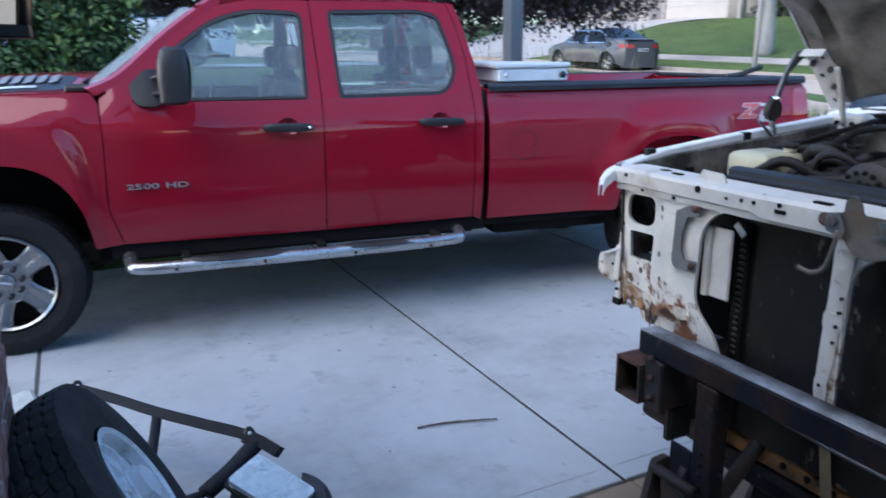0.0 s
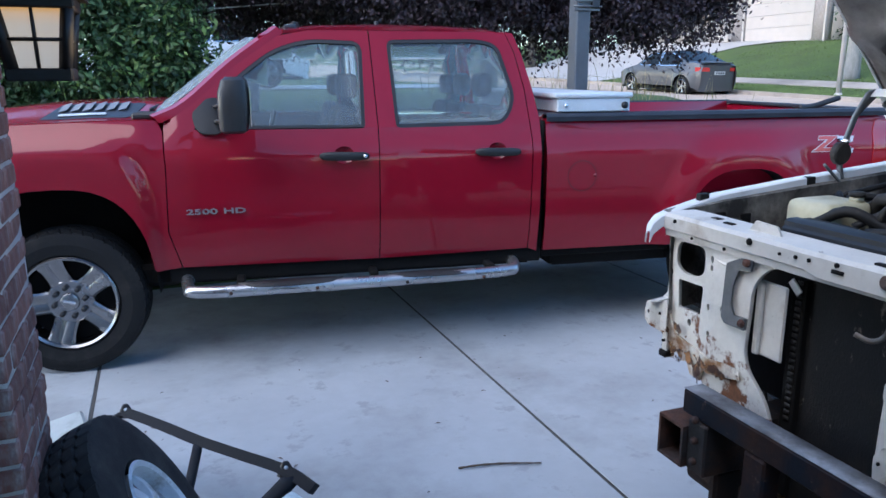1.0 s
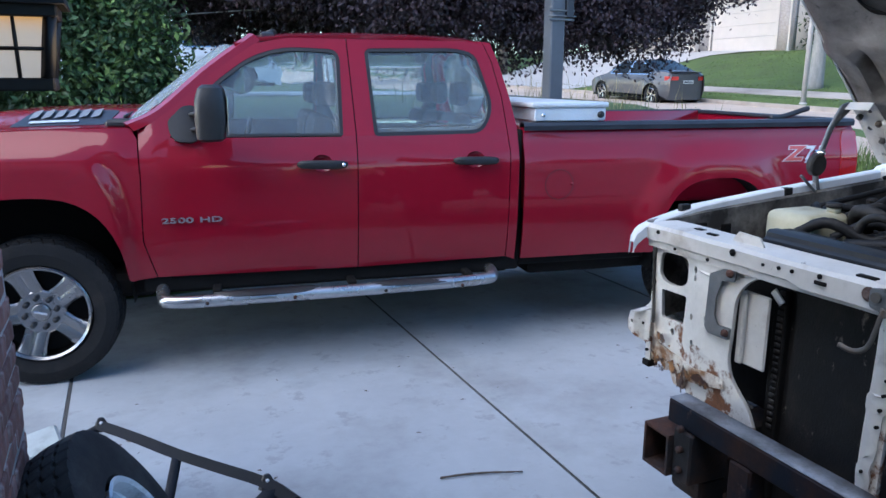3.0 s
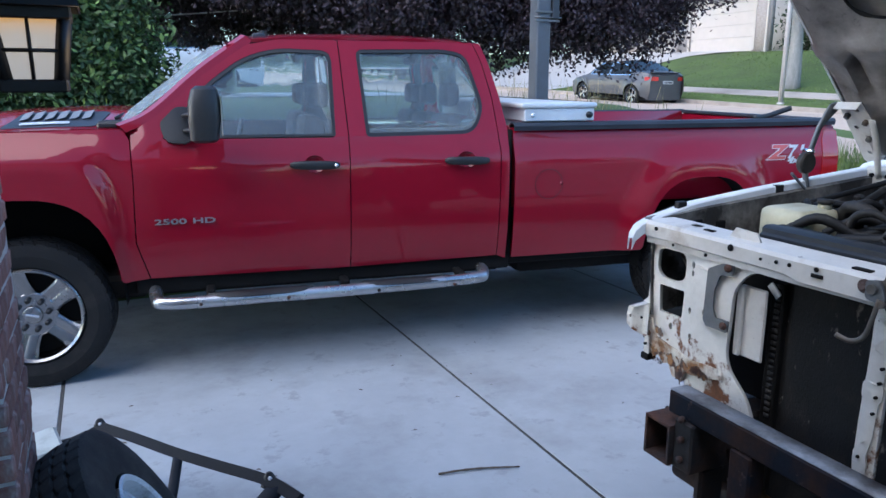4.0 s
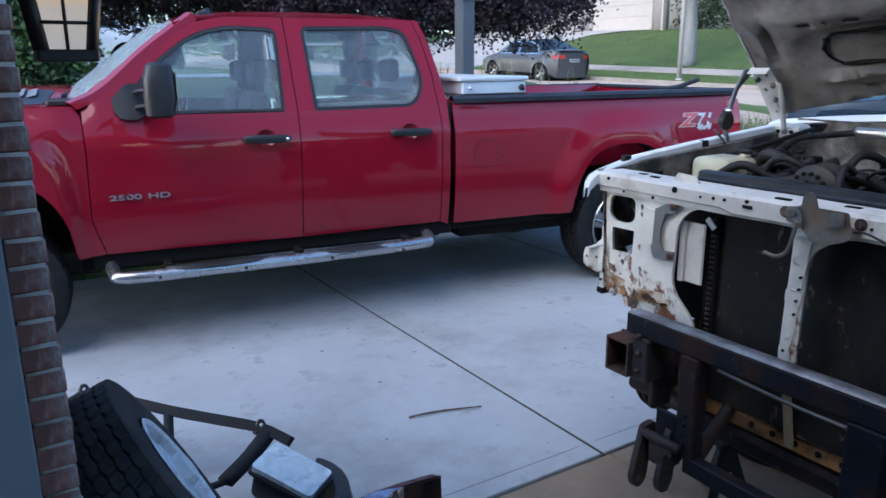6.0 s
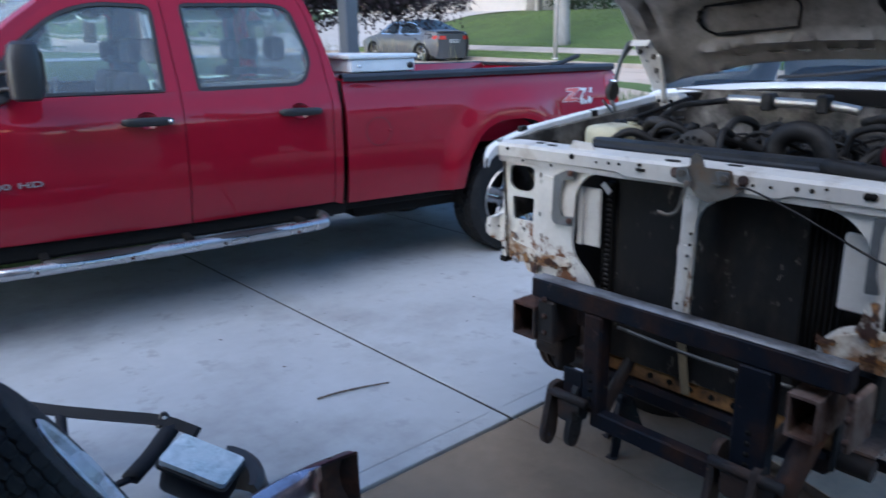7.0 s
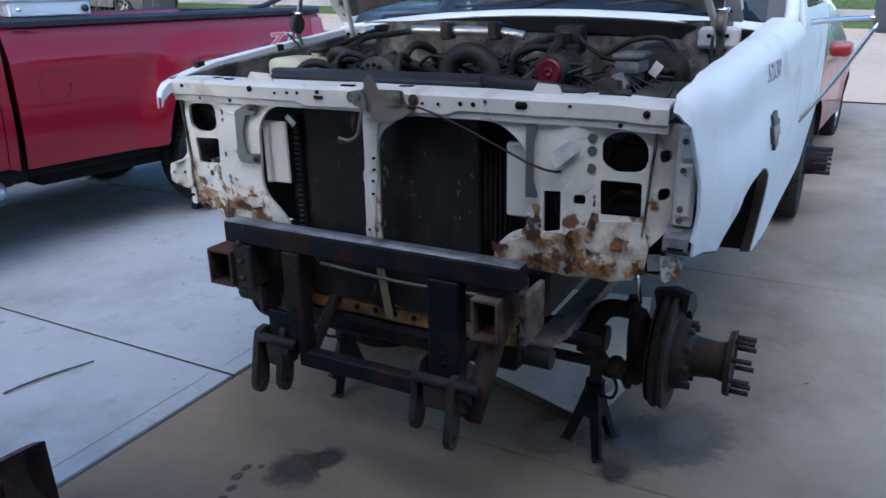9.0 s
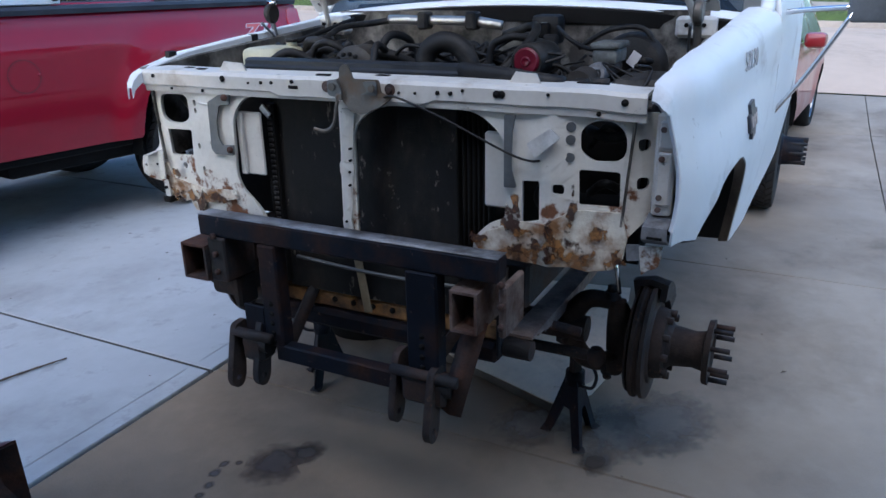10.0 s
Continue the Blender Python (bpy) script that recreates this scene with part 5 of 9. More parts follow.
# wing returns beside the lamp panels
bm = B()
box(bm, 0.0, 0.035, -0.90, -0.852, 1.0, 1.25, 0.006)
box(bm, -0.012, 0.0, -0.895, -0.862, 1.17, 1.235, 0.004)
box(bm, -0.012, 0.0, -0.895, -0.862, 1.03, 1.16, 0.004)
fpart("lamp_bracket", bm, M_WHITE_OLD, "drilled white side bracket", rs)
for zz in (1.215, 1.145, 1.05, 1.02):
    b2 = B()
    cyl(b2, (-0.010, -0.872, zz), (-0.0155, -0.872, zz), 0.0075, 8)
    fpart("bolt", b2, M_RAILEND, "", rs, flat=True)
bm = B()
skin(bm, [[(-0.050, y, 0.985), (-0.054, y, 0.955), (-0.02, y, 0.935), (0.06, y, 0.93)] for y in (-0.905, -0.88, -0.845)])
skin(bm, [[(-0.050, y, 0.985), (0.03, y, 1.0)] for y in (-0.905, -0.88, -0.845)])
thicken(bm, 0.005)
cbk = fpart("bumper_bracket", bm, M_WORN, "bare grey bent corner bracket", rs)
fpart("bracket_slot", box(B(), -0.0575, -0.05, -0.895, -0.858, 0.957, 0.963, 0.001), M_UNDER, "", cbk)
fpart("bracket_plate", sheet([rounded([(-0.802, 0.921), (-0.836, 0.926), (-0.839, 0.884), (-0.807, 0.879)], 0.004)], yz(-0.016), 0, 0.005, (-1, 0, 0)), M_WORN, "grey backing plate", cbk)
fpart("bracket_tongue", sheet([rounded([(-0.835, 0.923), (-0.895, 0.932), (-0.892, 0.901), (-0.885, 0.876), (-0.865, 0.867), (-0.846, 0.847)], 0.004)], lambda y, z: (-0.020 - 0.012 * math.exp(-((y + 0.875) / 0.012) ** 2), y, z), 0.01, 0.004, (-1, 0, 0)), M_SUPPORT, "white tongue, rusted through at its end", cbk)
# top rail: folded channel
bm = B()
rows = []
for k in range(45):
    y = 0.805 - 1.635 * k / 44
    w = 0.0025 * noise.noise(Vector((y * 5, 0, 3)))
    dip = -0.006 * (1 - smoothstep(-0.80, -0.70, y))
    fold = 1.256 + 0.012 * smoothstep(0.25, 0.265, y) - 0.012 * smoothstep(-0.262, -0.248, y)
    sec = [(0.002, 1.232), (-0.012, 1.234), (-0.014, fold - 0.004), (-0.020, fold), (-0.021, 1.292), (-0.014, 1.302), (0.03, 1.306), (0.085, 1.305), (0.09, 1.27)]
    rows.append([(x + w, y, z + w + dip) for x, z in sec])
skin(bm, rows)
thicken(bm, 0.008)
rail = fpart("top_rail", bm, M_WHITE_OLD, "scuffed white top rail")
for yy, zz, rr in ((0.755, 1.284, 0.006), (0.687, 1.246, 0.004), (0.46, 1.285, 0.0095), (0.359, 1.276, 0.004), (0.31, 1.279, 0.005), (0.271, 1.280, 0.005), (0.195, 1.286, 0.006), (0.555, 1.244, 0.005), (-0.165, 1.270, 0.004), (-0.215, 1.271, 0.004), (-0.283, 1.275, 0.006), (-0.321, 1.275, 0.006), (-0.356, 1.284, 0.004), (-0.452, 1.279, 0.010), (-0.466, 1.279, 0.010), (-0.589, 1.284, 0.004), (-0.779, 1.274, 0.009), (-0.716, 1.243, 0.006)):
    b2 = B()
    cyl(b2, (-0.0245 if zz > 1.26 else -0.0165, yy, zz), (-0.010, yy, zz), rr, 10)
    fpart("bolt_hole", b2, M_UNDER, "dark punched hole", rail)
b2 = B()
box(b2, -0.0245, -0.012, 0.176, 0.207, 1.266, 1.275)
fpart("bolt_hole", b2, M_UNDER, "", rail)
for yy, mt in ((0.072, M_RAILEND), (-0.137, M_RUST)):
    b2 = B()
    cyl(b2, (-0.018, yy, 1.277), (-0.0225, yy, 1.277), 0.0165, 16)
    cyl(b2, (-0.022, yy, 1.277), (-0.030, yy, 1.277), 0.0085, 6)
    fpart("bolt", b2, mt, "bolt head on a round washer", rail, flat=True)
for ya, yb, xa, xb in ((0.60, 0.565, 0.015, 0.03), (0.665, 0.635, 0.03, 0.05), (0.12, 0.075, -0.004, 0.012), (-0.72, -0.64, 0.045, 0.06), (-0.10, -0.06, 0.03, 0.05)):
    b2 = box(B(), xa, xb, min(ya, yb), max(ya, yb), 1.3035, 1.3085)
    fpart("slot", b2, M_UNDER, "dark chipped slot in the rail top", rail)
for yy, w in ((0.455, 0.055), (-0.511, 0.043)):
    b2 = sheet([[(yy - w, 1.303), (yy + w, 1.303), (yy + w * 0.6, 1.332), (yy - w * 0.7, 1.328)]], yz(0.022), 0, 0.006, (-1, 0, 0))
    fpart("rail_tab", b2, M_WHITE_OLD, "bent white tab", rail)
# centre bar and latch
bar_edge = [(0.036, 1.215), (0.044, 1.152), (0.038, 1.145), (0.049, 1.063), (0.056, 1.052), (0.056, 1.022), (0.049, 1.013), (0.051, 0.894), (0.058, 0.885), (0.058, 0.862), (0.051, 0.80),
            (0.022, 0.80), (0.020, 0.862), (0.024, 0.881), (0.016, 0.93), (0.013, 1.015), (0.006, 1.025), (0.006, 1.050), (0.010, 1.06), (0.003, 1.123), (-0.003, 1.187), (-0.010, 1.215)]
cb = fpart("centre_bar", sheet([rounded(bar_edge, 0.004, 2)], lambda y, z: (-0.006 - 0.010 * math.exp(-((y - 0.031 + 0.02 * (z - 0.9) * 0.5) / 0.011) ** 2), y, z), 0.02, 0.006, (-1, 0, 0)), M_WHITE_OLD, "white ribbed vertical grille brace")
for yy, zz in ((0.012, 1.10), (0.018, 1.03), (0.014, 1.065), (0.040, 0.875), (0.020, 0.99)):
    fpart("bolt_hole", cyl(B(), (-0.0155, yy, zz), (-0.004, yy, zz), 0.004, 8), M_UNDER, "", cb)
bm = B()
box(bm, 0.060, 0.066, 0.040, 0.072, 0.54, 0.80, 0.003, Matrix.Translation((0, 0.055, 0.70)) @ Matrix.Rotation(radians(-9), 4, 'X') @ Matrix.Translation((0, -0.055, -0.70)))
fpart("lower_strap", bm, M_STRAP, "yellowed flat strap")
latch_edge = [(0.054, 1.262), (0.056, 1.296), (0.022, 1.302), (0.020, 1.330), (0.010, 1.341), (-0.006, 1.341), (-0.016, 1.328), (-0.022, 1.303), (-0.106, 1.303), (-0.112, 1.268), (-0.150, 1.258), (-0.112, 1.230), (-0.052, 1.206), (-0.016, 1.214), (0.022, 1.252)]
lt = fpart("hood_latch", sheet([rounded(latch_edge, 0.008)], lambda y, z: (-0.030 - 0.008 * smoothstep(1.26, 1.22, z), y, z), 0.03, 0.006, (-1, 0, 0)), M_LATCH, "grey steel hood latch")
fpart("latch_plate", sheet([rounded([(0.056, 1.256), (0.058, 1.298), (0.024, 1.300), (0.008, 1.262), (0.022, 1.250)], 0.010)], yz(-0.040), 0, 0.006, (-1, 0, 0)), M_STEEL, "darker pivot plate", lt)
fpart("latch_plate", sheet([rounded([(-0.050, 1.262), (-0.104, 1.262), (-0.104, 1.300), (-0.060, 1.298), (-0.075, 1.272)], 0.008)], yz(-0.040), 0, 0.005, (-1, 0, 0)), M_STEEL, "darker catch plate", lt)
bm = B()
tube(bm, [(-0.044, 0.020, 1.262), (-0.048, 0.027, 1.215), (-0.050, 0.040, 1.172), (-0.056, 0.066, 1.156), (-0.062, 0.098, 1.162)], 0.006, 8, flat=0.6)
fpart("latch_hook", bm, M_LATCH, "flat grey release lever", lt)
for yy, zz, rr in ((0.039, 1.281, 0.013), (-0.092, 1.281, 0.012), (0.014, 1.252, 0.010)):
    fpart("latch_pivot", cyl(B(), (-0.040, yy, zz), (-0.0475, yy, zz), rr * 0.85, 14), M_LATCH, "", lt, flat=True)
bm = B()
tube(bm, [(-0.034, -0.125, 1.258), (-0.036, -0.15, 1.262), (-0.036, -0.195, 1.251), (-0.036, -0.316, 1.207), (-0.034, -0.479, 1.137), (-0.03, -0.546, 1.117), (0.012, -0.572, 1.112)], 0.0032, 6)
fpart("latch_cable", bm, M_HOSE, "black hood release cable")
# lamp mounting brackets
bm = sheet([rounded([(0.540, 1.209), (0.490, 1.234), (0.447, 1.236), (0.452, 1.205), (0.494, 1.200), (0.512, 1.150), (0.512, 1.098), (0.498, 1.074), (0.452, 1.077), (0.455, 1.043), (0.532, 1.042), (0.546, 1.058)], 0.006)], yz(-0.016), 0, 0.006, (-1, 0, 0))
fpart("headlamp_bracket", bm, M_STEEL, "grey cut-out headlamp bracket")
for zz in (1.04, 1.205):
    fpart("bracket_clip", box(B(), -0.030, -0.014, 0.452, 0.475, zz + 0.012, zz + 0.032, 0.006), M_RUST)
bm = sheet([rounded([(-0.472, 1.229), (-0.504, 1.229), (-0.494, 1.185), (-0.494, 1.085), (-0.508, 1.039), (-0.473, 1.037)], 0.005)], yz(-0.020), 0, 0.006, (-1, 0, 0))
fpart("headlamp_bracket", bm, M_STEEL, "grey upright headlamp bracket")
bm = sheet([rounded([(-0.538, 1.161), (-0.598, 1.202), (-0.627, 1.181), (-0.561, 1.125)], 0.006)], lambda y, z: (-0.024 - 0.10 * (1.2 - z) - 0.004 * math.sin(y * 90), y, z), 0.03, 0.004, (-1, 0, 0))
fpart("bent_plate", bm, M_PLATE, "crumpled pale metal plate")
# plates inside the grille openings
bm = B()
box(bm, 0.03, 0.04, 0.372, 0.460, 0.975, 1.178, 0.004)
box(bm, 0.018, 0.032, 0.44, 0.462, 0.975, 1.178, 0.004)
fpart("side_baffle", bm, M_WHITE_OLD, "white air baffle")
bm = B()
box(bm, 0.03, 0.045, -0.475, -0.395, 0.962, 1.172, 0.006)
fpart("side_baffle", bm, M_WHITE_OLD, "white air baffle")

# black sheets added where only the bay's shade would show through the openings
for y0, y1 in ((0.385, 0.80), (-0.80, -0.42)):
    fpart("lamp_backing", box(B(), 0.17, 0.18, y0, y1, 0.80, 1.25, 0.003), M_UNDER, "black sheet added to darken the lamp opening")
for q, r in (([(0.10, 0.76, 1.20), (0.08, 0.70, 1.16), (0.10, 0.66, 1.08), (0.12, 0.72, 1.03)], 0.014), ([(0.12, 0.74, 1.08), (0.09, 0.68, 1.19), (0.12, 0.64, 1.21)], 0.009), ([(0.10, -0.80, 1.19), (0.07, -0.73, 1.17), (0.11, -0.66, 1.18)], 0.014), ([(0.12, -0.78, 1.14), (0.08, -0.72, 1.20), (0.12, -0.66, 1.13)], 0.008), ([(0.10, -0.77, 1.02), (0.07, -0.72, 1.05), (0.11, -0.67, 1.01)], 0.012), ([(0.12, -0.55, 1.05), (0.09, -0.53, 0.99), (0.12, -0.54, 0.94)], 0.012)):
    fpart("hose", tube(B(), q, r, 8), M_HOSE, "wiring seen through the lamp opening")

# radiator and condenser
rad = fpart("radiator", box(B(), 0.08, 0.15, -0.29, 0.355, 0.58, 1.235, 0.004), M_CORE, "black radiator core with bent fins")
b2 = B()
box(b2, 0.06, 0.10, 0.343, 0.385, 0.60, 1.20, 0.004)
st_ob = fpart("side_tank", b2, M_UNDER, "black notched radiator side", rad)
for k in range(22):
    z = 0.82 + k * 0.0175
    fpart("notch", box(B(), 0.056, 0.061, 0.352, 0.368, z, z + 0.010), M_HOSE, "", st_ob)
for k in range(6):
    y = -0.30 - k * 0.016
    fpart("condenser_fin", box(B(), 0.09, 0.12, y - 0.008, y, 0.60, 1.22), M_UNDER, "", rad)
b2 = B()
box(b2, 0.05, 0.056, 0.347, 0.390, 1.168, 1.190, 0.002, Matrix.Translation((0.05, 0.368, 1.18)) @ Matrix.Rotation(0.75, 4, "X") @ Matrix.Translation((-0.05, -0.368, -1.18)))
fpart("torn_label", b2, M_CLEAR, "scrap of white label", rad)
bm = B()
rows = []
for k in range(21):
    y = 0.47 - 0.85 * k / 20
    rows.append([(0.095, y, 1.285), (0.092, y, 1.312), (0.100, y, 1.318), (0.100, y, 1.330), (0.112, y, 1.336), (0.14, y, 1.336), (0.15, y, 1.326), (0.20, y, 1.324), (0.21, y, 1.29)])
skin(bm, rows)
thicken(bm, 0.006)
fpart("radiator_tank", bm, M_TANKBLACK, "black plastic radiator top tank")
b2 = B()
box(b2, 0.16, 0.32, -0.32, 0.33, 0.75, 1.31, 0.03)
fpart("fan_shroud", b2, M_UNDER, "black fan shroud")

# tow and plough frame below: beam, rail ends, uprights, shackles
bm = box(B(), -0.150, -0.085, -0.512, 0.515, 0.812, 0.880, 0.006)
beam = fpart("cross_beam", bm, M_BLUEBLACK, "worn black steel box beam")
b2 = box(B(), -0.148, -0.087, -0.510, 0.513, 0.8803, 0.8818)
fpart("worn_top", b2, M_WORN, "bare grey worn top face", beam)


def tube_end(y0, y1, z0, z1, x0, x1, t=0.008):
    bm = sheet([[(y0, z0), (y1, z0), (y1, z1), (y0, z1)], [(y0 + t, z0 + t), (y1 - t, z0 + t), (y1 - t, z1 - t), (y0 + t, z1 - t)]], yz(x0), 0, 0, (-1, 0, 0))
    r = bmesh.ops.extrude_face_region(bm, geom=bm.faces[:])
    for g in r["geom"]:
        if isinstance(g, bmesh.types.BMVert):
            g.co.x = x1
    bmesh.ops.recalc_face_normals(bm, faces=bm.faces[:])
    return bm


for y0, y1, sd, ya in ((0.478, 0.578, 1, 0.445), (-0.462, -0.382, -1, -0.4925)):
    fr = fpart("frame_rail", tube_end(y0, y1, 0.665, 0.785, -0.172, 0.05), M_RUST if sd > 0 else M_RAILEND, "rusty open frame rail end")
    b2 = box(B(), 0.05, 4.30, ya - 0.03, ya + 0.06, 0.66, 0.80, 0.01)
    fpart("rail", b2, M_IRON, "", fr)
    b2 = box(B(), -0.158, -0.02, (y0 - 0.07) if sd > 0 else y0 - 0.075, y0 if sd > 0 else y0 - 0.055, 0.665, 0.812, 0.005)
    fpart("side_plate", b2, M_IRON if sd > 0 else M_RAILEND, "rusty side plate", fr)
    for zz in (0.70, 0.76, 0.82):
        b2 = cyl(B(), (-0.158, y0 - 0.035 if sd > 0 else y0 - 0.065, zz), (-0.170, y0 - 0.035 if sd > 0 else y0 - 0.065, zz), 0.010, 6)
        fpart("bolt", b2, M_RUST, "", fr)
    b2 = B()
    lathe(b2, [(-0.045, 0.012), (-0.042, 0.03), (0.042, 0.03), (0.045, 0.012)], 18, Matrix.Translation((0.06, ya, 0.525)))
    box(b2, 0.02, 0.10, ya + 0.044, ya + 0.056, 0.50, 0.70, 0.003)
    fpart("spring_eye", b2, M_IRON, "dark iron spring eye")
    # leaf spring
    sp = None
    for k in range(4):
        b2 = B()
        rows = []
        for j in range(13):
            x = 0.07 + (1.15 - 0.2 * k) * j / 12 + 0.06 * k
            z = 0.565 - 0.03 * (x - 0.07) + 0.05 * max(0, x - 0.45) ** 2 * 2 - 0.011 * k
            rows.append([(x, ya - 0.038, z), (x, ya + 0.038, z)])
        skin(b2, rows)
        thicken(b2, 0.009)
        q = fpart("leaf_spring" if k == 0 else "leaf", b2, M_SPRING, "layered iron leaf spring" if k == 0 else "", sp)
        sp = sp or q
for y0, y1 in ((0.215, 0.285), (-0.333, -0.234)):
    b2 = box(B(), -0.152, -0.095, y0, y1, 0.47 if y0 > 0 else 0.44, 0.812, 0.006)
    up = fpart("upright", b2, M_BLUEBLACK, "black upright channel with bolt holes")
    for k in range(5):
        z = 0.62 - k * 0.033
        b3 = cyl(B(), (-0.1535, (y0 + y1) / 2 + 0.0, z), (-0.150, (y0 + y1) / 2, z), 0.009, 10)
        fpart("bolt_hole", b3, M_UNDER, "", up)
    s = 1 if y0 > 0 else -1
    # hanging clevis plates with a pin and a pivot block
    if y0 > 0:
        plates = ((0.385, 0.050, M_HUB), (0.300, 0.075, M_IRON))
    else:
        plates = ((-0.205, 0.075, M_HUB), (-0.335, 0.045, M_HUB))
    for yc, back, mt in plates:
        pts = [(-0.17, 0.535), (-0.225, 0.53), (-0.248, 0.44), (-0.268, 0.35), (-0.255, 0.315), (-0.222, 0.31), (-0.202, 0.34), (-0.19, 0.43), (-0.155, 0.455)]
        b3 = sheet([rounded([(x + back, z + (back - 0.05) * 0.6) for x, z in pts], 0.016), [(-0.236 + back + 0.011 * math.cos(a), 0.348 + (back - 0.05) * 0.6 + 0.011 * math.sin(a)) for a in [2 * math.pi * k / 10 for k in range(10)]]], lambda x, z: (x, yc, z), 0, 0.022, (0, -1, 0))
        fpart("clevis_plate", b3, mt, "worn hanging clevis plate", up)
    ya, yb = (0.25, 0.40) if y0 > 0 else (-0.40, -0.19)
    b3 = cyl(B(), (-0.168, ya, 0.505), (-0.168, yb, 0.505), 0.017, 10)
    fpart("clevis_pin", b3, M_IRON, "", up)
    b3 = cyl(B(), (-0.145, ya + 0.02, 0.475), (-0.145, yb - 0.04, 0.475), 0.034, 14)
    box(b3, -0.178, -0.10, ya + 0.035, yb - 0.03, 0.41, 0.50, 0.014)
    fpart("pivot_sleeve", b3, M_IRON, "rust-streaked pivot block", up)
    # brace running back
    b3 = B()
    tube(b3, [(-0.11, (y0 + y1) / 2 - 0.02 * s, 0.46), (0.25, (y0 + y1) / 2 + 0.05 * s, 0.66)], 0.024, 4, smooth=False)
    fpart("brace", b3, M_IRON, "", up)
    if y0 < 0:
        b3 = tube(B(), [(-0.158, -0.372, 0.40), (-0.142, -0.405, 0.54), (-0.12, -0.44, 0.69)], 0.034, 4, flat=0.4, smooth=False)
        fpart("strut", b3, M_RUST, "flat rusty strut up to the frame rail", up)
fpart("gusset", box(B(), -0.145, -0.133, 0.287, 0.368, 0.465, 0.598, 0.003), M_BLUEBLACK, "black gusset plate")
fpart("lower_bar", box(B(), -0.150, -0.105, -0.25, 0.25, 0.423, 0.480, 0.005), M_BLUEBLACK, "black lower cross bar")
b3 = B()
lathe(b3, [(-0.065, 0.015), (-0.06, 0.036), (0.045, 0.036), (0.052, 0.026), (0.055, 0.012)], 20, Matrix.Translation((-0.06, 0.492, 0.612)))
box(b3, -0.10, -0.01, 0.42, 0.45, 0.55, 0.66, 0.008)
fpart("shackle_bush", b3, M_IRON, "rusty round shackle bush below the frame rail")
fpart("rusty_crossmember", box(B(), 0.09, 0.12, -0.42, 0.42, 0.515, 0.580, 0.012), M_RUST_ORANGE, "orange rusted crossmember with holes")
for k in range(5):
    y = -0.12 + k * 0.075
    b3 = cyl(B(), (0.0895, y, 0.552), (0.085, y, 0.552), 0.010, 10)
    fpart("bolt_hole", b3, M_UNDER, "dark hole in the crossmember")
fpart("lower_crossmember", box(B(), 0.07, 0.16, -0.42, 0.42, 0.445, 0.513, 0.015), M_BLUEBLACK, "dark lower crossmember")
b3 = tube(B(), [(0.06, 0.30, 0.70), (0.06, 0.0, 0.685), (0.06, -0.30, 0.69)], 0.006, 6)
fpart("cooler_line", b3, M_STEEL, "pale thin cooler line")
fpart("oil_pan", box(B(), 0.30, 1.0, -0.2, 0.2, 0.48, 0.75, 0.04), M_UNDER, "black sump under the engine")

# front axle, steering and bare hubs
AX, AZ = 0.42, 0.45
b3 = cyl(B(), (AX, -0.60, AZ), (AX, 0.60, AZ), 0.045, 14)
lathe(b3, [(-0.16, 0.045), (-0.11, 0.13), (0.11, 0.13), (0.16, 0.045)], 16, Matrix.Translation((AX, 0.25, AZ)))
axle = fpart("front_axle", b3, M_HUB, "rusty front axle tube")
b3 = tube(B(), [(AX - 0.12, -0.66, AZ - 0.03), (AX - 0.14, 0.0, AZ - 0.02), (AX - 0.12, 0.66, AZ - 0.03)], 0.018, 10)
fpart("tie_rod", b3, M_HUB, "rusty tie rod", axle)
b3 = tube(B(), [(AX - 0.16, -0.20, AZ + 0.10), (AX - 0.15, -0.62, AZ + 0.06)], 0.016, 8, smooth=False)
fpart("drag_link", b3, M_RUST, "", axle)
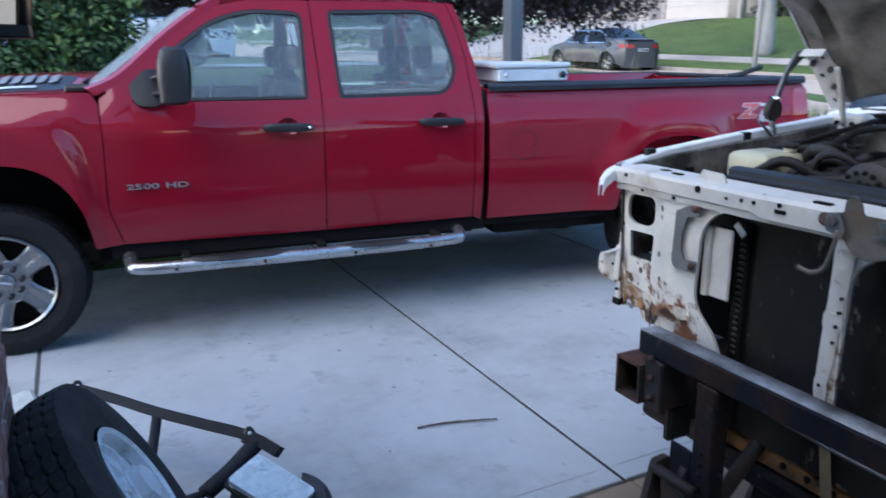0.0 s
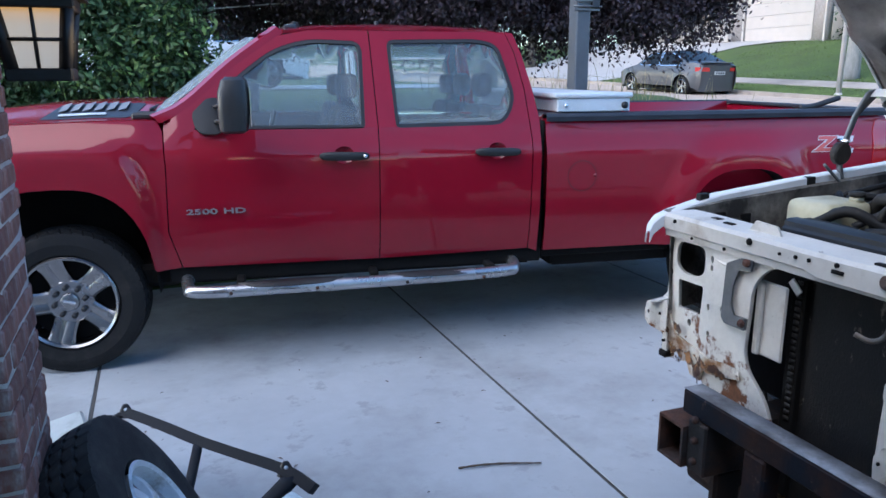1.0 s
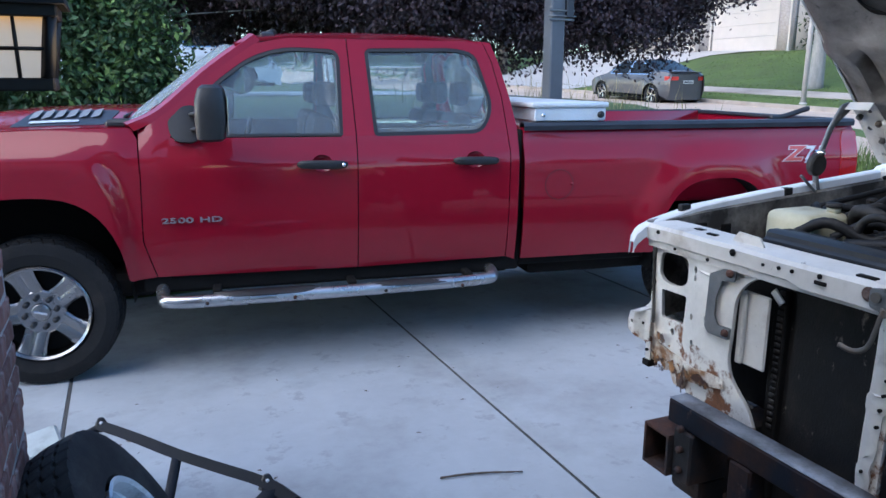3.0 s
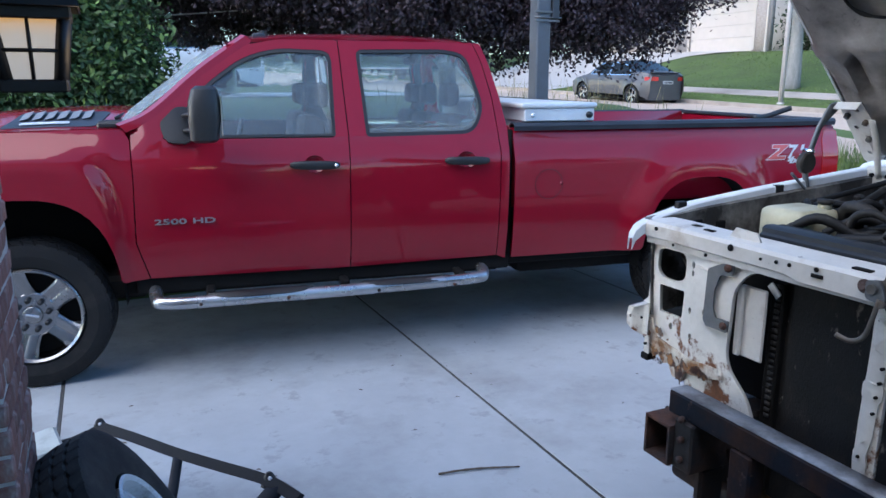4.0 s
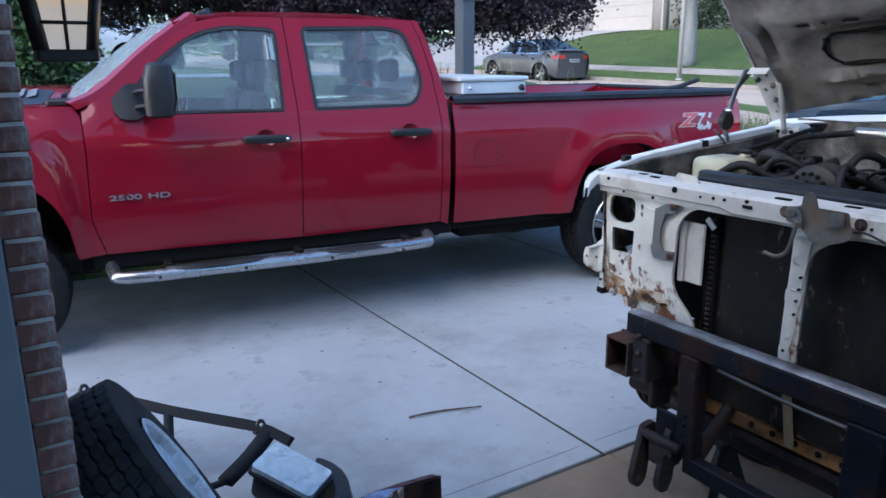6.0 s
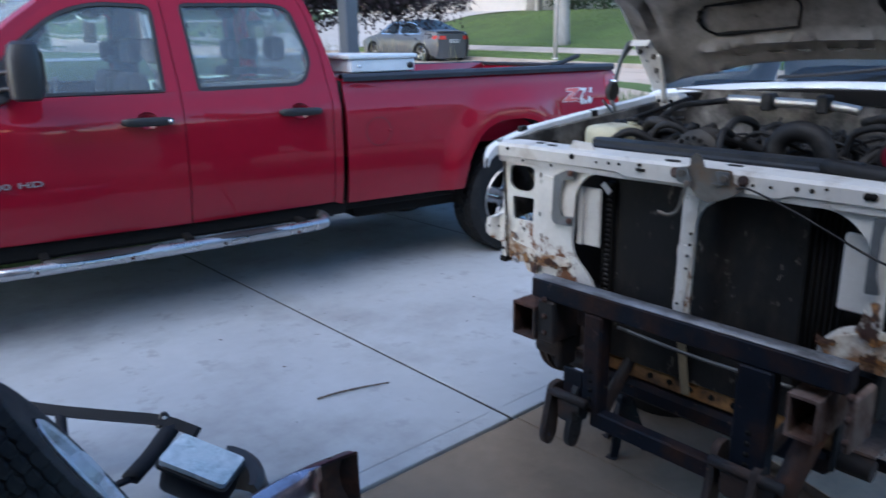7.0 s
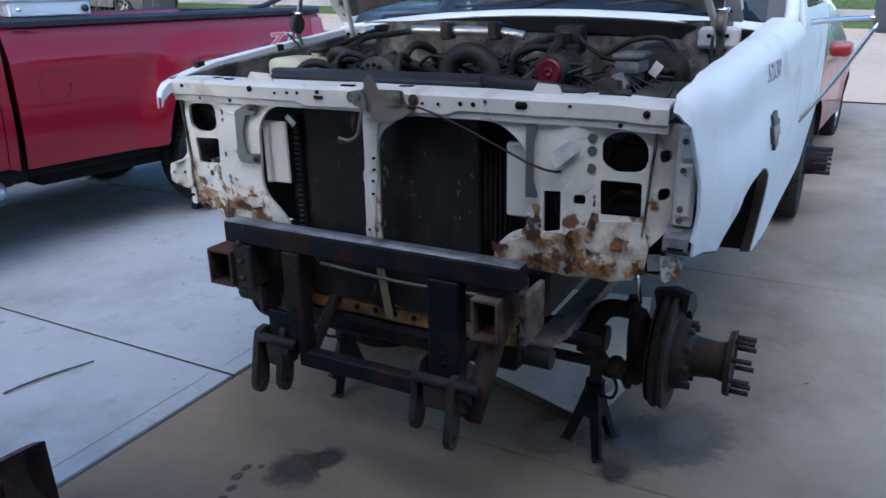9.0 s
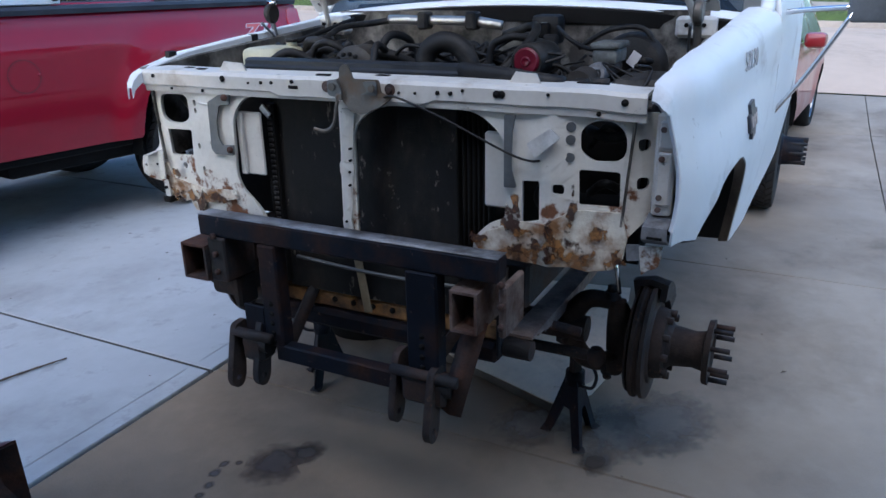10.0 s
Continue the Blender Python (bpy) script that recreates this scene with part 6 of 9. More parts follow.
for sd in (-1, 1):
    b3 = B()
    # knuckle: forked yoke on the axle end, upright carrier, ball joints
    for z in (0.12, -0.11):
        tube(b3, [(AX, sd * 0.54, AZ + z * 0.30), (AX - 0.004, sd * 0.585, AZ + z * 0.85), (AX - 0.006, sd * 0.63, AZ + z), (AX, sd * 0.675, AZ + z * 0.95)], 0.03, 12, radii=lambda t: 0.036 - 0.010 * t)
    tube(b3, [(AX - 0.005, sd * 0.695, AZ + 0.125), (AX - 0.015, sd * 0.712, AZ + 0.05), (AX - 0.015, sd * 0.715, AZ - 0.05), (AX - 0.005, sd * 0.695, AZ - 0.13)], 0.034, 12, radii=lambda t: 0.028 + 0.02 * math.sin(math.pi * t))
    tube(b3, [(AX - 0.01, sd * 0.71, AZ - 0.06), (AX - 0.07, sd * 0.69, AZ - 0.05), (AX - 0.12, sd * 0.665, AZ - 0.035)], 0.022, 8)
    kn = fpart("steering_knuckle", b3, M_HUB, "oily rusted steering knuckle with forked yoke", angle=45)
    for z, k in ((0.125, 1), (-0.12, -1)):
        b3 = B()
        lathe(b3, [(-0.026, 0.0), (-0.026, 0.028), (0.006, 0.031), (0.016, 0.024), (0.026, 0.021), (0.028, 0.0)], 16, Matrix.Translation((AX, sd * 0.675, AZ + z)) @ Matrix.Rotation(radians(90) * k, 4, "X"))
        fpart("ball_joint", b3, M_IRON, "dark ball joint", kn)
        fpart("nut", cyl(B(), (AX, sd * 0.675, AZ + z + 0.026 * k), (AX, sd * 0.675, AZ + z + 0.046 * k), 0.015, 6), M_HUB, "", kn)
    b3 = B()
    lathe(b3, [(-0.03, 0.0), (-0.03, 0.020), (-0.012, 0.030), (0.012, 0.030), (0.03, 0.018), (0.03, 0.0)], 14, Matrix.Translation((AX - 0.12, sd * 0.665, AZ - 0.03)) @ Matrix.Rotation(radians(90), 4, "X"))
    fpart("tie_rod_end", b3, M_IRON, "dark tie rod end with boot", kn)
    b3 = B()
    lathe(b3, [(-0.030 * sd, 0.05), (-0.026 * sd, 0.12), (-0.016 * sd, 0.172), (-0.008 * sd, 0.176), (-0.012 * sd, 0.12), (-0.022 * sd, 0.05)], 36, Matrix.Translation((AX, sd * 0.775, AZ)))
    fpart("dust_shield", b3, M_IRON, "thin dark dust shield behind the disc", kn)
    b3 = B()
    yb = sd * 0.775
    lathe(b3, [(0.0, 0.09), (0.0, 0.185), (0.012 * sd, 0.187), (0.016 * sd, 0.178), (0.027 * sd, 0.178), (0.031 * sd, 0.187), (0.043 * sd, 0.185), (0.043 * sd, 0.135), (0.050 * sd, 0.128)], 44, Matrix.Translation((AX, yb, AZ)))
    fpart("brake_disc", b3, M_HUB, "rusty vented brake disc", kn)
    b3 = B()
    lathe(b3, [(0.045 * sd, 0.115), (0.06 * sd, 0.116), (0.085 * sd, 0.110), (0.09 * sd, 0.08), (0.105 * sd, 0.066), (0.17 * sd, 0.058), (0.20 * sd, 0.064), (0.205 * sd, 0.100), (0.222 * sd, 0.104), (0.224 * sd, 0.06), (0.216 * sd, 0.055), (0.20 * sd, 0.05)], 36, Matrix.Translation((AX, yb, AZ)))
    hub = fpart("wheel_hub", b3, M_HUB, "rusty extended wheel hub", kn)
    for k in range(8):
        a = 2 * math.pi * k / 8 + 0.2
        x, z = AX + 0.084 * math.cos(a), AZ + 0.084 * math.sin(a)
        b3 = cyl(B(), (x, yb + sd * 0.216, z), (x, yb + sd * 0.278, z), 0.0085, 8)
        o = fpart("wheel_stud", b3, M_IRON, "dark threaded stud")
        o.parent = kn
    for k in range(10):
        a = 2 * math.pi * k / 10
        x, z = AX + 0.10 * math.cos(a), AZ + 0.10 * math.sin(a)
        b3 = cyl(B(), (x, yb + sd * 0.075, z), (x, yb + sd * 0.104, z), 0.012, 6)
        fpart("bolt", b3, M_HUB, "", kn)
    b3 = B()
    rows = []
    for k in range(9):
        a = radians(28 + 62 * k / 8)
        rows.append([(AX + r * math.cos(a), yb + yy, AZ + r * math.sin(a)) for r, yy in ((0.12, -0.02 * sd), (0.20, -0.035 * sd), (0.212, 0.02 * sd), (0.20, 0.075 * sd), (0.14, 0.07 * sd))])
    skin(b3, rows)
    thicken(b3, 0.02)
    fpart("brake_caliper", b3, M_IRON, "dark brake caliper", kn)
    b3 = tube(B(), [(AX - 0.05, sd * 0.71, AZ + 0.17), (AX - 0.08, sd * 0.70, AZ + 0.27), (AX - 0.02, sd * 0.66, AZ + 0.34), (AX + 0.05, sd * 0.60, AZ + 0.42)], 0.007, 6)
    fpart("brake_hose", b3, M_CHROME if sd < 0 else M_HOSE, "", kn)

# wings
def zt(x):
    pts = [(-0.16, 1.245), (-0.10, 1.284), (-0.05, 1.320), (0.0, 1.340), (0.06, 1.352), (0.3, 1.370), (0.57, 1.388), (0.9, 1.413), (1.17, 1.436), (1.40, 1.452)]
    for (x0, z0), (x1, z1) in zip(pts, pts[1:]):
        if x <= x1:
            return z0 + (z1 - z0) * max(0, (x - x0)) / (x1 - x0)
    return pts[-1][1]


def along(pts, x):
    for (x0, y0), (x1, y1) in zip(pts, pts[1:]):
        if x <= x1:
            return y0 + (y1 - y0) * smoothstep(0.0, 1.0, max(0.0, x - x0) / (x1 - x0)) * 0.5 + (y1 - y0) * max(0.0, x - x0) / (x1 - x0) * 0.5
    return pts[-1][1]


def body_side(x, z):
    # half width of the bodywork: narrow nose, widest low on the flank, leaning in above it
    y = along([(-0.14, 0.900), (-0.05, 0.925), (0.05, 0.962), (0.2, 0.988), (0.42, 1.005), (0.8, 1.014), (1.3, 1.036), (2.6, 1.066)], x)
    lean = 0.036 * (1 - smoothstep(0.5, 1.35, x)) * (0.75 + 0.25 * smoothstep(-0.1, 0.3, x))
    y -= lean * smoothstep(1.07, 1.30, z) + 0.24 * max(0, z - 1.16) ** 2 + 0.14 * max(0, 1.0 - z)
    return y + 0.007 * smoothstep(1.232, 1.242, z) * smoothstep(-0.02, 0.08, x)


def wing(sd):
    def fn(x, s):
        top, r = zt(x), 0.034 + 0.038 * smoothstep(-0.12, 0.18, x)
        d = s - (top - r)
        if d <= 0:
            return (x, sd * body_side(x, s), s)
        a = min(d / r, math.pi / 2)
        over = max(0, d - r * math.pi / 2)
        return (x, sd * (body_side(x, top - r) - r * (1 - math.cos(a)) - over), top - r + r * math.sin(a) - 0.04 * over)
    return fn


def wing_outline():
    top = [(x, zt(x) + 0.032 + 0.030 * smoothstep(-0.05, 0.2, x) + 0.03 * smoothstep(0.7, 1.2, x)) for x in (1.29, 1.17, 0.98, 0.8, 0.57, 0.3, 0.15, 0.07, 0.02, -0.04)]
    front = [(-0.07, zt(-0.07) + 0.026), (-0.088, zt(-0.088) + 0.020), (-0.094, 1.276), (-0.085, 1.267), (-0.068, 1.260), (-0.055, 1.20), (-0.042, 1.12), (-0.042, 1.06), (-0.052, 1.01), (-0.062, 0.982), (-0.052, 0.944), (0.0, 0.945)]
    return [(0.862, 0.675), (0.93, 0.660), (1.29, 0.64)] + top + front + WING_ARCH


WING_ARCH = arc(0.415, 0.66, 0.43, 0.398, 2.2, 140, 2, 20)
sd = -1
bm = sheet([wing_outline()], wing(sd), 0.03, 0.006, (0, sd, 0))
wg = fpart("front_wing", bm, M_WHITE, "white front wing with a bare lamp opening", angle=50)
bm = B()
rows = []
for x, s in ((-0.085, 1.267), (-0.068, 1.260), (-0.055, 1.20), (-0.042, 1.12), (-0.042, 1.06), (-0.052, 1.01), (-0.062, 0.982)):
    p = wing(sd)(x, s)
    rows.append([p, (p[0] + 0.012, p[1] - sd * 0.009, p[2]), (p[0] + 0.05, p[1] - sd * 0.012, p[2])])
skin(bm, rows)
thicken(bm, 0.004)
fpart("lamp_flange", bm, M_WHITE, "", wg)
bm = B()
loop = WING_ARCH[::-1]
skin(bm, [[(x + 0.02 * smoothstep(0.3, 0.9, x), wing(sd)(x, z)[1] - sd * 0.034, z - 0.012) for x, z in loop], [(x, wing(sd)(x, z)[1] - sd * 0.003, z - 0.002) for x, z in loop]])
thicken(bm, 0.004)
fpart("arch_liner", bm, M_LIP, "grimy inner lip of the wheel arch", wg)
bm = B()
skin(bm, [[(x, sd * 0.62, z - 0.01) for x, z in loop], [(x, wing(sd)(x, z)[1] - sd * 0.032, z + 0.006) for x, z in loop]])
thicken(bm, 0.004)
fpart("arch_liner", bm, M_UNDER, "black wheel arch liner", wg)
# the other wing is off: only its bent top flange is left on the apron
bm = B()
rows = []
for x, w, dz in ((-0.070, 0.012, -0.050), (-0.058, 0.025, -0.026), (-0.03, 0.040, -0.008), (0.02, 0.055, 0.0), (0.2, 0.058, 0.0), (0.5, 0.055, 0.0), (0.8, 0.055, 0.0), (1.1, 0.055, 0.0), (1.27, 0.055, 0.0)):
    z = 1.30 + 0.045 * smoothstep(-0.05, 0.25, x) + 0.082 * max(0, x - 0.2) + dz
    q = 0.812 + 0.018 * smoothstep(0.0, 0.4, x)
    rows.append([(x, q - 0.008, z - 0.035), (x, q - 0.006, z - 0.004), (x, q, z), (x, q + w * 0.7, z - 0.002), (x, q + w, z - 0.012), (x, q + w + 0.004, z - 0.038)])
skin(bm, rows)
thicken(bm, 0.004)
wf = fpart("wing_flange", bm, M_WHITE, "white top flange left from a removed wing")
for sd in (-1, 1):
    bm = B()
    skin(bm, [[(x, sd * yy, z + max(zt(x), 1.33) - (1.4 if sd > 0 else 1.44)) for yy, z in ((0.835, 1.365), (0.80, 1.36), (0.795, 1.28), (0.78, 1.06))] for x in (0.0, 0.2, 0.5, 0.8, 1.1, 1.25)])
    thicken(bm, 0.005)
    fpart("inner_fender", bm, M_GRIMEWHITE, "grimy pale inner fender, bay shade in its paint")
    if sd > 0:
        for xa, xb, za, zb in ((0.14, 0.20, 1.20, 1.29), (0.26, 0.30, 1.24, 1.28), (0.66, 0.70, 1.26, 1.30)):
            fpart("inner_opening", box(B(), xa, xb, 0.790, 0.799, za, zb, 0.003), M_UNDER, "dark opening in the inner fender")
    for x in (0.12, 0.55):
        b3 = box(B(), x, x + 0.036, sd * 0.832 - 0.013, sd * 0.832 + 0.010, 1.318 + 0.082 * max(0, x - 0.2), 1.347 + 0.082 * max(0, x - 0.2), 0.003)
        if sd > 0:
            fpart("rubber_stop", b3, M_HOSE, "black rubber hood stop")
        else:
            b3.free()
# number, badge and door
b3 = text_mesh("52130", 0.062, 0.001, Matrix.Rotation(radians(90), 4, "X"), 0.0, 0.0, 1.05)
for v in b3.verts:
    p = wing(-1)(0.615 + v.co.x * 1.36, 1.283 + v.co.z * 1.3)
    v.co = Vector((p[0], p[1] - 0.0025 + v.co.y, p[2]))
fpart("number_lettering", b3, material("grey_stencil", (0.38, 0.38, 0.40), rough=0.6), "grey stencilled number", flat=True)
badge_edge = [(0.62, 1.10), (0.655, 1.10), (0.655, 1.075), (0.735, 1.085), (0.735, 1.108), (0.775, 1.108), (0.775, 1.160), (0.735, 1.160), (0.735, 1.190), (0.655, 1.182), (0.655, 1.155), (0.62, 1.152)]
bd = fpart("fender_badge", sheet([rounded(badge_edge, 0.006)], lambda x, z: (x, -body_side(x, z) - 0.010, z), 0.05, 0.010, (0, -1, 0)), M_TRIM, "dark cross-shaped badge")
for k in range(3):
    x0 = 0.636 + 0.044 * k
    fpart("badge_bar", sheet([rounded([(x0, 1.112), (x0 + 0.034, 1.113), (x0 + 0.034, 1.149), (x0, 1.147)], 0.008)], lambda x, z: (x, -body_side(x, z) - 0.012, z), 0.05, 0.003, (0, -1, 0)), M_LETTER, "bright plain bar on the badge", bd)
for sd in (-1, 1):
    def cab3(x, z, sd=sd):
        y = body_side(x, min(z, 1.42)) - max(0, z - 1.42) * 0.30
        return (x, sd * y, z)
    dwin = rounded([(1.48, 1.47), (2.28, 1.47), (2.28, 1.86), (1.74, 1.87)], 0.04)
    bm = sheet([[(1.30, 0.64), (2.36, 0.64), (2.38, 1.45), (2.37, 1.93), (1.68, 1.94), (1.36, 1.50), (1.30, 1.44)], dwin], cab3, 0.12, 0.02, (0, sd, 0))
    dr = fpart("door", bm, M_WHITE, "white cab door")
    g = fpart("door_glass", sheet([shrink(dwin, -0.005)], lambda x, z: (x, cab3(x, z)[1] - sd * 0.012, z), 0.3, 0.004, (0, sd, 0)), M_GLASS_DARK, "dark door glass", dr)
    g.visible_shadow = False
    bm = ring_between(shrink(dwin, -0.006), shrink(dwin, 0.016), lambda x, z: (x, cab3(x, z)[1] + sd * 0.003, z), 0.008, (0, sd, 0))
    fpart("window_seal", bm, M_BLACK, "", dr)
    b3 = tube(B(), [(2.12, sd * 1.012, 1.30), (2.16, sd * 1.04, 1.30), (2.26, sd * 1.04, 1.30), (2.30, sd * 1.012, 1.30)], 0.012, 8)
    fpart("door_handle", b3, M_CHROME, "chrome door handle", dr)
    bm = sheet([[(2.37, 0.64), (2.62, 0.64), (2.62, 1.92), (2.38, 1.93), (2.39, 1.45)]], cab3, 0.2, 0.02, (0, sd, 0))
    fpart("cab_corner", bm, M_WHITE)
    b3 = B()
    tube(b3, [(1.24, sd * 0.975, 1.42), (1.34, sd * 0.968, 1.50), (1.68, sd * 0.89, 1.93)], 0.026, 8)
    fpart("windscreen_pillar", b3, M_WHITE)
    if sd > 0:
        continue
    # mirror on chrome arms
    b3 = tube(B(), [(1.52, sd * 0.995, 1.41), (1.50, sd * 1.10, 1.425), (1.46, sd * 1.26, 1.435)], 0.011, 10)
    ma = fpart("mirror_arm", b3, M_CHROME, "chrome tubular mirror arm")
    b3 = tube(B(), [(1.50, sd * 1.03, 1.03), (1.47, sd * 1.14, 1.20), (1.45, sd * 1.26, 1.42)], 0.009, 10)
    fpart("lower_arm", b3, M_CHROME, "", ma)
    b3 = box(B(), 1.44, 1.50, sd * 1.33 - 0.09, sd * 1.33 + 0.09, 1.38, 1.66, 0.02, seg=2)
    fpart("mirror_head", b3, M_STEEL, "grey mirror head", ma)
bm = B()
cy = [-0.93 + 1.86 * k / 16 for k in range(17)]
skin(bm, [[(x, y, z - 0.045 * (y / 0.8) ** 2) for y in cy] for x, z in ((1.115, 1.462), (1.13, 1.474), (1.20, 1.484))])
thicken(bm, 0.01)
cw = fpart("cowl", bm, M_WHITE, "white cowl panel below the windscreen")
bm = B()
skin(bm, [[(1.205 + 0.47 * s, y * (1 - 0.06 * s), 1.482 - 0.04 * (y / 0.8) ** 2 * (1 - s) + 0.45 * s) for y in [-0.90 + 1.80 * k / 14 for k in range(15)]] for s in (0, 0.25, 0.5, 0.75, 1.0)])
thicken(bm, 0.005)
g = fpart("windscreen", bm, M_GLASS_DARK, "dark windscreen glass")
g.visible_shadow = False
for y0, y1 in ((0.35, -0.15), (-0.30, -0.72)):
    b3 = tube(B(), [(1.17, y0, 1.495), (1.20, (y0 + y1) / 2, 1.515), (1.26, y1, 1.55)], 0.008, 6)
    fpart("wiper", b3, M_BLACK, "black wiper arm")
bm = B()
skin(bm, [[(x, y, 1.955 + 0.03 * (1 - (y / 0.9) ** 2) - (0.02 if x in (1.68, 2.62) else 0)) for y in [-0.87 + 1.74 * k / 10 for k in range(11)]] for x in (1.68, 1.8, 2.2, 2.5, 2.62)])
thicken(bm, 0.02)
fpart("cab_roof", bm, M_WHITE)
fpart("cab_back", box(B(), 2.60, 2.63, -0.98, 0.98, 0.64, 1.94, 0.01), M_WHITE)
fpart("cab_floor", box(B(), 1.15, 2.60, -0.95, 0.95, 0.60, 0.66), M_UNDER)
fpart("bench_seat", box(B(), 1.95, 2.5, -0.7, 0.7, 0.9, 1.5, 0.08, seg=2), M_SEAT, "dark bench seat")
fpart("dashboard", box(B(), 1.28, 1.55, -0.85, 0.85, 1.1, 1.46, 0.04), M_UNDER, "dark dashboard")
bm = sheet([[(-0.80, 0.70), (0.80, 0.70), (0.80, 1.44), (-0.80, 1.44)]], lambda y, z: (1.12 + 0.05 * noise.noise(Vector((y * 2.3, z * 2.3, 2))) - 0.05 * smoothstep(1.25, 1.1, z), y, z), 0.08, 0.01, (-1, 0, 0))
fpart("firewall", bm, M_GRIMEWHITE, "grimy off-white firewall, bay shade in its paint")
# seal drawn tall and black; its lower part stands in for the cowl's shadow
fpart("cowl_lip", thicken(skin(B(), [[(1.118, y, 1.458 - 0.045 * (y / 0.8) ** 2), (1.112, y, 1.452 - 0.045 * (y / 0.8) ** 2), (1.118, y, 1.400 - 0.045 * (y / 0.8) ** 2)] for y in cy]), 0.006), M_UNDER, "black cowl seal, deepened for the shade under the cowl")

# hood standing open
HA = radians(45)
HM = Matrix.Translation((1.0, 0, 1.46)) @ Matrix.Rotation(HA, 4, "Y") @ Matrix.Rotation(math.pi, 4, "Z")
hood = new("hood")
hood.parent = ford
hood.matrix_basis = HM
hood["label"] = "white hood standing open, grimy pressed underside"


def hpart(name, bm, mat, label="", angle=35):
    return part(name, bm, mat, hood, label, None, angle)


def hood_top(s, y):
    return 0.03 + 0.07 * (1 - (y / 0.84) ** 2) + 0.015 * math.sin(s * 2.4)


def hood_outline(d):
    """The hood's edge, drawn in by d: its rear edge arches forward in the middle."""
    rear = [(-0.01 + d + 0.085 * (1 - (y / 0.83) ** 2) ** 0.8, y * (1 - d / 0.84)) for y in [0.83 - 1.66 * k / 18 for k in range(19)]]
    return [(0.6, -0.83 + d), (1.12 - d, -0.81 + d), (1.155 - d, -0.4), (1.165 - d, 0.0), (1.155 - d, 0.4), (1.12 - d, 0.81 - d), (0.6, 0.83 - d)] + rear


hpart("skin", sheet([hood_outline(0.0)], lambda s, y: (s, y, hood_top(s, y)), 0.1, 0.004, (0, 0, 1)), M_WHITE, "white outer skin")
hpart("skin_underside", sheet([hood_outline(0.05)], lambda s, y: (s, y, hood_top(s, y) - 0.012), 0.1, 0.003, (0, 0, -1)), M_HOODIN, "grimy underside of the outer skin")
wins = []
for q in (-1, 1):
    end = [(0.306 + 0.073 * math.sin(t), q * (0.45 + 0.075 * math.cos(t))) for t in [radians(-85 + 170 * k / 10) for k in range(11)]]
    wins.append([(0.243, q * 0.16)] + end + [(0.378, q * 0.15)])
    wins.append(rounded([(0.56, q * 0.12), (0.98, q * 0.11), (0.96, q * 0.58), (0.60, q * 0.66)], [0.06, 0.08, 0.10, 0.14], 6))
slots = []
for q in (-1, 1):
    for yy in (0.40, 0.265, 0.165, 0.05):
        s0 = 0.066 + 0.06 * (1 - (yy / 0.83) ** 2)
        slots.append(rounded([(s0, q * yy - 0.026), (s0 + 0.017, q * yy - 0.026), (s0 + 0.017, q * yy + 0.026), (s0, q * yy + 0.026)], 0.007, 3))
    for yy, w in ((0.543, 0.026), (0.467, 0.009), (0.373, 0.028), (0.243, 0.028), (0.132, 0.028)):
        slots.append(rounded([(0.445, q * yy - w), (0.463, q * yy - w), (0.463, q * yy + w), (0.445, q * yy + w)], 0.008, 3))


def hood_in(s, y):
    w = abs(y)
    z = hood_top(s, y) - 0.045
    e = (abs((s - 0.235) / 0.205) ** 4 + abs(y / 0.66) ** 4) ** 0.25
    z += 0.022 * (1 - smoothstep(0.86, 1.02, e))
    z -= 0.026 * math.exp(-((s - 0.160 - 0.042 * (1 - (y / 0.6) ** 2)) / 0.016) ** 2) * (1 - smoothstep(0.50, 0.62, w))
    z -= 0.016 * math.exp(-((s - 0.49) / 0.045) ** 2)
    for c in (0.772, 0.702):
        z += 0.020 * math.exp(-((w - c) / 0.016) ** 2) * smoothstep(0.27, 0.31, s) * (1 - smoothstep(0.46, 0.52, s))
    z += 0.03 * smoothstep(0.785, 0.83, w) - 0.014 * math.exp(-((w - 0.738) / 0.016) ** 2)
    return (s, y, z + 0.012 * smoothstep(1.02, 1.12, s))


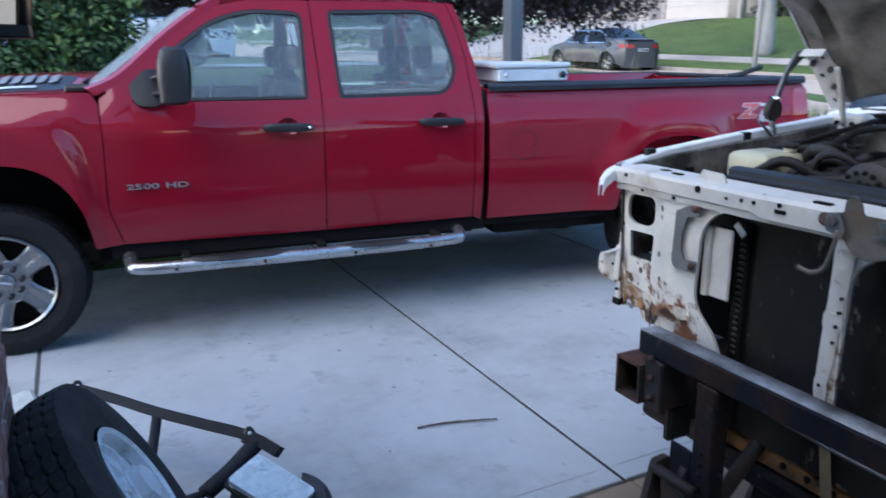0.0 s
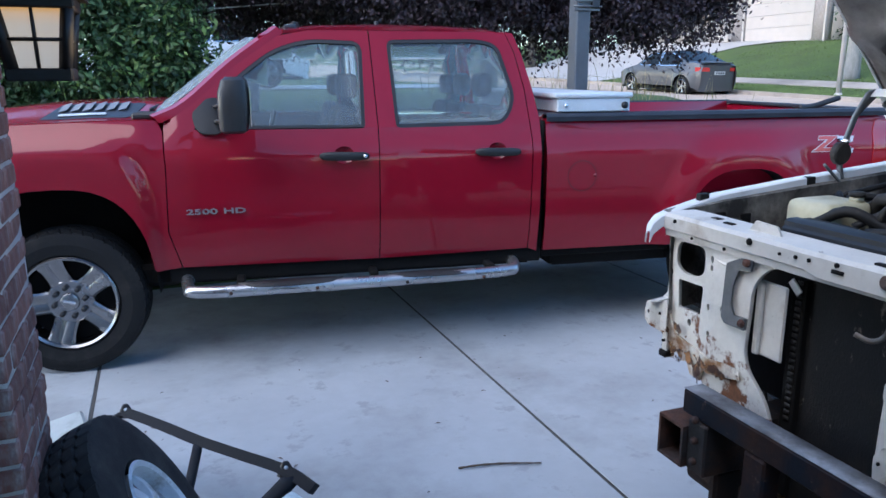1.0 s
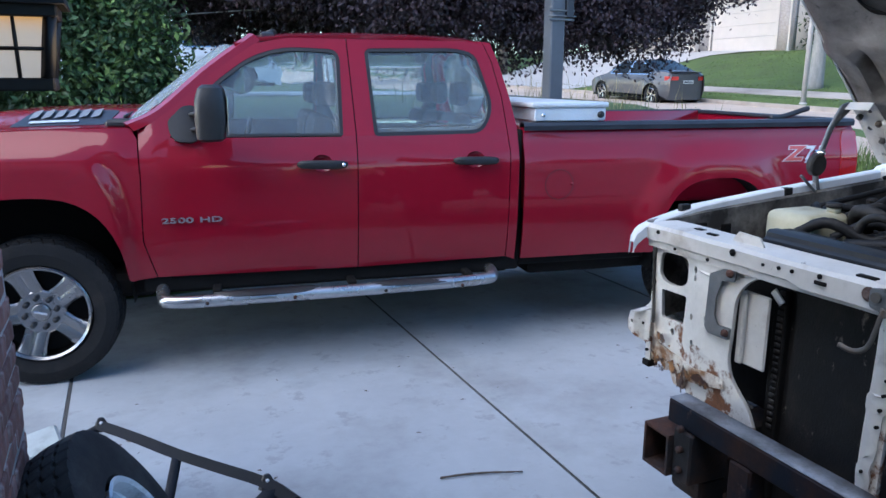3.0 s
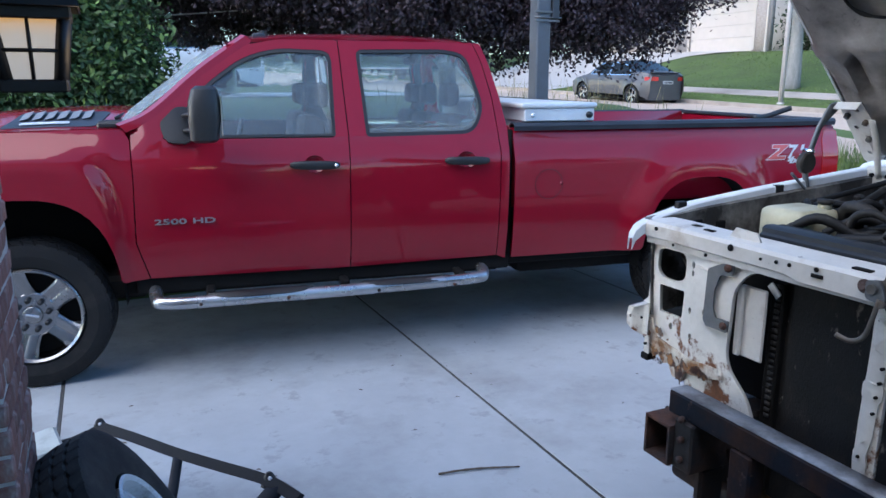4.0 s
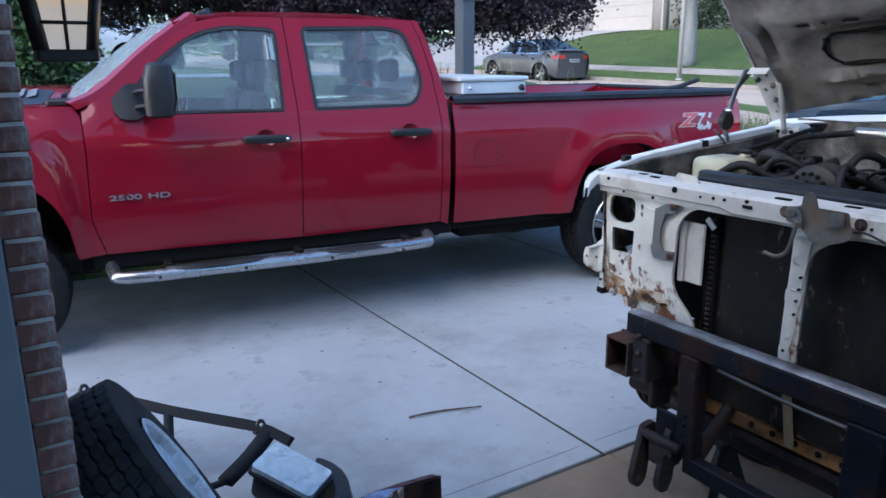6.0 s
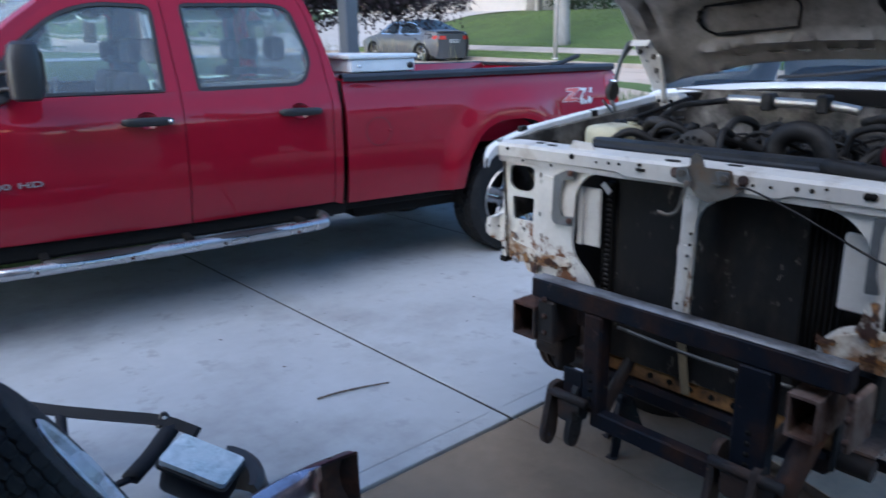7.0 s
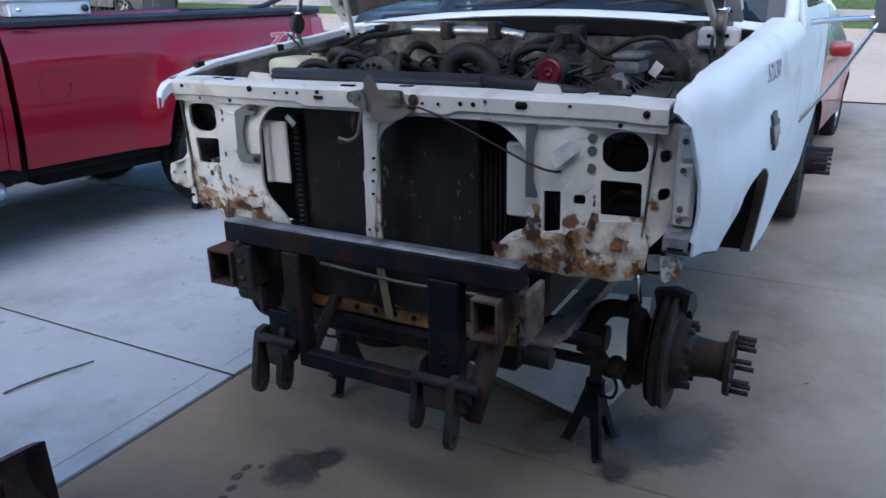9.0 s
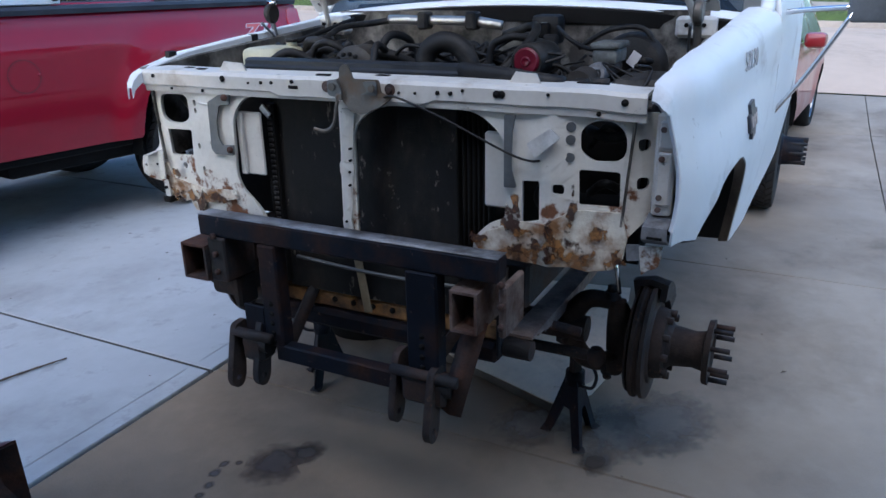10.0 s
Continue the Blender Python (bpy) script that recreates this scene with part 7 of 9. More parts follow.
hi = hpart("inner_panel", sheet([hood_outline(0.006)] + wins + slots, hood_in, 0.028, 0.004, (0, 0, -1)), M_HOODIN, "grimy pressed inner panel with openings", 60)
for w in wins:
    b3 = tube(B(), [Vector(hood_in(*p)) for p in w] + [Vector(hood_in(*w[0]))], 0.006, 6, n=5, radii=lambda t: 0.005 + 0.011 * max(0.0, noise.noise(Vector((t * 17, w[0][1] * 9, 0.3)))))
    part("opening_lip", b3, M_UNDER, hi, "dark sealer round the opening")
for sd in (-1, 1):
    bm = B()
    skin(bm, [[(s, sd * (0.84 - 0.025 * s), hood_top(s, 0.84) + 0.002), (s, sd * (0.825 - 0.025 * s), hood_top(s, 0.84) - 0.03)] for s in [1.12 * k / 10 for k in range(11)]])
    thicken(bm, 0.006)
    hpart("edge_flange", bm, M_WHITE, "white folded edge")
    hpart("hinge_pad", box(B(), 0.272, 0.277, sd * 0.775 - 0.045, sd * 0.775 + 0.045, -0.035, 0.0, 0.002), M_WHITE_OLD, "bare bent pad")
    plate = sheet([rounded([(-0.03, sd * 0.845), (0.268, sd * 0.822), (0.268, sd * 0.735), (0.19, sd * 0.728), (-0.02, sd * 0.775)], 0.01)] + [[(c + 0.009 * math.cos(t), sd * d + 0.009 * math.sin(t)) for t in [2 * math.pi * k / 10 for k in range(10)]] for c, d in ((0.02, 0.803), (0.15, 0.80), (0.235, 0.765))], lambda s, y: (s, y, -0.002), 0.0, 0.004, (0, 0, -1))
    hpart("hinge_plate", plate, M_WHITE_OLD, "drilled white hinge plate")
    for c, d in ((0.185, 0.748), (0.10, 0.77), (0.215, 0.805)):
        hpart("bolt", cyl(B(), (c, sd * d, -0.004), (c, sd * d, -0.018), 0.011, 6), M_LATCH)
    b3 = tube(B(), [(0.195, sd * 0.722, -0.008), (0.10, sd * 0.738, -0.02), (-0.06, sd * 0.775, -0.05)], 0.013, 6, flat=0.5)
    hpart("stay", b3, M_WHITE_OLD, "flat pale hood stay")
# hinges with coil springs
for sd in (-1, 1):
    yy = sd * 0.815
    b3 = sheet([rounded([(0.728, 1.46), (0.750, 1.468), (0.792, 1.572), (0.868, 1.632), (0.860, 1.656), (0.820, 1.645), (0.770, 1.570)], 0.012)], lambda x, z: (x, yy, z), 0, 0.008, (0, 1, 0))
    hg = fpart("hood_hinge", b3, M_LATCH if sd < 0 else M_STEEL, "spring-loaded hood hinge")
    b3 = tube(B(), [(0.735, yy, 1.44), (0.742, yy, 1.40), (0.765, yy, 1.33), (0.80, yy, 1.24)], 0.013, 6, flat=0.5)
    fpart("hinge_link", b3, M_LATCH if sd < 0 else M_STEEL, "", hg)
    b3 = tube(B(), [(0.66, yy - sd * 0.01, 1.415), (0.72, yy - sd * 0.02, 1.36), (0.80, yy - sd * 0.03, 1.29)], 0.005, 6)
    fpart("hinge_rod", b3, M_STEEL, "", hg)
    b3 = B()
    lathe(b3, [(-0.014, 0.0), (-0.014, 0.032), (-0.008, 0.038), (0.008, 0.038), (0.014, 0.032), (0.014, 0.0)], 22, Matrix.Translation((0.738, yy, 1.447)))
    fpart("coil", b3, M_LATCH if sd < 0 else M_CAST, "round coiled hinge spring", hg)
    b3 = cyl(B(), (0.745, yy - 0.02, 1.487), (0.745, yy + 0.02, 1.487), 0.008, 8)
    fpart("hinge_pin", b3, M_CHROME, "", hg)
    if sd > 0:
        hg.location.x -= 0.05
        hg.location.y += 0.012
    b3 = box(B(), 1.06, 1.14, sd * 0.76 - 0.07, sd * 0.76 + 0.07, 1.345, 1.420, 0.012)
    fpart("hinge_mount", b3, M_WHITE_OLD, "white hinge mount", hg)
    for dy in (-0.03, 0.0, 0.03):
        fpart("bolt", cyl(B(), (1.06, sd * 0.76 + dy, 1.39), (1.05, sd * 0.76 + dy, 1.39), 0.008, 6), M_UNDER, "", hg)

# engine bay
bm = B()
box(bm, 0.32, 0.50, 0.525, 0.69, 1.14, 1.345, 0.028, seg=3)
cyl(bm, (0.46, 0.56, 1.34), (0.46, 0.56, 1.358), 0.02, 14)
tk = fpart("washer_tank", bm, M_TANK, "yellowed plastic washer tank")
fpart("tank_cap", cyl(B(), (0.46, 0.56, 1.358), (0.46, 0.56, 1.370), 0.024, 14), M_HOSE, "", tk)
fpart("battery_tray", box(B(), 0.24, 0.31, 0.40, 0.58, 1.16, 1.305, 0.012), M_HOSE, "black box beside the tank")
bm = B()
box(bm, 0.42, 0.98, -0.20, 0.22, 0.85, 1.22, 0.04, seg=2)
box(bm, 0.45, 0.95, 0.10, 0.24, 1.15, 1.30, 0.03, seg=2)
box(bm, 0.45, 0.95, -0.26, -0.12, 1.12, 1.25, 0.03, seg=2)
fpart("engine_block", bm, M_CAST, "grimy engine with covers")
bm = B()
lathe(bm, [(-0.09, 0.03), (-0.085, 0.075), (-0.03, 0.085), (0.05, 0.085), (0.07, 0.06), (0.075, 0.0)], 26, Matrix.Translation((0.42, 0.235, 1.272)) @ Matrix.Rotation(radians(90), 4, "Z"))
al = fpart("alternator", bm, M_CAST, "grey finned alternator")
for r, w, cnt in ((0.060, 0.0075, 15), (0.034, 0.0060, 9)):
    for k in range(cnt):
        a = 2 * math.pi * k / cnt
        b3 = cyl(B(), (0.335, 0.235 + r * math.cos(a), 1.272 + r * math.sin(a)), (0.341, 0.235 + r * math.cos(a), 1.272 + r * math.sin(a)), w, 8)
        fpart("vent_hole", b3, M_UNDER, "", al)
hoses = [
    ([(0.42, -0.010, 1.22), (0.42, -0.014, 1.315), (0.42, -0.045, 1.358), (0.42, -0.098, 1.370), (0.425, -0.15, 1.343), (0.43, -0.185, 1.26)], 0.041, "smooth black intake hose"),
    ([(0.30, 0.62, 1.24), (0.35, 0.50, 1.33), (0.42, 0.40, 1.29), (0.46, 0.30, 1.36)], 0.016, "black heater hose"),
    ([(0.45, 0.597, 1.325), (0.44, 0.522, 1.30), (0.44, 0.448, 1.288), (0.43, 0.347, 1.322), (0.42, 0.30, 1.32)], 0.010, "black hose beside the alternator"),
    ([(0.40, 0.440, 1.27), (0.40, 0.418, 1.340), (0.40, 0.370, 1.362), (0.41, 0.325, 1.350), (0.44, 0.28, 1.31)], 0.012, "looped black hose"),
    ([(0.62, -0.150, 1.26), (0.62, -0.166, 1.340), (0.62, -0.205, 1.366), (0.63, -0.250, 1.374), (0.70, -0.32, 1.35)], 0.013, "curved black hose"),
    ([(0.92, -0.38, 1.315), (0.92, -0.452, 1.362), (0.92, -0.512, 1.385), (0.92, -0.591, 1.390), (0.92, -0.634, 1.364), (0.92, -0.655, 1.305), (0.92, -0.66, 1.20)], 0.009, "black loom over the brake booster"),
    ([(0.98, -0.28, 1.385), (0.90, -0.333, 1.362), (0.88, -0.377, 1.338), (0.86, -0.425, 1.322), (0.84, -0.50, 1.31)], 0.008, "black hose to the brake booster"),
    ([(0.55, 0.55, 1.26), (0.48, 0.50, 1.35), (0.46, 0.42, 1.355), (0.50, 0.36, 1.31), (0.60, 0.30, 1.34)], 0.02, "looped black hose"),
    ([(0.50, 0.46, 1.22), (0.45, 0.44, 1.32), (0.46, 0.38, 1.33), (0.52, 0.34, 1.25)], 0.018, "looped black hose"),
    ([(0.34, 0.42, 1.28), (0.38, 0.30, 1.30), (0.42, 0.16, 1.33), (0.5, 0.05, 1.28)], 0.018, "black hose over the engine"),
    ([(0.70, 0.60, 1.34), (0.85, 0.60, 1.385), (0.98, 0.54, 1.395), (1.03, 0.475, 1.405)], 0.013, "black hose to the firewall"),
    ([(0.30, 0.12, 1.27), (0.36, 0.135, 1.36), (0.44, 0.14, 1.33)], 0.012, "black pipe"),
    ([(0.52, -0.22, 1.25), (0.62, -0.30, 1.36), (0.78, -0.26, 1.40), (0.9, -0.1, 1.36)], 0.016, "black vacuum hose"),
    ([(0.3, -0.46, 1.18), (0.34, -0.40, 1.28), (0.40, -0.36, 1.27), (0.42, -0.38, 1.15)], 0.007, "thin looped line"),
    ([(0.6, 0.74, 1.32), (0.8, 0.70, 1.36), (1.0, 0.64, 1.41)], 0.010, "black cable along the wing"),
    ([(0.45, 0.2, 1.3), (0.52, 0.18, 1.38), (0.62, 0.16, 1.36), (0.72, 0.2, 1.3)], 0.014, "black hose"),
]
random.seed(17)
for k in range(34):
    x, y, a = random.uniform(0.40, 0.92), random.uniform(-0.62, 0.66), random.uniform(0, 6.28)
    z, q = random.uniform(1.20, 1.30), random.uniform(0.06, 0.15)
    pts = [(x + q * math.cos(a + t * 1.1) * (1 - 0.1 * t), y + q * math.sin(a + t * 1.1), z + random.uniform(-0.02, 0.05) + 0.03 * math.sin(t)) for t in range(5)]
    hoses.append((pts, random.choice((0.005, 0.006, 0.008, 0.011)), "black hose in the engine bay"))
for pts, r, lab in hoses:
    if r > 0.04:
        fpart("hose", tube(B(), pts, 0.033, 16, n=12), M_HOSE, lab)
    else:
        fpart("hose", tube(B(), pts, r, 8), M_HOSE, lab)
# foil-wrapped duct on the firewall
for y0, y1, z0, z1 in ((0.480, 0.330, 1.409, 1.405), (0.284, 0.115, 1.406, 1.402), (0.065, -0.035, 1.402, 1.386)):
    b3 = tube(B(), [(1.03, y0, z0), (1.025, (y0 + y1) / 2, (z0 + z1) / 2 + 0.001), (1.03, y1, z1)], 0.0185, 12)
    fpart("foil_duct", b3, M_FOIL, "foil-wrapped duct along the firewall")
for y in (0.307, 0.090):
    fpart("duct_clamp", box(B(), 0.99, 1.06, y - 0.022, y + 0.022, 1.37, 1.44, 0.008), M_HOSE, "black duct clamp")
# air filter with a red end
b3 = B()
lathe(b3, [(0.10, 0.0), (0.10, 0.05), (-0.08, 0.054), (-0.09, 0.049), (-0.09, 0.0)], 28, Matrix.Translation((0.51, -0.366, 1.316)) @ Matrix.Rotation(radians(-90), 4, "Z"))
af = fpart("air_filter", b3, M_HOSE, "black canister with a red end")
b3 = B()
lathe(b3, [(-0.100, 0.0), (-0.103, 0.012), (-0.098, 0.016), (-0.099, 0.036), (-0.094, 0.041), (-0.088, 0.042)], 28, Matrix.Translation((0.51, -0.366, 1.316)) @ Matrix.Rotation(radians(-90), 4, "Z"))
fpart("red_end", b3, M_REDCAP, "dark red plastic cap", af)
# brake booster and master cylinder
b3 = B()
lathe(b3, [(-0.062, 0.0), (-0.060, 0.055), (-0.045, 0.108), (-0.03, 0.118), (0.0, 0.124), (0.012, 0.124), (0.06, 0.115), (0.10, 0.07)], 36, Matrix.Translation((0.94, -0.575, 1.25)) @ Matrix.Rotation(radians(-90), 4, "Z"))
bb = fpart("brake_booster", b3, M_HOSE, "round black brake booster")
fpart("booster_label", box(B(), 0.866, 0.869, -0.612, -0.576, 1.262, 1.312, 0.001, Matrix.Translation((0.867, -0.594, 1.287)) @ Matrix.Rotation(0.55, 4, "X") @ Matrix.Rotation(-0.25, 4, "Z") @ Matrix.Translation((-0.867, 0.594, -1.287))), M_CLEAR, "small white label", bb)
b3 = B()
box(b3, 0.68, 0.82, -0.582, -0.496, 1.286, 1.336, 0.014, seg=2)
M_RESERVOIR = material("greenish_grey_plastic", (0.15, 0.162, 0.158), rough=0.5, vary=0.25, scale=12, bump=0.2, stain=(0.04, 0.04, 0.038), stain_scale=14, stain_at=0.55)
mc = fpart("master_cylinder", b3, M_RESERVOIR, "grey-green master cylinder reservoir")
fpart("reservoir_lid", box(B(), 0.672, 0.826, -0.588, -0.490, 1.334, 1.354, 0.008, seg=2), M_RESERVOIR, "", mc)
fpart("cylinder", lathe(B(), [(-0.02, 0.0), (-0.02, 0.018), (-0.006, 0.022), (-0.004, 0.032), (0.05, 0.034), (0.055, 0.026), (0.26, 0.026)], 18, Matrix.Translation((0.62, -0.528, 1.262)) @ Matrix.Rotation(radians(-90), 4, "Z")), M_WORN, "silver-grey casting", mc)
fpart("pipe_union", cyl(B(), (0.66, -0.49, 1.255), (0.66, -0.47, 1.25), 0.012, 6), M_WORN, "", mc)
b3 = B()
lathe(b3, [(-0.05, 0.0), (-0.05, 0.045), (0.04, 0.05), (0.06, 0.03), (0.06, 0.0)], 16, Matrix.Translation((0.50, -0.52, 1.245)) @ Matrix.Rotation(radians(-90), 4, "Z"))
fpart("steering_pump", b3, M_CAST, "grey power steering pump")
fpart("battery", box(B(), 0.42, 0.70, -0.78, -0.62, 1.05, 1.27, 0.02), M_HOSE, "black box by the wing")
rb_ = fpart("relay_box", box(B(), 1.0, 1.09, -0.277, -0.162, 1.318, 1.428, 0.02, seg=2), M_HOSE, "black relay box on the firewall")
fpart("relay_plug", box(B(), 0.975, 1.0, -0.245, -0.19, 1.345, 1.40, 0.006), M_UNDER, "", rb_)
fpart("relay_cap", box(B(), 0.985, 1.0, -0.235, -0.205, 1.385, 1.402, 0.004), M_STEEL, "small grey clip", rb_)
fpart("filler_cap", cyl(B(), (0.20, -0.66, 1.25), (0.20, -0.66, 1.30), 0.024, 12), M_CAST, "grey filler cap")
b3 = tube(B(), [(0.07, -0.60, 1.30), (0.10, -0.30, 1.325), (0.20, -0.42, 1.30)], 0.02, 8)
fpart("tank_neck", b3, M_HOSE, "black hose at the radiator tank")
random.seed(5)
for k in range(90):
    x, y = random.uniform(0.30, 1.0), random.uniform(-0.74, 0.74)
    z = random.uniform(1.17, 1.28) + 0.06 * (x - 0.3)
    if random.random() < 0.5:
        b3 = box(B(), x, x + random.uniform(0.02, 0.08), y, y + random.uniform(0.02, 0.08), z - 0.12, z + random.uniform(0.0, 0.05), 0.008)
        fpart("engine_part", b3, random.choice((M_CAST, M_HOSE, M_UNDER, M_HOSE, M_GRIMEWHITE)), "small grimy engine fitting")
    else:
        q = [(x + random.uniform(-0.08, 0.08), y + random.uniform(-0.08, 0.08), z + random.uniform(-0.05, 0.05)) for _ in range(5)]
        b3 = tube(B(), q, random.uniform(0.003, 0.007), 6)
        fpart("wire_loom", b3, M_HOSE, "thin black wiring")
fpart("engine_bay_floor", box(B(), 0.25, 1.1, -0.78, 0.78, 0.80, 0.86), M_UNDER, "dark bottom of the engine bay")

# rear axle, one wheel each side with its outer twin taken off
b3 = cyl(B(), (3.78, -0.7, 0.42), (3.78, 0.7, 0.42), 0.06, 12)
fpart("rear_axle", b3, M_IRON)
for sd in (-1, 1):
    o = fpart("rear_wheel", tyre_mesh(0.41, 0.22, 0.22, 40), M_DUSTY_RUBBER, "black rear tyre", flat=True)
    o.matrix_basis = Matrix.Translation((3.78, sd * 0.90, 0.41))
    b3 = B()
    lathe(b3, [(0.02 * sd, 0.215), (0.05 * sd, 0.2), (0.09 * sd, 0.12), (0.12 * sd, 0.10)], 30)
    part("rim", b3, M_RUST, o, "rusty steel rim")
    b3 = B()
    lathe(b3, [(0.10 * sd, 0.12), (0.12 * sd, 0.10), (0.24 * sd, 0.085), (0.25 * sd, 0.05)], 24)
    h = part("hub", b3, M_BLUEBLACK, o, "black hub with studs")
    for k in range(8):
        a = 2 * math.pi * k / 8
        b3 = cyl(B(), (0.085 * math.cos(a), sd * 0.11, 0.085 * math.sin(a)), (0.085 * math.cos(a), sd * 0.27, 0.085 * math.sin(a)), 0.011, 8)
        part("stud", b3, M_IRON, h)


# jack stands and cardboard
def jack_stand(x, y, top, turn):
    m = FORD @ Matrix.Translation((x, y, 0)) @ Matrix.Rotation(turn, 4, "Z")
    th = thing("jack_stand", "black steel jack stand under the truck's axle", "jack stand", m, "jack stands")
    for k in range(3):
        m3 = Matrix.Rotation(2 * math.pi * k / 3, 4, "Z")
        b = sheet([[(-0.098, 0.0), (-0.060, 0.0), (-0.016, 0.125), (0.016, 0.125), (0.060, 0.0), (0.098, 0.0), (0.030, 0.235), (-0.030, 0.235)]], lambda a, z: m3 @ Vector((0.056 - 0.165 * z, a, z)), 0.0, 0.004)
        part("leg", b, M_BLUEBLACK, th)
        b = B()
        box(b, -0.02, 0.012, -0.022, 0.022, 0, 0.006, 0.002, Matrix.Rotation(2 * math.pi * k / 3 + math.pi / 3, 4, "Z") @ Matrix.Translation((0.105, 0, 0)))
        part("foot", b, M_IRON, th)
    b = B()
    box(b, -0.020, 0.020, -0.014, 0.014, 0.12, top - 0.02, 0.004)
    part("post", b, M_IRON, th, "ratchet post")
    b = B()
    cyl(b, (0, 0, 0.215), (0, 0, 0.262), 0.034, 14)
    part("collar", b, M_BLUEBLACK, th)
    b = sheet([[(-0.055, top - 0.03), (0.055, top - 0.03), (0.055, top + 0.02), (0.035, top), (-0.035, top), (-0.055, top + 0.02)]], lambda a, z: (a, -0.015, z), 0, -0.03, (0, -1, 0))
    part("saddle", b, M_IRON, th)
    b = tube(B(), [(0.0, 0.02, 0.30), (-0.01, 0.06, 0.31), (-0.015, 0.088, 0.275), (-0.01, 0.075, 0.225), (0, 0.03, 0.215)], 0.006, 6)
    part("handle", b, M_IRON, th)
    return th


jack_stand(0.46, -0.555, 0.405, 2.6)
jack_stand(0.42, 0.50, 0.405, 0.2)
card = thing("cardboard", "flattened brown cardboard box on the concrete under a truck", "cardboard", FORD)
outline_c = [(0.70, 0.03), (0.535, -0.46), (0.66, -0.565), (0.93, -0.600), (1.75, -0.46), (1.62, 0.30), (0.82, 0.22)]
bm = sheet([outline_c], lambda x, y: (x, y, 0.060 + 0.004 * noise.noise(Vector((x * 4, y * 4, 0)))), 0.08, 0.005, (0, 0, 1))
part("sheet", bm, M_CARD, card)
bm = sheet([[(0.64, -0.42), (0.70, -0.55), (0.97, -0.57), (0.90, -0.48)]], lambda x, y: (x, y, 0.068 + 0.35 * max(0, -0.50 - y)), 0.05, 0.004, (0, 0, 1))
part("flap", bm, M_CARD, card, "folded flap")
# dark block props the sheet and stands in for the shadow beneath it
bm = sheet([[(x + (0.03 if x < 0.8 else -0.04), y * 0.93) for x, y in outline_c]], lambda x, y: (x, y, 0.054), 0, 0.053, (0, 0, 1))
part("lower_layer", bm, M_LIP, card, "dark filler drawing the shadow gap under the sheet")
pan = thing("drain_pan", "shallow black oil drain pan on the concrete", "drain pan", FORD)
b3 = B()
lathe(b3, [(0.0, 0.0), (0.0, 0.20), (0.07, 0.235), (0.075, 0.24), (0.07, 0.228), (0.006, 0.195), (0.006, 0.0)], 28, Matrix.Translation((0.95, 0.62, 0.002)) @ Matrix.Rotation(radians(90), 4, "X"))
part("pan", b3, M_UNDER, pan)

# ---- things by the garage door ----
# wall lantern beside the door, lit
LW = SITE @ Matrix.Translation((WF, 0.092, 0))
lan = thing("wall_lantern", "lit black iron wall lantern with seeded glass panes", "wall lamp", LW)
LX = 0.121                                # its distance out from the brick
zb, ztop, wb, wt = 1.714, 1.868, 0.055, 0.076
for sx, sy in ((1, 1), (1, -1), (-1, 1), (-1, -1)):
    bm = tube(B(), [(LX + sx * wb, sy * wb, zb), (LX + sx * wt, sy * wt, ztop)], 0.015, 4, smooth=False)
    part("corner_post", bm, M_LANTERN, lan)
for z, w, h in ((zb - 0.018, wb + 0.016, 0.030), (ztop - 0.008, wt + 0.016, 0.03)):
    bm = B()
    box(bm, LX - w, LX + w, -w, w, z, z + h, 0.004)
    part("band", bm, M_LANTERN, lan, "black square band")
bm = B()
rows = []
for z, w in ((ztop + 0.02, wt + 0.035), (ztop + 0.045, wt + 0.03), (ztop + 0.13, 0.03), (ztop + 0.15, 0.02)):
    rows.append([(LX + a * w, b * w, z) for a, b in ((1, 1), (1, -1), (-1, -1), (-1, 1), (1, 1))])
skin(bm, rows)
thicken(bm, 0.004)
part("hood", bm, M_LANTERN, lan, "black pyramid top")
M_PANE = bpy.data.materials.new("frosted_pane")
M_PANE.use_nodes = True
pn = M_PANE.node_tree.nodes
pp = pn["Principled BSDF"]
tcn, gr_, rp = pn.new("ShaderNodeTexCoord"), pn.new("ShaderNodeSeparateXYZ"), pn.new("ShaderNodeValToRGB")
M_PANE.node_tree.links.new(tcn.outputs["Generated"], gr_.inputs[0])
M_PANE.node_tree.links.new(gr_.outputs["Z"], rp.inputs[0])
rp.color_ramp.elements[0].position, rp.color_ramp.elements[0].color = 0.0, (0.62, 0.50, 0.38, 1)
rp.color_ramp.elements[1].position, rp.color_ramp.elements[1].color = 1.0, (1.0, 0.48, 0.08, 1)
e2 = rp.color_ramp.elements.new(0.72)
e2.color = (0.72, 0.54, 0.36, 1)
M_PANE.node_tree.links.new(rp.outputs[0], pp.inputs["Emission Color"])
pp.inputs["Emission Strength"].default_value = 0.17
pp.inputs["Base Color"].default_value = (0.6, 0.56, 0.5, 1)
pp.inputs["Roughness"].default_value = 0.25
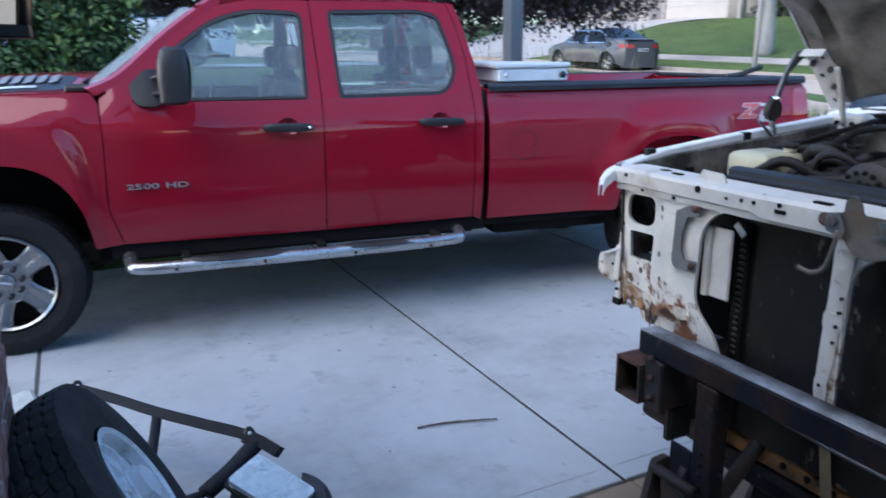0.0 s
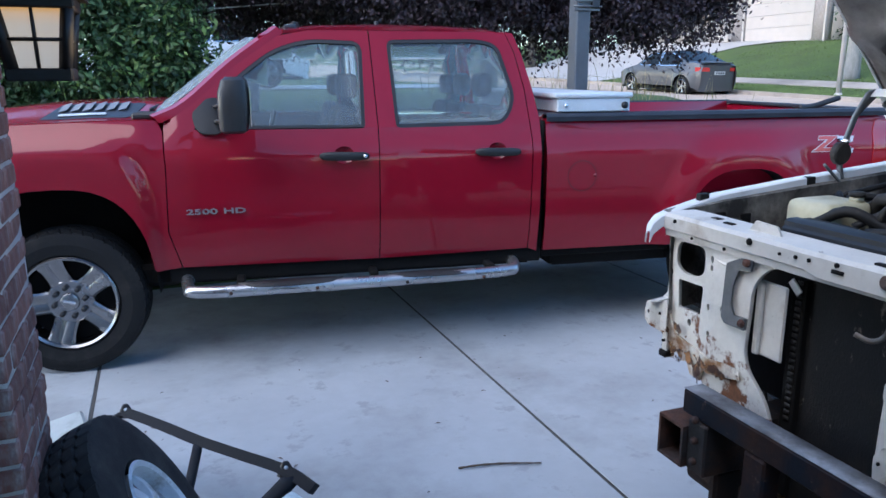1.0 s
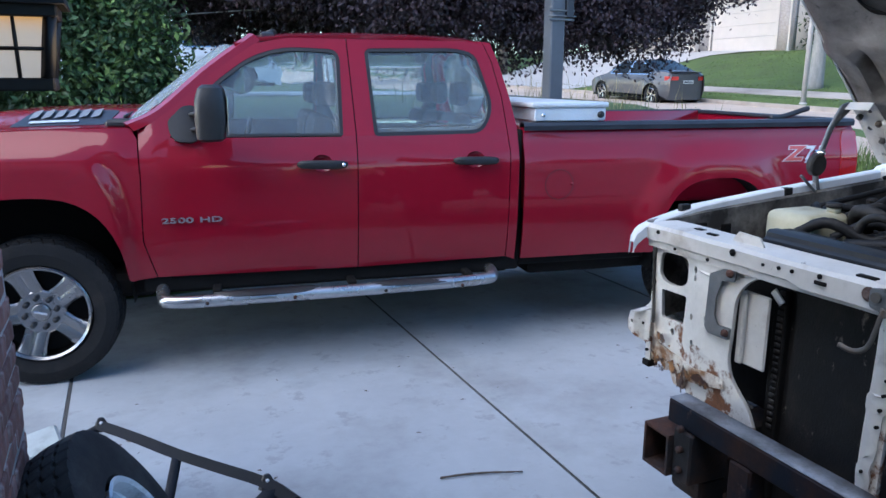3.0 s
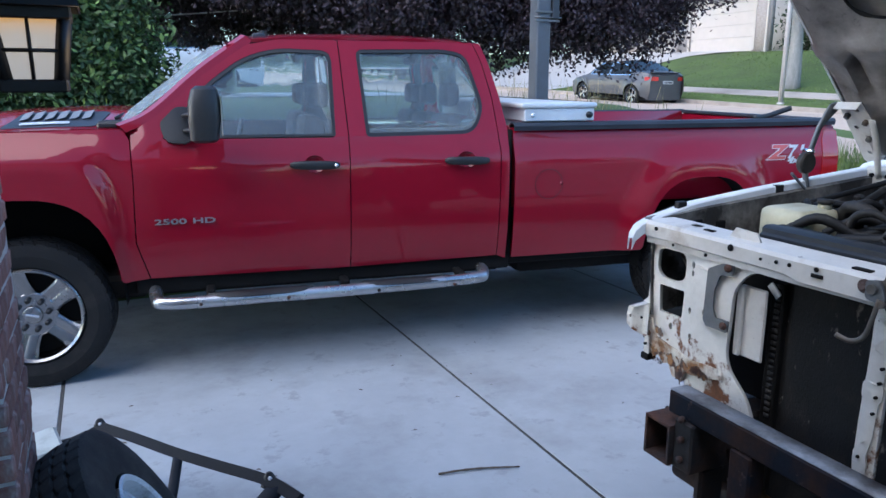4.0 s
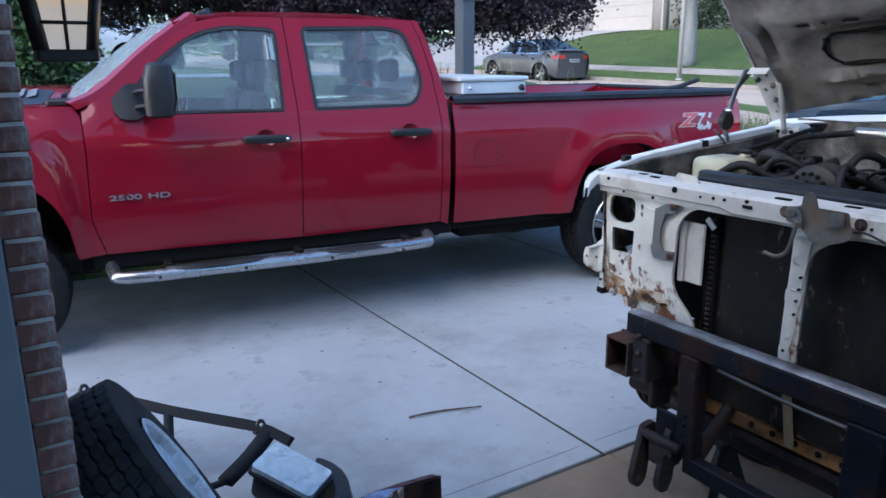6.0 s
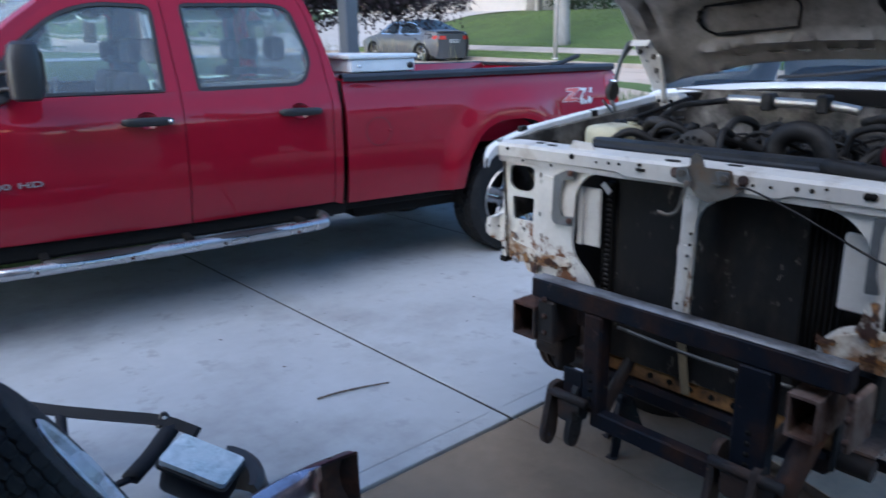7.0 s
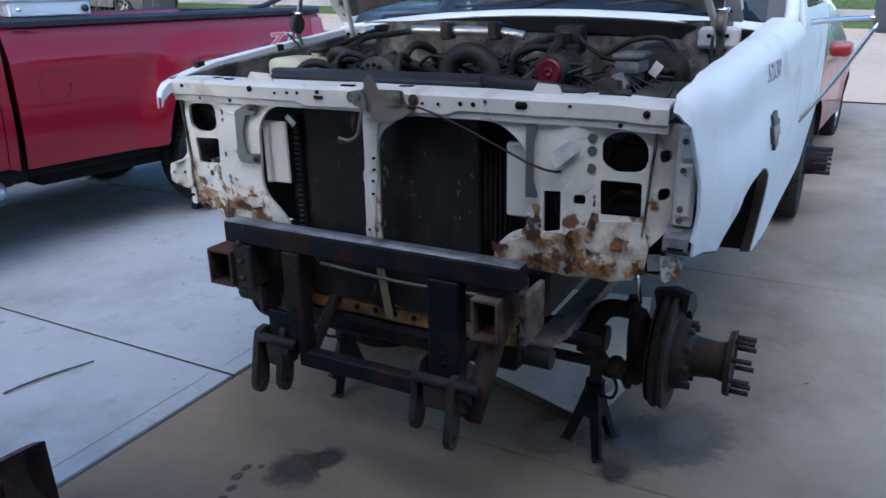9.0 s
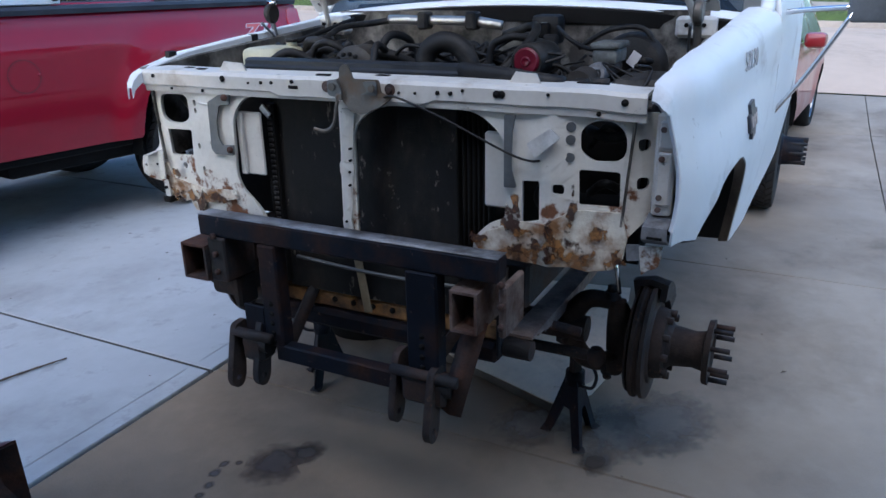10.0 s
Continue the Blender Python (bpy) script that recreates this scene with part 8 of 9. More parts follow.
for k in range(4):
    rot = Matrix.Translation((LX, 0, 0)) @ Matrix.Rotation(k * math.pi / 2, 4, "Z")
    bm = B()
    rows = [[(wb - 0.003, -wb + 0.006, zb + 0.012), (wb - 0.003, wb - 0.006, zb + 0.012)], [(wt - 0.003, -wt + 0.006, ztop - 0.006), (wt - 0.003, wt - 0.006, ztop - 0.006)]]
    skin(bm, rows)
    thicken(bm, 0.003)
    part("pane", bm, M_PANE, lan, "glowing frosted pane", rot)
    bm = B()
    zm = (zb + ztop) / 2
    wm = (wb + wt) / 2
    tube(bm, [(wb, 0, zb), (wt, 0, ztop)], 0.0045, 4, smooth=False)
    tube(bm, [(wm + 0.002, -wm, zm), (wm + 0.002, wm, zm)], 0.0045, 4, smooth=False)
    part("glazing_bar", bm, M_LANTERN, lan, "", rot)
bm = B()
tube(bm, [(0.0, 0, 2.08), (0.06, 0, 2.14), (LX, 0, 2.12), (LX, 0, 2.06)], 0.011, 8)
box(bm, 0.0, 0.015, -0.05, 0.05, 2.0, 2.16, 0.004)
part("bracket", bm, M_LANTERN, lan)
bulb = bpy.data.lights.new("lantern_bulb", "POINT")
bulb.energy, bulb.color, bulb.shadow_soft_size = 0.5, (1.0, 0.68, 0.36), 0.12
bo = new("lantern_bulb", bulb)
bo.matrix_world = LW @ Matrix.Translation((LX + 0.20, -0.02, 1.78))

# spare wheel leaning by the brick pier
ta = Vector((0.863, 0.106, 0.494)).normalized()
tm = Matrix.Translation((0.790, -2.350, 0.372)) @ ta.to_track_quat("-Y", "Z").to_matrix().to_4x4()
sw = thing("spare_wheel", "worn all-terrain truck tyre on silver wheel, leaning by brick pier", "wheel", tm)


def scalloped_tyre(R, r_in, w, scales=46, depth=0.011):
    """A worn tyre with four ribs parted by scalloped grooves, each scale cut off from the next by a fine slit."""
    h = w / 2
    side = [(-0.72, r_in), (-0.92, r_in + 0.015), (-1.0, (R + r_in) / 2), (-0.98, R - 0.06), (-0.955, R - 0.032), (-0.93, R - 0.020)]
    tread = [(-0.90, 0, 0.2), (-0.64, 0, 0.8)]
    for c in (-0.56, -0.19, 0.19, 0.56):
        tread += [(c - 0.055, 0, 1), (c - 0.035, 1, 1), (c + 0.035, 1, 1), (c + 0.055, 0, 1)]
        if c < 0.5:
            tread.append((c + 0.19, 0, 1))
    tread += [(0.64, 0, 0.8), (0.90, 0, 0.2)]
    n = scales * 8
    bm = B()
    rings = [[bm.verts.new((r * math.cos(2 * math.pi * k / n), y * h, r * math.sin(2 * math.pi * k / n))) for k in range(n)] for y, r in side]
    for j, (y, low, sway) in enumerate(tread):
        ring = []
        for k in range(n):
            q = ((k + 4 * (j // 5)) % 8) / 8
            r = R - 0.012 * y * y - depth * low - (0.006 if q == 0 and not low else 0.0) - 0.002 * q * (1 - low)
            yy = y + 0.075 * sway * (math.sin(math.pi * q) - 0.5)
            a = 2 * math.pi * (k + 3.0 * y) / n
            ring.append(bm.verts.new((r * math.cos(a), yy * h, r * math.sin(a))))
        rings.append(ring)
    rings += [[bm.verts.new((r * math.cos(2 * math.pi * k / n), -y * h, r * math.sin(2 * math.pi * k / n))) for k in range(n)] for y, r in side[::-1]]
    for a, b in zip(rings, rings[1:] + rings[:1]):
        for k in range(n):
            bm.faces.new((a[k], a[(k + 1) % n], b[(k + 1) % n], b[k]))
    bmesh.ops.recalc_face_normals(bm, faces=bm.faces[:])
    return bm


part("tyre", scalloped_tyre(0.391, 0.205, 0.20), M_DUSTY_RUBBER, sw, "black tyre with worn scalloped tread", angle=30)
bm = B()
lathe(bm, [(-0.098, 0.212), (-0.104, 0.205), (-0.095, 0.192), (-0.05, 0.185), (0.02, 0.18)], 44, caps=False)
for k in range(8):
    a = 2 * math.pi * k / 8
    rows = []
    for t in range(6):
        s = t / 5
        r = 0.075 + 0.115 * s
        w = 0.024 + 0.016 * (2 * s - 1) ** 2
        y = -0.085 + 0.03 * s * s
        rows.append([(r * math.cos(a) - q * math.sin(a), yy, r * math.sin(a) + q * math.cos(a)) for q, yy in ((-w, y + 0.02), (-w * 0.8, y), (w * 0.8, y), (w, y + 0.02))])
    skin(bm, rows)
lathe(bm, [(-0.06, 0.085), (-0.088, 0.082), (-0.09, 0.06), (-0.12, 0.055), (-0.125, 0.045), (-0.125, 0.0)], 36, caps=False)
bmesh.ops.recalc_face_normals(bm, faces=bm.faces[:])
part("rim", bm, M_SILVERW := material("worn_silver_wheel", (0.68, 0.69, 0.71), rough=0.45, metal=0.05, vary=0.12, scale=8, stain=(0.2, 0.16, 0.12), stain_scale=9, stain_at=0.62), sw, "worn silver wheel with oval holes")
bm = B()
lathe(bm, [(0.0, 0.0), (0.0, 0.19), (0.03, 0.19), (0.03, 0.0)], 30)
part("wheel_back", bm, M_UNDER, sw)

# grille frame with its headlamp, lying on the pad
gf = thing("grille_frame", "black plastic truck grille frame with headlamp, lying on concrete", "grille frame")
P_L, P_M, P_T = Vector((0.53, -1.24, 0.285)), Vector((0.86, -1.545, 0.268)), Vector((1.20, -1.80, 0.235))
bm = B()
tube(bm, [P_L, (P_L + P_M) / 2 + Vector((0, 0, 0.004)), P_M, (P_M + P_T) / 2, P_T, P_T + Vector((0.10, -0.10, -0.035))], 0.033, 4, n=3, flat=0.8)
bmesh.ops.bevel(bm, geom=[e for e in bm.edges if e.calc_face_angle(0) > 0.8], offset=0.004, segments=1, affect="EDGES")
part("top_bar", bm, M_MATTE, gf, flat=True)
for p, q, r in ((P_M, P_M + Vector((-0.03, -0.42, -0.09)), 0.02), (P_T + Vector((0.02, -0.03, -0.02)), Vector((1.03, -1.99, 0.14)), 0.044), (P_L, P_L + Vector((-0.16, -0.06, -0.03)), 0.022), (Vector((1.03, -1.99, 0.14)), Vector((0.80, -1.95, 0.10)), 0.02), (P_L + Vector((-0.16, -0.06, -0.03)), Vector((0.42, -1.62, 0.05)), 0.02)):
    bm = tube(B(), [p, (Vector(p) + Vector(q)) / 2 + Vector((0, 0, -0.01)), q], r, 6, n=3, flat=0.6)
    part("bar", bm, M_MATTE, gf)
for p in (P_L, P_T):
    bm = B()
    rows = []
    for z, w in ((-0.02, 0.035), (0.012, 0.024), (0.03, 0.016), (0.038, 0.010)):
        rows.append([p + Vector((math.cos(a) * w, math.sin(a) * w * 0.6, z)) for a in [2 * math.pi * k / 8 for k in range(9)]])
    skin(bm, rows)
    bmesh.ops.remove_doubles(bm, verts=bm.verts[:], dist=1e-5)
    bmesh.ops.holes_fill(bm, edges=bm.edges[:], sides=0)
    part("mount_boss", bm, M_BLACK, gf, "raised mounting boss")
    # pale disc on the boss paints the light seen through its hole
    bm = B()
    d = Vector((0.2, -0.9, 0.35)).normalized()
    cyl(bm, p + Vector((0, -0.006, 0.016)), p + Vector((0, -0.006, 0.016)) + d * 0.012, 0.0075, 8)
    part("boss_hole", bm, M_CLEAR, gf, "pale disc standing in for light through the bolt hole")
# lamp: box frame from four corner points
la, lb = Vector((0.184, -0.179, -0.08)).normalized(), None
l0 = Vector((1.250, -2.169, 0.232))
ln_ = Vector((0.148, -0.275, 0.95)).normalized()
lb = ln_.cross(la).normalized()
la = lb.cross(ln_).normalized()
LM = Matrix(((la.x, lb.x, ln_.x, l0.x), (la.y, lb.y, ln_.y, l0.y), (la.z, lb.z, ln_.z, l0.z), (0, 0, 0, 1)))
bm = sheet([rounded([(-0.128, -0.080), (0.128, -0.080), (0.128, 0.080), (-0.128, 0.080)], 0.02, 5)], lambda a, b: (a, b, 0.010 - 0.010 * abs(a + 0.05 + 0.4 * b) ** 0.7), 0.03, 0.0, (0, 0, 1))
r = bmesh.ops.extrude_edge_only(bm, edges=[e for e in bm.edges if e.is_boundary])
for x in r["geom"]:
    if isinstance(x, bmesh.types.BMVert):
        x.co.z -= 0.02
hl_ob = part("headlamp", bm, material("headlamp_lens", (0.80, 0.84, 0.83), rough=0.25, vary=0.22, scale=9, coat=1.0, stain=(0.62, 0.70, 0.70), stain_scale=12, stain_at=0.52), gf, "rectangular ribbed headlamp", LM)
bm = sheet([rounded([(-0.137, -0.090), (0.139, -0.090), (0.139, 0.087), (-0.137, 0.087)], 0.024, 4), rounded([(-0.129, -0.081), (0.129, -0.081), (0.129, 0.081), (-0.129, 0.081)], 0.02, 5)], lambda a, b: (a, b, -0.014), 0, 0.012, (0, 0, 1))
part("lamp_rim", bm, M_CAST, gf, "grey lamp retaining ring", LM)
bm = B()
box(bm, -0.125, 0.125, -0.075, 0.078, -0.15, -0.03, 0.03, LM, seg=2)
part("lamp_bucket", bm, M_BLACK, gf, "black lamp bucket")
bm = B()
rows = []
for k in range(9):
    s = k / 8
    a = radians(-70 + 150 * s)
    c = Vector((1.35, -2.215, 0.0))
    rows.append([c + Vector((0.095 * math.cos(a), 0.155 * math.sin(a), 0.01)), c + Vector((0.11 * math.cos(a), 0.165 * math.sin(a), 0.10)), c + Vector((0.095 * math.cos(a), 0.155 * math.sin(a), 0.165 + 0.03 * s)), c + Vector((0.075 * math.cos(a), 0.135 * math.sin(a), 0.18 + 0.03 * s)), c + Vector((0.04 * math.cos(a), 0.11 * math.sin(a), 0.17 + 0.03 * s))])
skin(bm, rows)
thicken(bm, 0.008)
part("side_cheek", bm, M_BLACK, gf, "black curved end of the frame")
# chrome bumper end
be = thing("bumper_end", "chrome bumper end cap, rusty inside, standing on concrete", "bumper")
bdir = Vector((-0.86, -0.46, 0.0)).normalized()
bm = B()
rows = []
tip = Vector((1.695, -2.408, 0.0))
side = Vector((0.60, -0.80, 0)).normalized()
for k in range(12):
    s = k / 11
    base = tip + bdir * 0.55 * s - side * (0.10 * (1 - (1 - s) ** 2.5))
    top = 0.245 + 0.02 * math.sin(s * 2)
    rows.append([base + side * x + Vector((0, 0, z * top)) for x, z in ((0.055, 0.02), (0.0, 0.12), (-0.035, 0.35), (-0.045, 0.62), (-0.025, 0.86), (0.015, 0.985), (0.05, 1.0))])
skin(bm, rows)
bmesh.ops.recalc_face_normals(bm, faces=bm.faces[:])
# the purple is reflected surroundings put into the chrome's own colour
part("shell", bm, material("chrome_with_purple_reflection", (0.42, 0.37, 0.42), rough=0.28, metal=1.0, vary=0.06, stain=(0.2, 0.1, 0.07), stain_scale=8, stain_at=0.68), be, "dulled chrome shell")
def bumper_base(s):
    return tip + bdir * 0.55 * s - side * (0.10 * (1 - (1 - s) ** 2.5))


bm = B()
rows = []
for k in range(8):
    s = 0.52 * k / 7
    rows.append([bumper_base(s) + side * x + Vector((0, 0, z * (0.24 + 0.02 * math.sin(s * 2)))) for x, z in ((0.06, 0.02), (0.02, 0.14), (-0.012, 0.35), (-0.022, 0.62), (-0.008, 0.85), (0.022, 0.975), (0.058, 0.996))])
skin(bm, rows)
part("inner_side", bm, M_RUST, be, "rusty inside of the bumper")
bm = B()
rows = []
for k in range(16):
    s = 0.26 + 0.74 * k / 15
    f = smoothstep(0.24, 0.42, s)
    rows.append([bumper_base(s) + side * (0.06 + x * f) + Vector((0, 0, z * (0.246 + 0.02 * math.sin(s * 2)))) for x, z in ((0.01, 0.0), (0.06, 0.22), (0.075, 0.48), (0.06, 0.74), (0.03, 0.92), (0.0, 0.995), (-0.03, 1.01))])
skin(bm, rows)
thicken(bm, 0.004)
# same purple reflection mixed into this face's colour
part("rolled_face", bm, material("chrome_face_purple_reflection", (0.50, 0.42, 0.47), rough=0.22, metal=1.0, vary=0.1, stain=(0.16, 0.08, 0.06), stain_scale=8, stain_at=0.62), be, "dulled chrome rolled face")
bm = B()
vs = [tip + side * x + Vector((0, 0, z * 0.245)) for x, z in ((0.058, 0.01), (0.0, 0.12), (-0.035, 0.35), (-0.045, 0.62), (-0.025, 0.86), (0.015, 0.985), (0.055, 1.0))]
vs2 = [v + bdir * 0.004 for v in vs]
bm.faces.new([bm.verts.new(v) for v in vs])
bm.faces.new([bm.verts.new(v) for v in vs2][::-1])
part("end_plate", bm, M_RUST, be, "rusty end flange", flat=True)
# white plastic downspout end by the wall
M_SPOUT = material("weathered_pale_plastic", (0.50, 0.52, 0.48), rough=0.45, vary=0.1, scale=6, stain=(0.34, 0.34, 0.30), stain_scale=8, stain_at=0.62)
ds = thing("downspout", "white metal downspout elbow beside the garage corner", "downspout")
bm = B()
box(bm, 0.23, 0.41, -1.47, -1.29, 0.285, 0.312, 0.010, Matrix.Translation((0.32, -1.38, 0.25)) @ Matrix.Rotation(0.35, 4, "Z") @ Matrix.Rotation(-0.16, 4, "Y") @ Matrix.Rotation(0.16, 4, "X") @ Matrix.Translation((-0.32, 1.38, -0.25)))
part("rim", bm, M_SPOUT, ds, "thick pale rim")
bm = B()
box(bm, 0.25, 0.39, -1.45, -1.31, 0.15, 0.287, 0.02, Matrix.Translation((0.32, -1.38, 0.25)) @ Matrix.Rotation(0.35, 4, "Z") @ Matrix.Rotation(0.12, 4, "Y") @ Matrix.Translation((-0.32, 1.38, -0.25)))
part("elbow", bm, M_SPOUT, ds)
bm = B()
box(bm, 0.20, 0.30, -1.46, -1.36, 0.0, 0.22, 0.01)
part("pipe", bm, M_SPOUT, ds)

# twig, leaf scraps, oil, grime and a painted hub shadow on the slabs
bm = tube(B(), [(1.942, -1.552, 0.008), (2.03, -1.556, 0.012), (2.13, -1.558, 0.009), (2.23, -1.578, 0.010), (2.313, -1.60, 0.012)], 0.007, 6, n=5, radii=lambda t: 0.0052 - 0.0025 * abs(t - 0.3) + 0.0008 * math.sin(t * 40))
tagged(part("twig", bm, M_STICK), "thin dead brown twig lying on concrete", "twig")
random.seed(11)
bm = B()
for k in range(95):
    u, v = random.uniform(-2.2, 2.4), random.uniform(0.05, 2.6)
    if k > 55:
        u, v = random.uniform(-0.6, 4.5), random.uniform(-3.5, -0.1)
    c = S(u, v, 0.002)
    r, a = random.uniform(0.003, 0.012), random.uniform(0, 6.28)
    pts = [c + Vector((math.cos(a) * r * 1.6, math.sin(a) * r * 1.6, 0)), c + Vector((-math.sin(a) * r * 0.6, math.cos(a) * r * 0.6, 0.003)), c - Vector((math.cos(a) * r * 1.4, math.sin(a) * r * 1.4, 0)), c + Vector((math.sin(a) * r * 0.6, -math.cos(a) * r * 0.6, 0.002))]
    bm.faces.new([bm.verts.new(p) for p in pts])
tagged(part("leaf_litter", bm, M_STICK, flat=True), "tiny dry leaf scraps scattered over concrete", "leaf litter", kind="stuff")
# for the wide patches: ground-in grime, and the bare hub's faint shadow painted in
M_GRIME_SHADE = soaked("grime_and_hub_shade", (0.19, 0.165, 0.14))
M_OIL = soaked("oil_stain", (0.07, 0.055, 0.045))
for i, (x, y, r) in enumerate(((2.335, -2.925, 0.15), (2.42, -2.985, 0.09), (2.17, -2.80, 0.03), (2.22, -2.79, 0.024), (2.12, -2.84, 0.026), (2.06, -2.86, 0.024), (2.25, -2.83, 0.02), (2.94, -3.86, 0.09), (3.16, -3.85, 0.22), (3.02, -3.54, 0.20), (3.30, -3.95, 0.26))):
    bm = B()
    pts = [(x + r * (1 + 0.6 * noise.noise(Vector((math.cos(a) * 1.9, math.sin(a) * 1.9, i * 3.1)))) * math.cos(a), y + 0.8 * r * (1 + 0.6 * noise.noise(Vector((math.cos(a) * 1.9, math.sin(a) * 1.9, i * 7.7)))) * math.sin(a), -0.0065 + 0.0004 * i) for a in [2 * math.pi * k / 36 for k in range(36)]]
    bm.faces.new([bm.verts.new(p) for p in pts])
    tagged(part("oil_stain", bm, M_GRIME_SHADE if r > 0.18 else M_OIL, flat=True), "grime and the hub's shade darkening tan concrete" if r > 0.18 else "dark oil drip soaked into tan concrete", "oil stain", kind="structure")

# ---- cars ----
def car(name, label, m, paint, L, W, top, belt, wins, wb, xf, wr, arch=None, rim_mat=None, sill=0.2, tail_x=None, group="", screen=(2, 3), rear=(4, 5), rim_r=None, cladding=None, mirror=(0.95, 0.09, 0.02)):
    """A car nose at x=0: silhouette of its top line, wheel positions and side windows; the near side lies at -y."""
    th = thing(name, label, "car", m, group)
    hw = W / 2
    arch = arch or wr * 1.14

    def yb(x, z):
        y = hw - 0.05 * max(0, (0.55 - z) / 0.4) ** 2
        y -= 0.05 * smoothstep(belt - 0.18, belt, z) if z < belt else 0.05 + (z - belt) * 0.42
        k = min(x, L - x)
        y -= 0.20 * (1 - smoothstep(0.0, 0.85, k)) ** 2
        for cx in (xf, xf + wb):
            d = math.hypot(x - cx, z - wr)
            y += 0.02 * (1 - smoothstep(arch * 1.05, arch * 1.4, d))
        return y

    rear_bot = [(L - 0.02, sill + 0.28), (L - 0.12, sill)]
    a1 = arc(xf + wb, wr, arch, arch, 2.0, 0, 180, 16)
    a2 = arc(xf, wr, arch, arch, 2.0, 0, 180, 16)
    a1 = [p for p in a1 if p[1] > sill]
    a2 = [p for p in a2 if p[1] > sill]
    side = list(top) + rear_bot + a1 + a2 + [(0.12, sill), (0.0, sill + 0.2)]
    for sd in (-1, 1):
        bm = sheet([side], lambda x, z: (x, sd * yb(x, z), z), 0.10, 0.0, (0, sd, 0))
        part("body_side", bm, paint, th, angle=45)
        for w in wins:
            bm = sheet([rounded(w, 0.04)], lambda x, z: (x, sd * (yb(x, z) + 0.004), z), 0.15, 0.0, (0, sd, 0))
            g = part("side_window", bm, M_CARGLASS, th, "dark side window")
            bm = ring_between(shrink(rounded(w, 0.04), -0.018), shrink(rounded(w, 0.04), 0.002), lambda x, z: (x, sd * (yb(x, z) + 0.005), z), 0.0, (0, sd, 0))
            part("window_trim", bm, M_CHROME if cladding is None else M_BLACK, th, "thin window trim")
        for cx in (xf, xf + wb):
            bm = B()
            lp = arc(cx, wr, arch, arch, 2, 0, 180, 14)
            skin(bm, [[(x, sd * (yb(x, z) - 0.002), z) for x, z in lp], [(x, sd * (hw - 0.3), z) for x, z in lp]])
            bm.faces.new([bm.verts.new((x, sd * (hw - 0.3), z)) for x, z in lp])
            part("wheel_well", bm, M_UNDER, th)
        bm = B()
        skin(bm, [[(x, sd * (hw - 0.06), sill + 0.03), (x, sd * (hw - 0.10), sill - 0.03)] for x in (xf + arch, xf + wb - arch)])
        part("sill", bm, M_UNDER, th)
        b3 = B()
        box(b3, 0, 0.14, -0.09, 0.09, 0, 0.13, 0.04, Matrix.Translation((xf + mirror[0], sd * (hw + mirror[1]), belt + mirror[2])), seg=2)
        part("wing_mirror", b3, paint, th)
        for cx in (xf, xf + wb):
            rr = rim_r or wr * 0.68
            ty = part("wheel", tyre_plain(wr, rr, 0.21), M_RUBBER, th, "black tyre on alloy rim", Matrix.Translation((cx, sd * (hw - 0.12), wr)) @ Matrix.Rotation(0 if sd < 0 else math.pi, 4, "Z"), angle=50)
            part("rim", plain_rim(rr), rim_mat or M_ALLOY, ty, "silver spoked rim")
            bm = B()
            lathe(bm, [(0.0, 0.0), (0.0, rr * 0.95), (0.02, rr * 0.95), (0.02, 0.0)], 24)
            part("brake", bm, M_UNDER, ty)
    n = 8

    def strip(i0, i1, mat, nm, lab="", dz=0.0):
        rows = []
        pts = smooth_path([(x, z, 0) for x, z in top[i0:i1 + 1]], 3) if i1 - i0 > 1 else [Vector((*top[i0], 0)), Vector((*top[i1], 0))]
        for p in pts:
            y = yb(p.x, p.y)
            rows.append([(p.x, -y + 2 * y * k / n, p.y + dz + 0.035 * (1 - (2 * k / n - 1) ** 2)) for k in range(n + 1)])
        bm = skin(B(), rows)
        bmesh.ops.recalc_face_normals(bm, faces=bm.faces[:])
        return part(nm, bm, mat, th, lab, angle=45)

    a, b = screen
    c, d = rear
    strip(0, a, paint, "hood")
    strip(a, b, M_CARGLASS, "windscreen", "dark windscreen")
    strip(b, c, paint, "roof")
    strip(c, d, M_CARGLASS, "rear_window", "dark rear window")
    strip(d, len(top) - 1, paint, "boot_lid")
    rows = [[(L - 0.0 - 0.12 * abs(2 * k / n - 1) ** 3, -yb(L, 0.5) + 2 * yb(L, 0.5) * k / n, z) for k in range(n + 1)] for z in (sill, sill + 0.28, top[-1][1] + 0.02)]
    part("rear_bumper", skin(B(), rows), paint, th)
    rows = [[(0.0 + 0.16 * abs(2 * k / n - 1) ** 3, -yb(0, 0.5) + 2 * yb(0, 0.5) * k / n, z) for k in range(n + 1)] for z in (sill, sill + 0.2, top[0][1] + 0.02)]
    part("front_bumper", skin(B(), rows), paint, th)
    part("floor_pan", box(B(), 0.2, L - 0.2, -hw + 0.15, hw - 0.15, sill - 0.02, sill + 0.05), M_UNDER, th)
    return th, yb


def tyre_plain(R, r_in, w):
    h = w / 2
    return lathe(B(), [(-h * 0.7, r_in), (-h, (R + r_in) / 2), (-h * 0.92, R - 0.02), (-h * 0.7, R), (h * 0.7, R), (h * 0.92, R - 0.02), (h, (R + r_in) / 2), (h * 0.7, r_in)], 36, None, True)


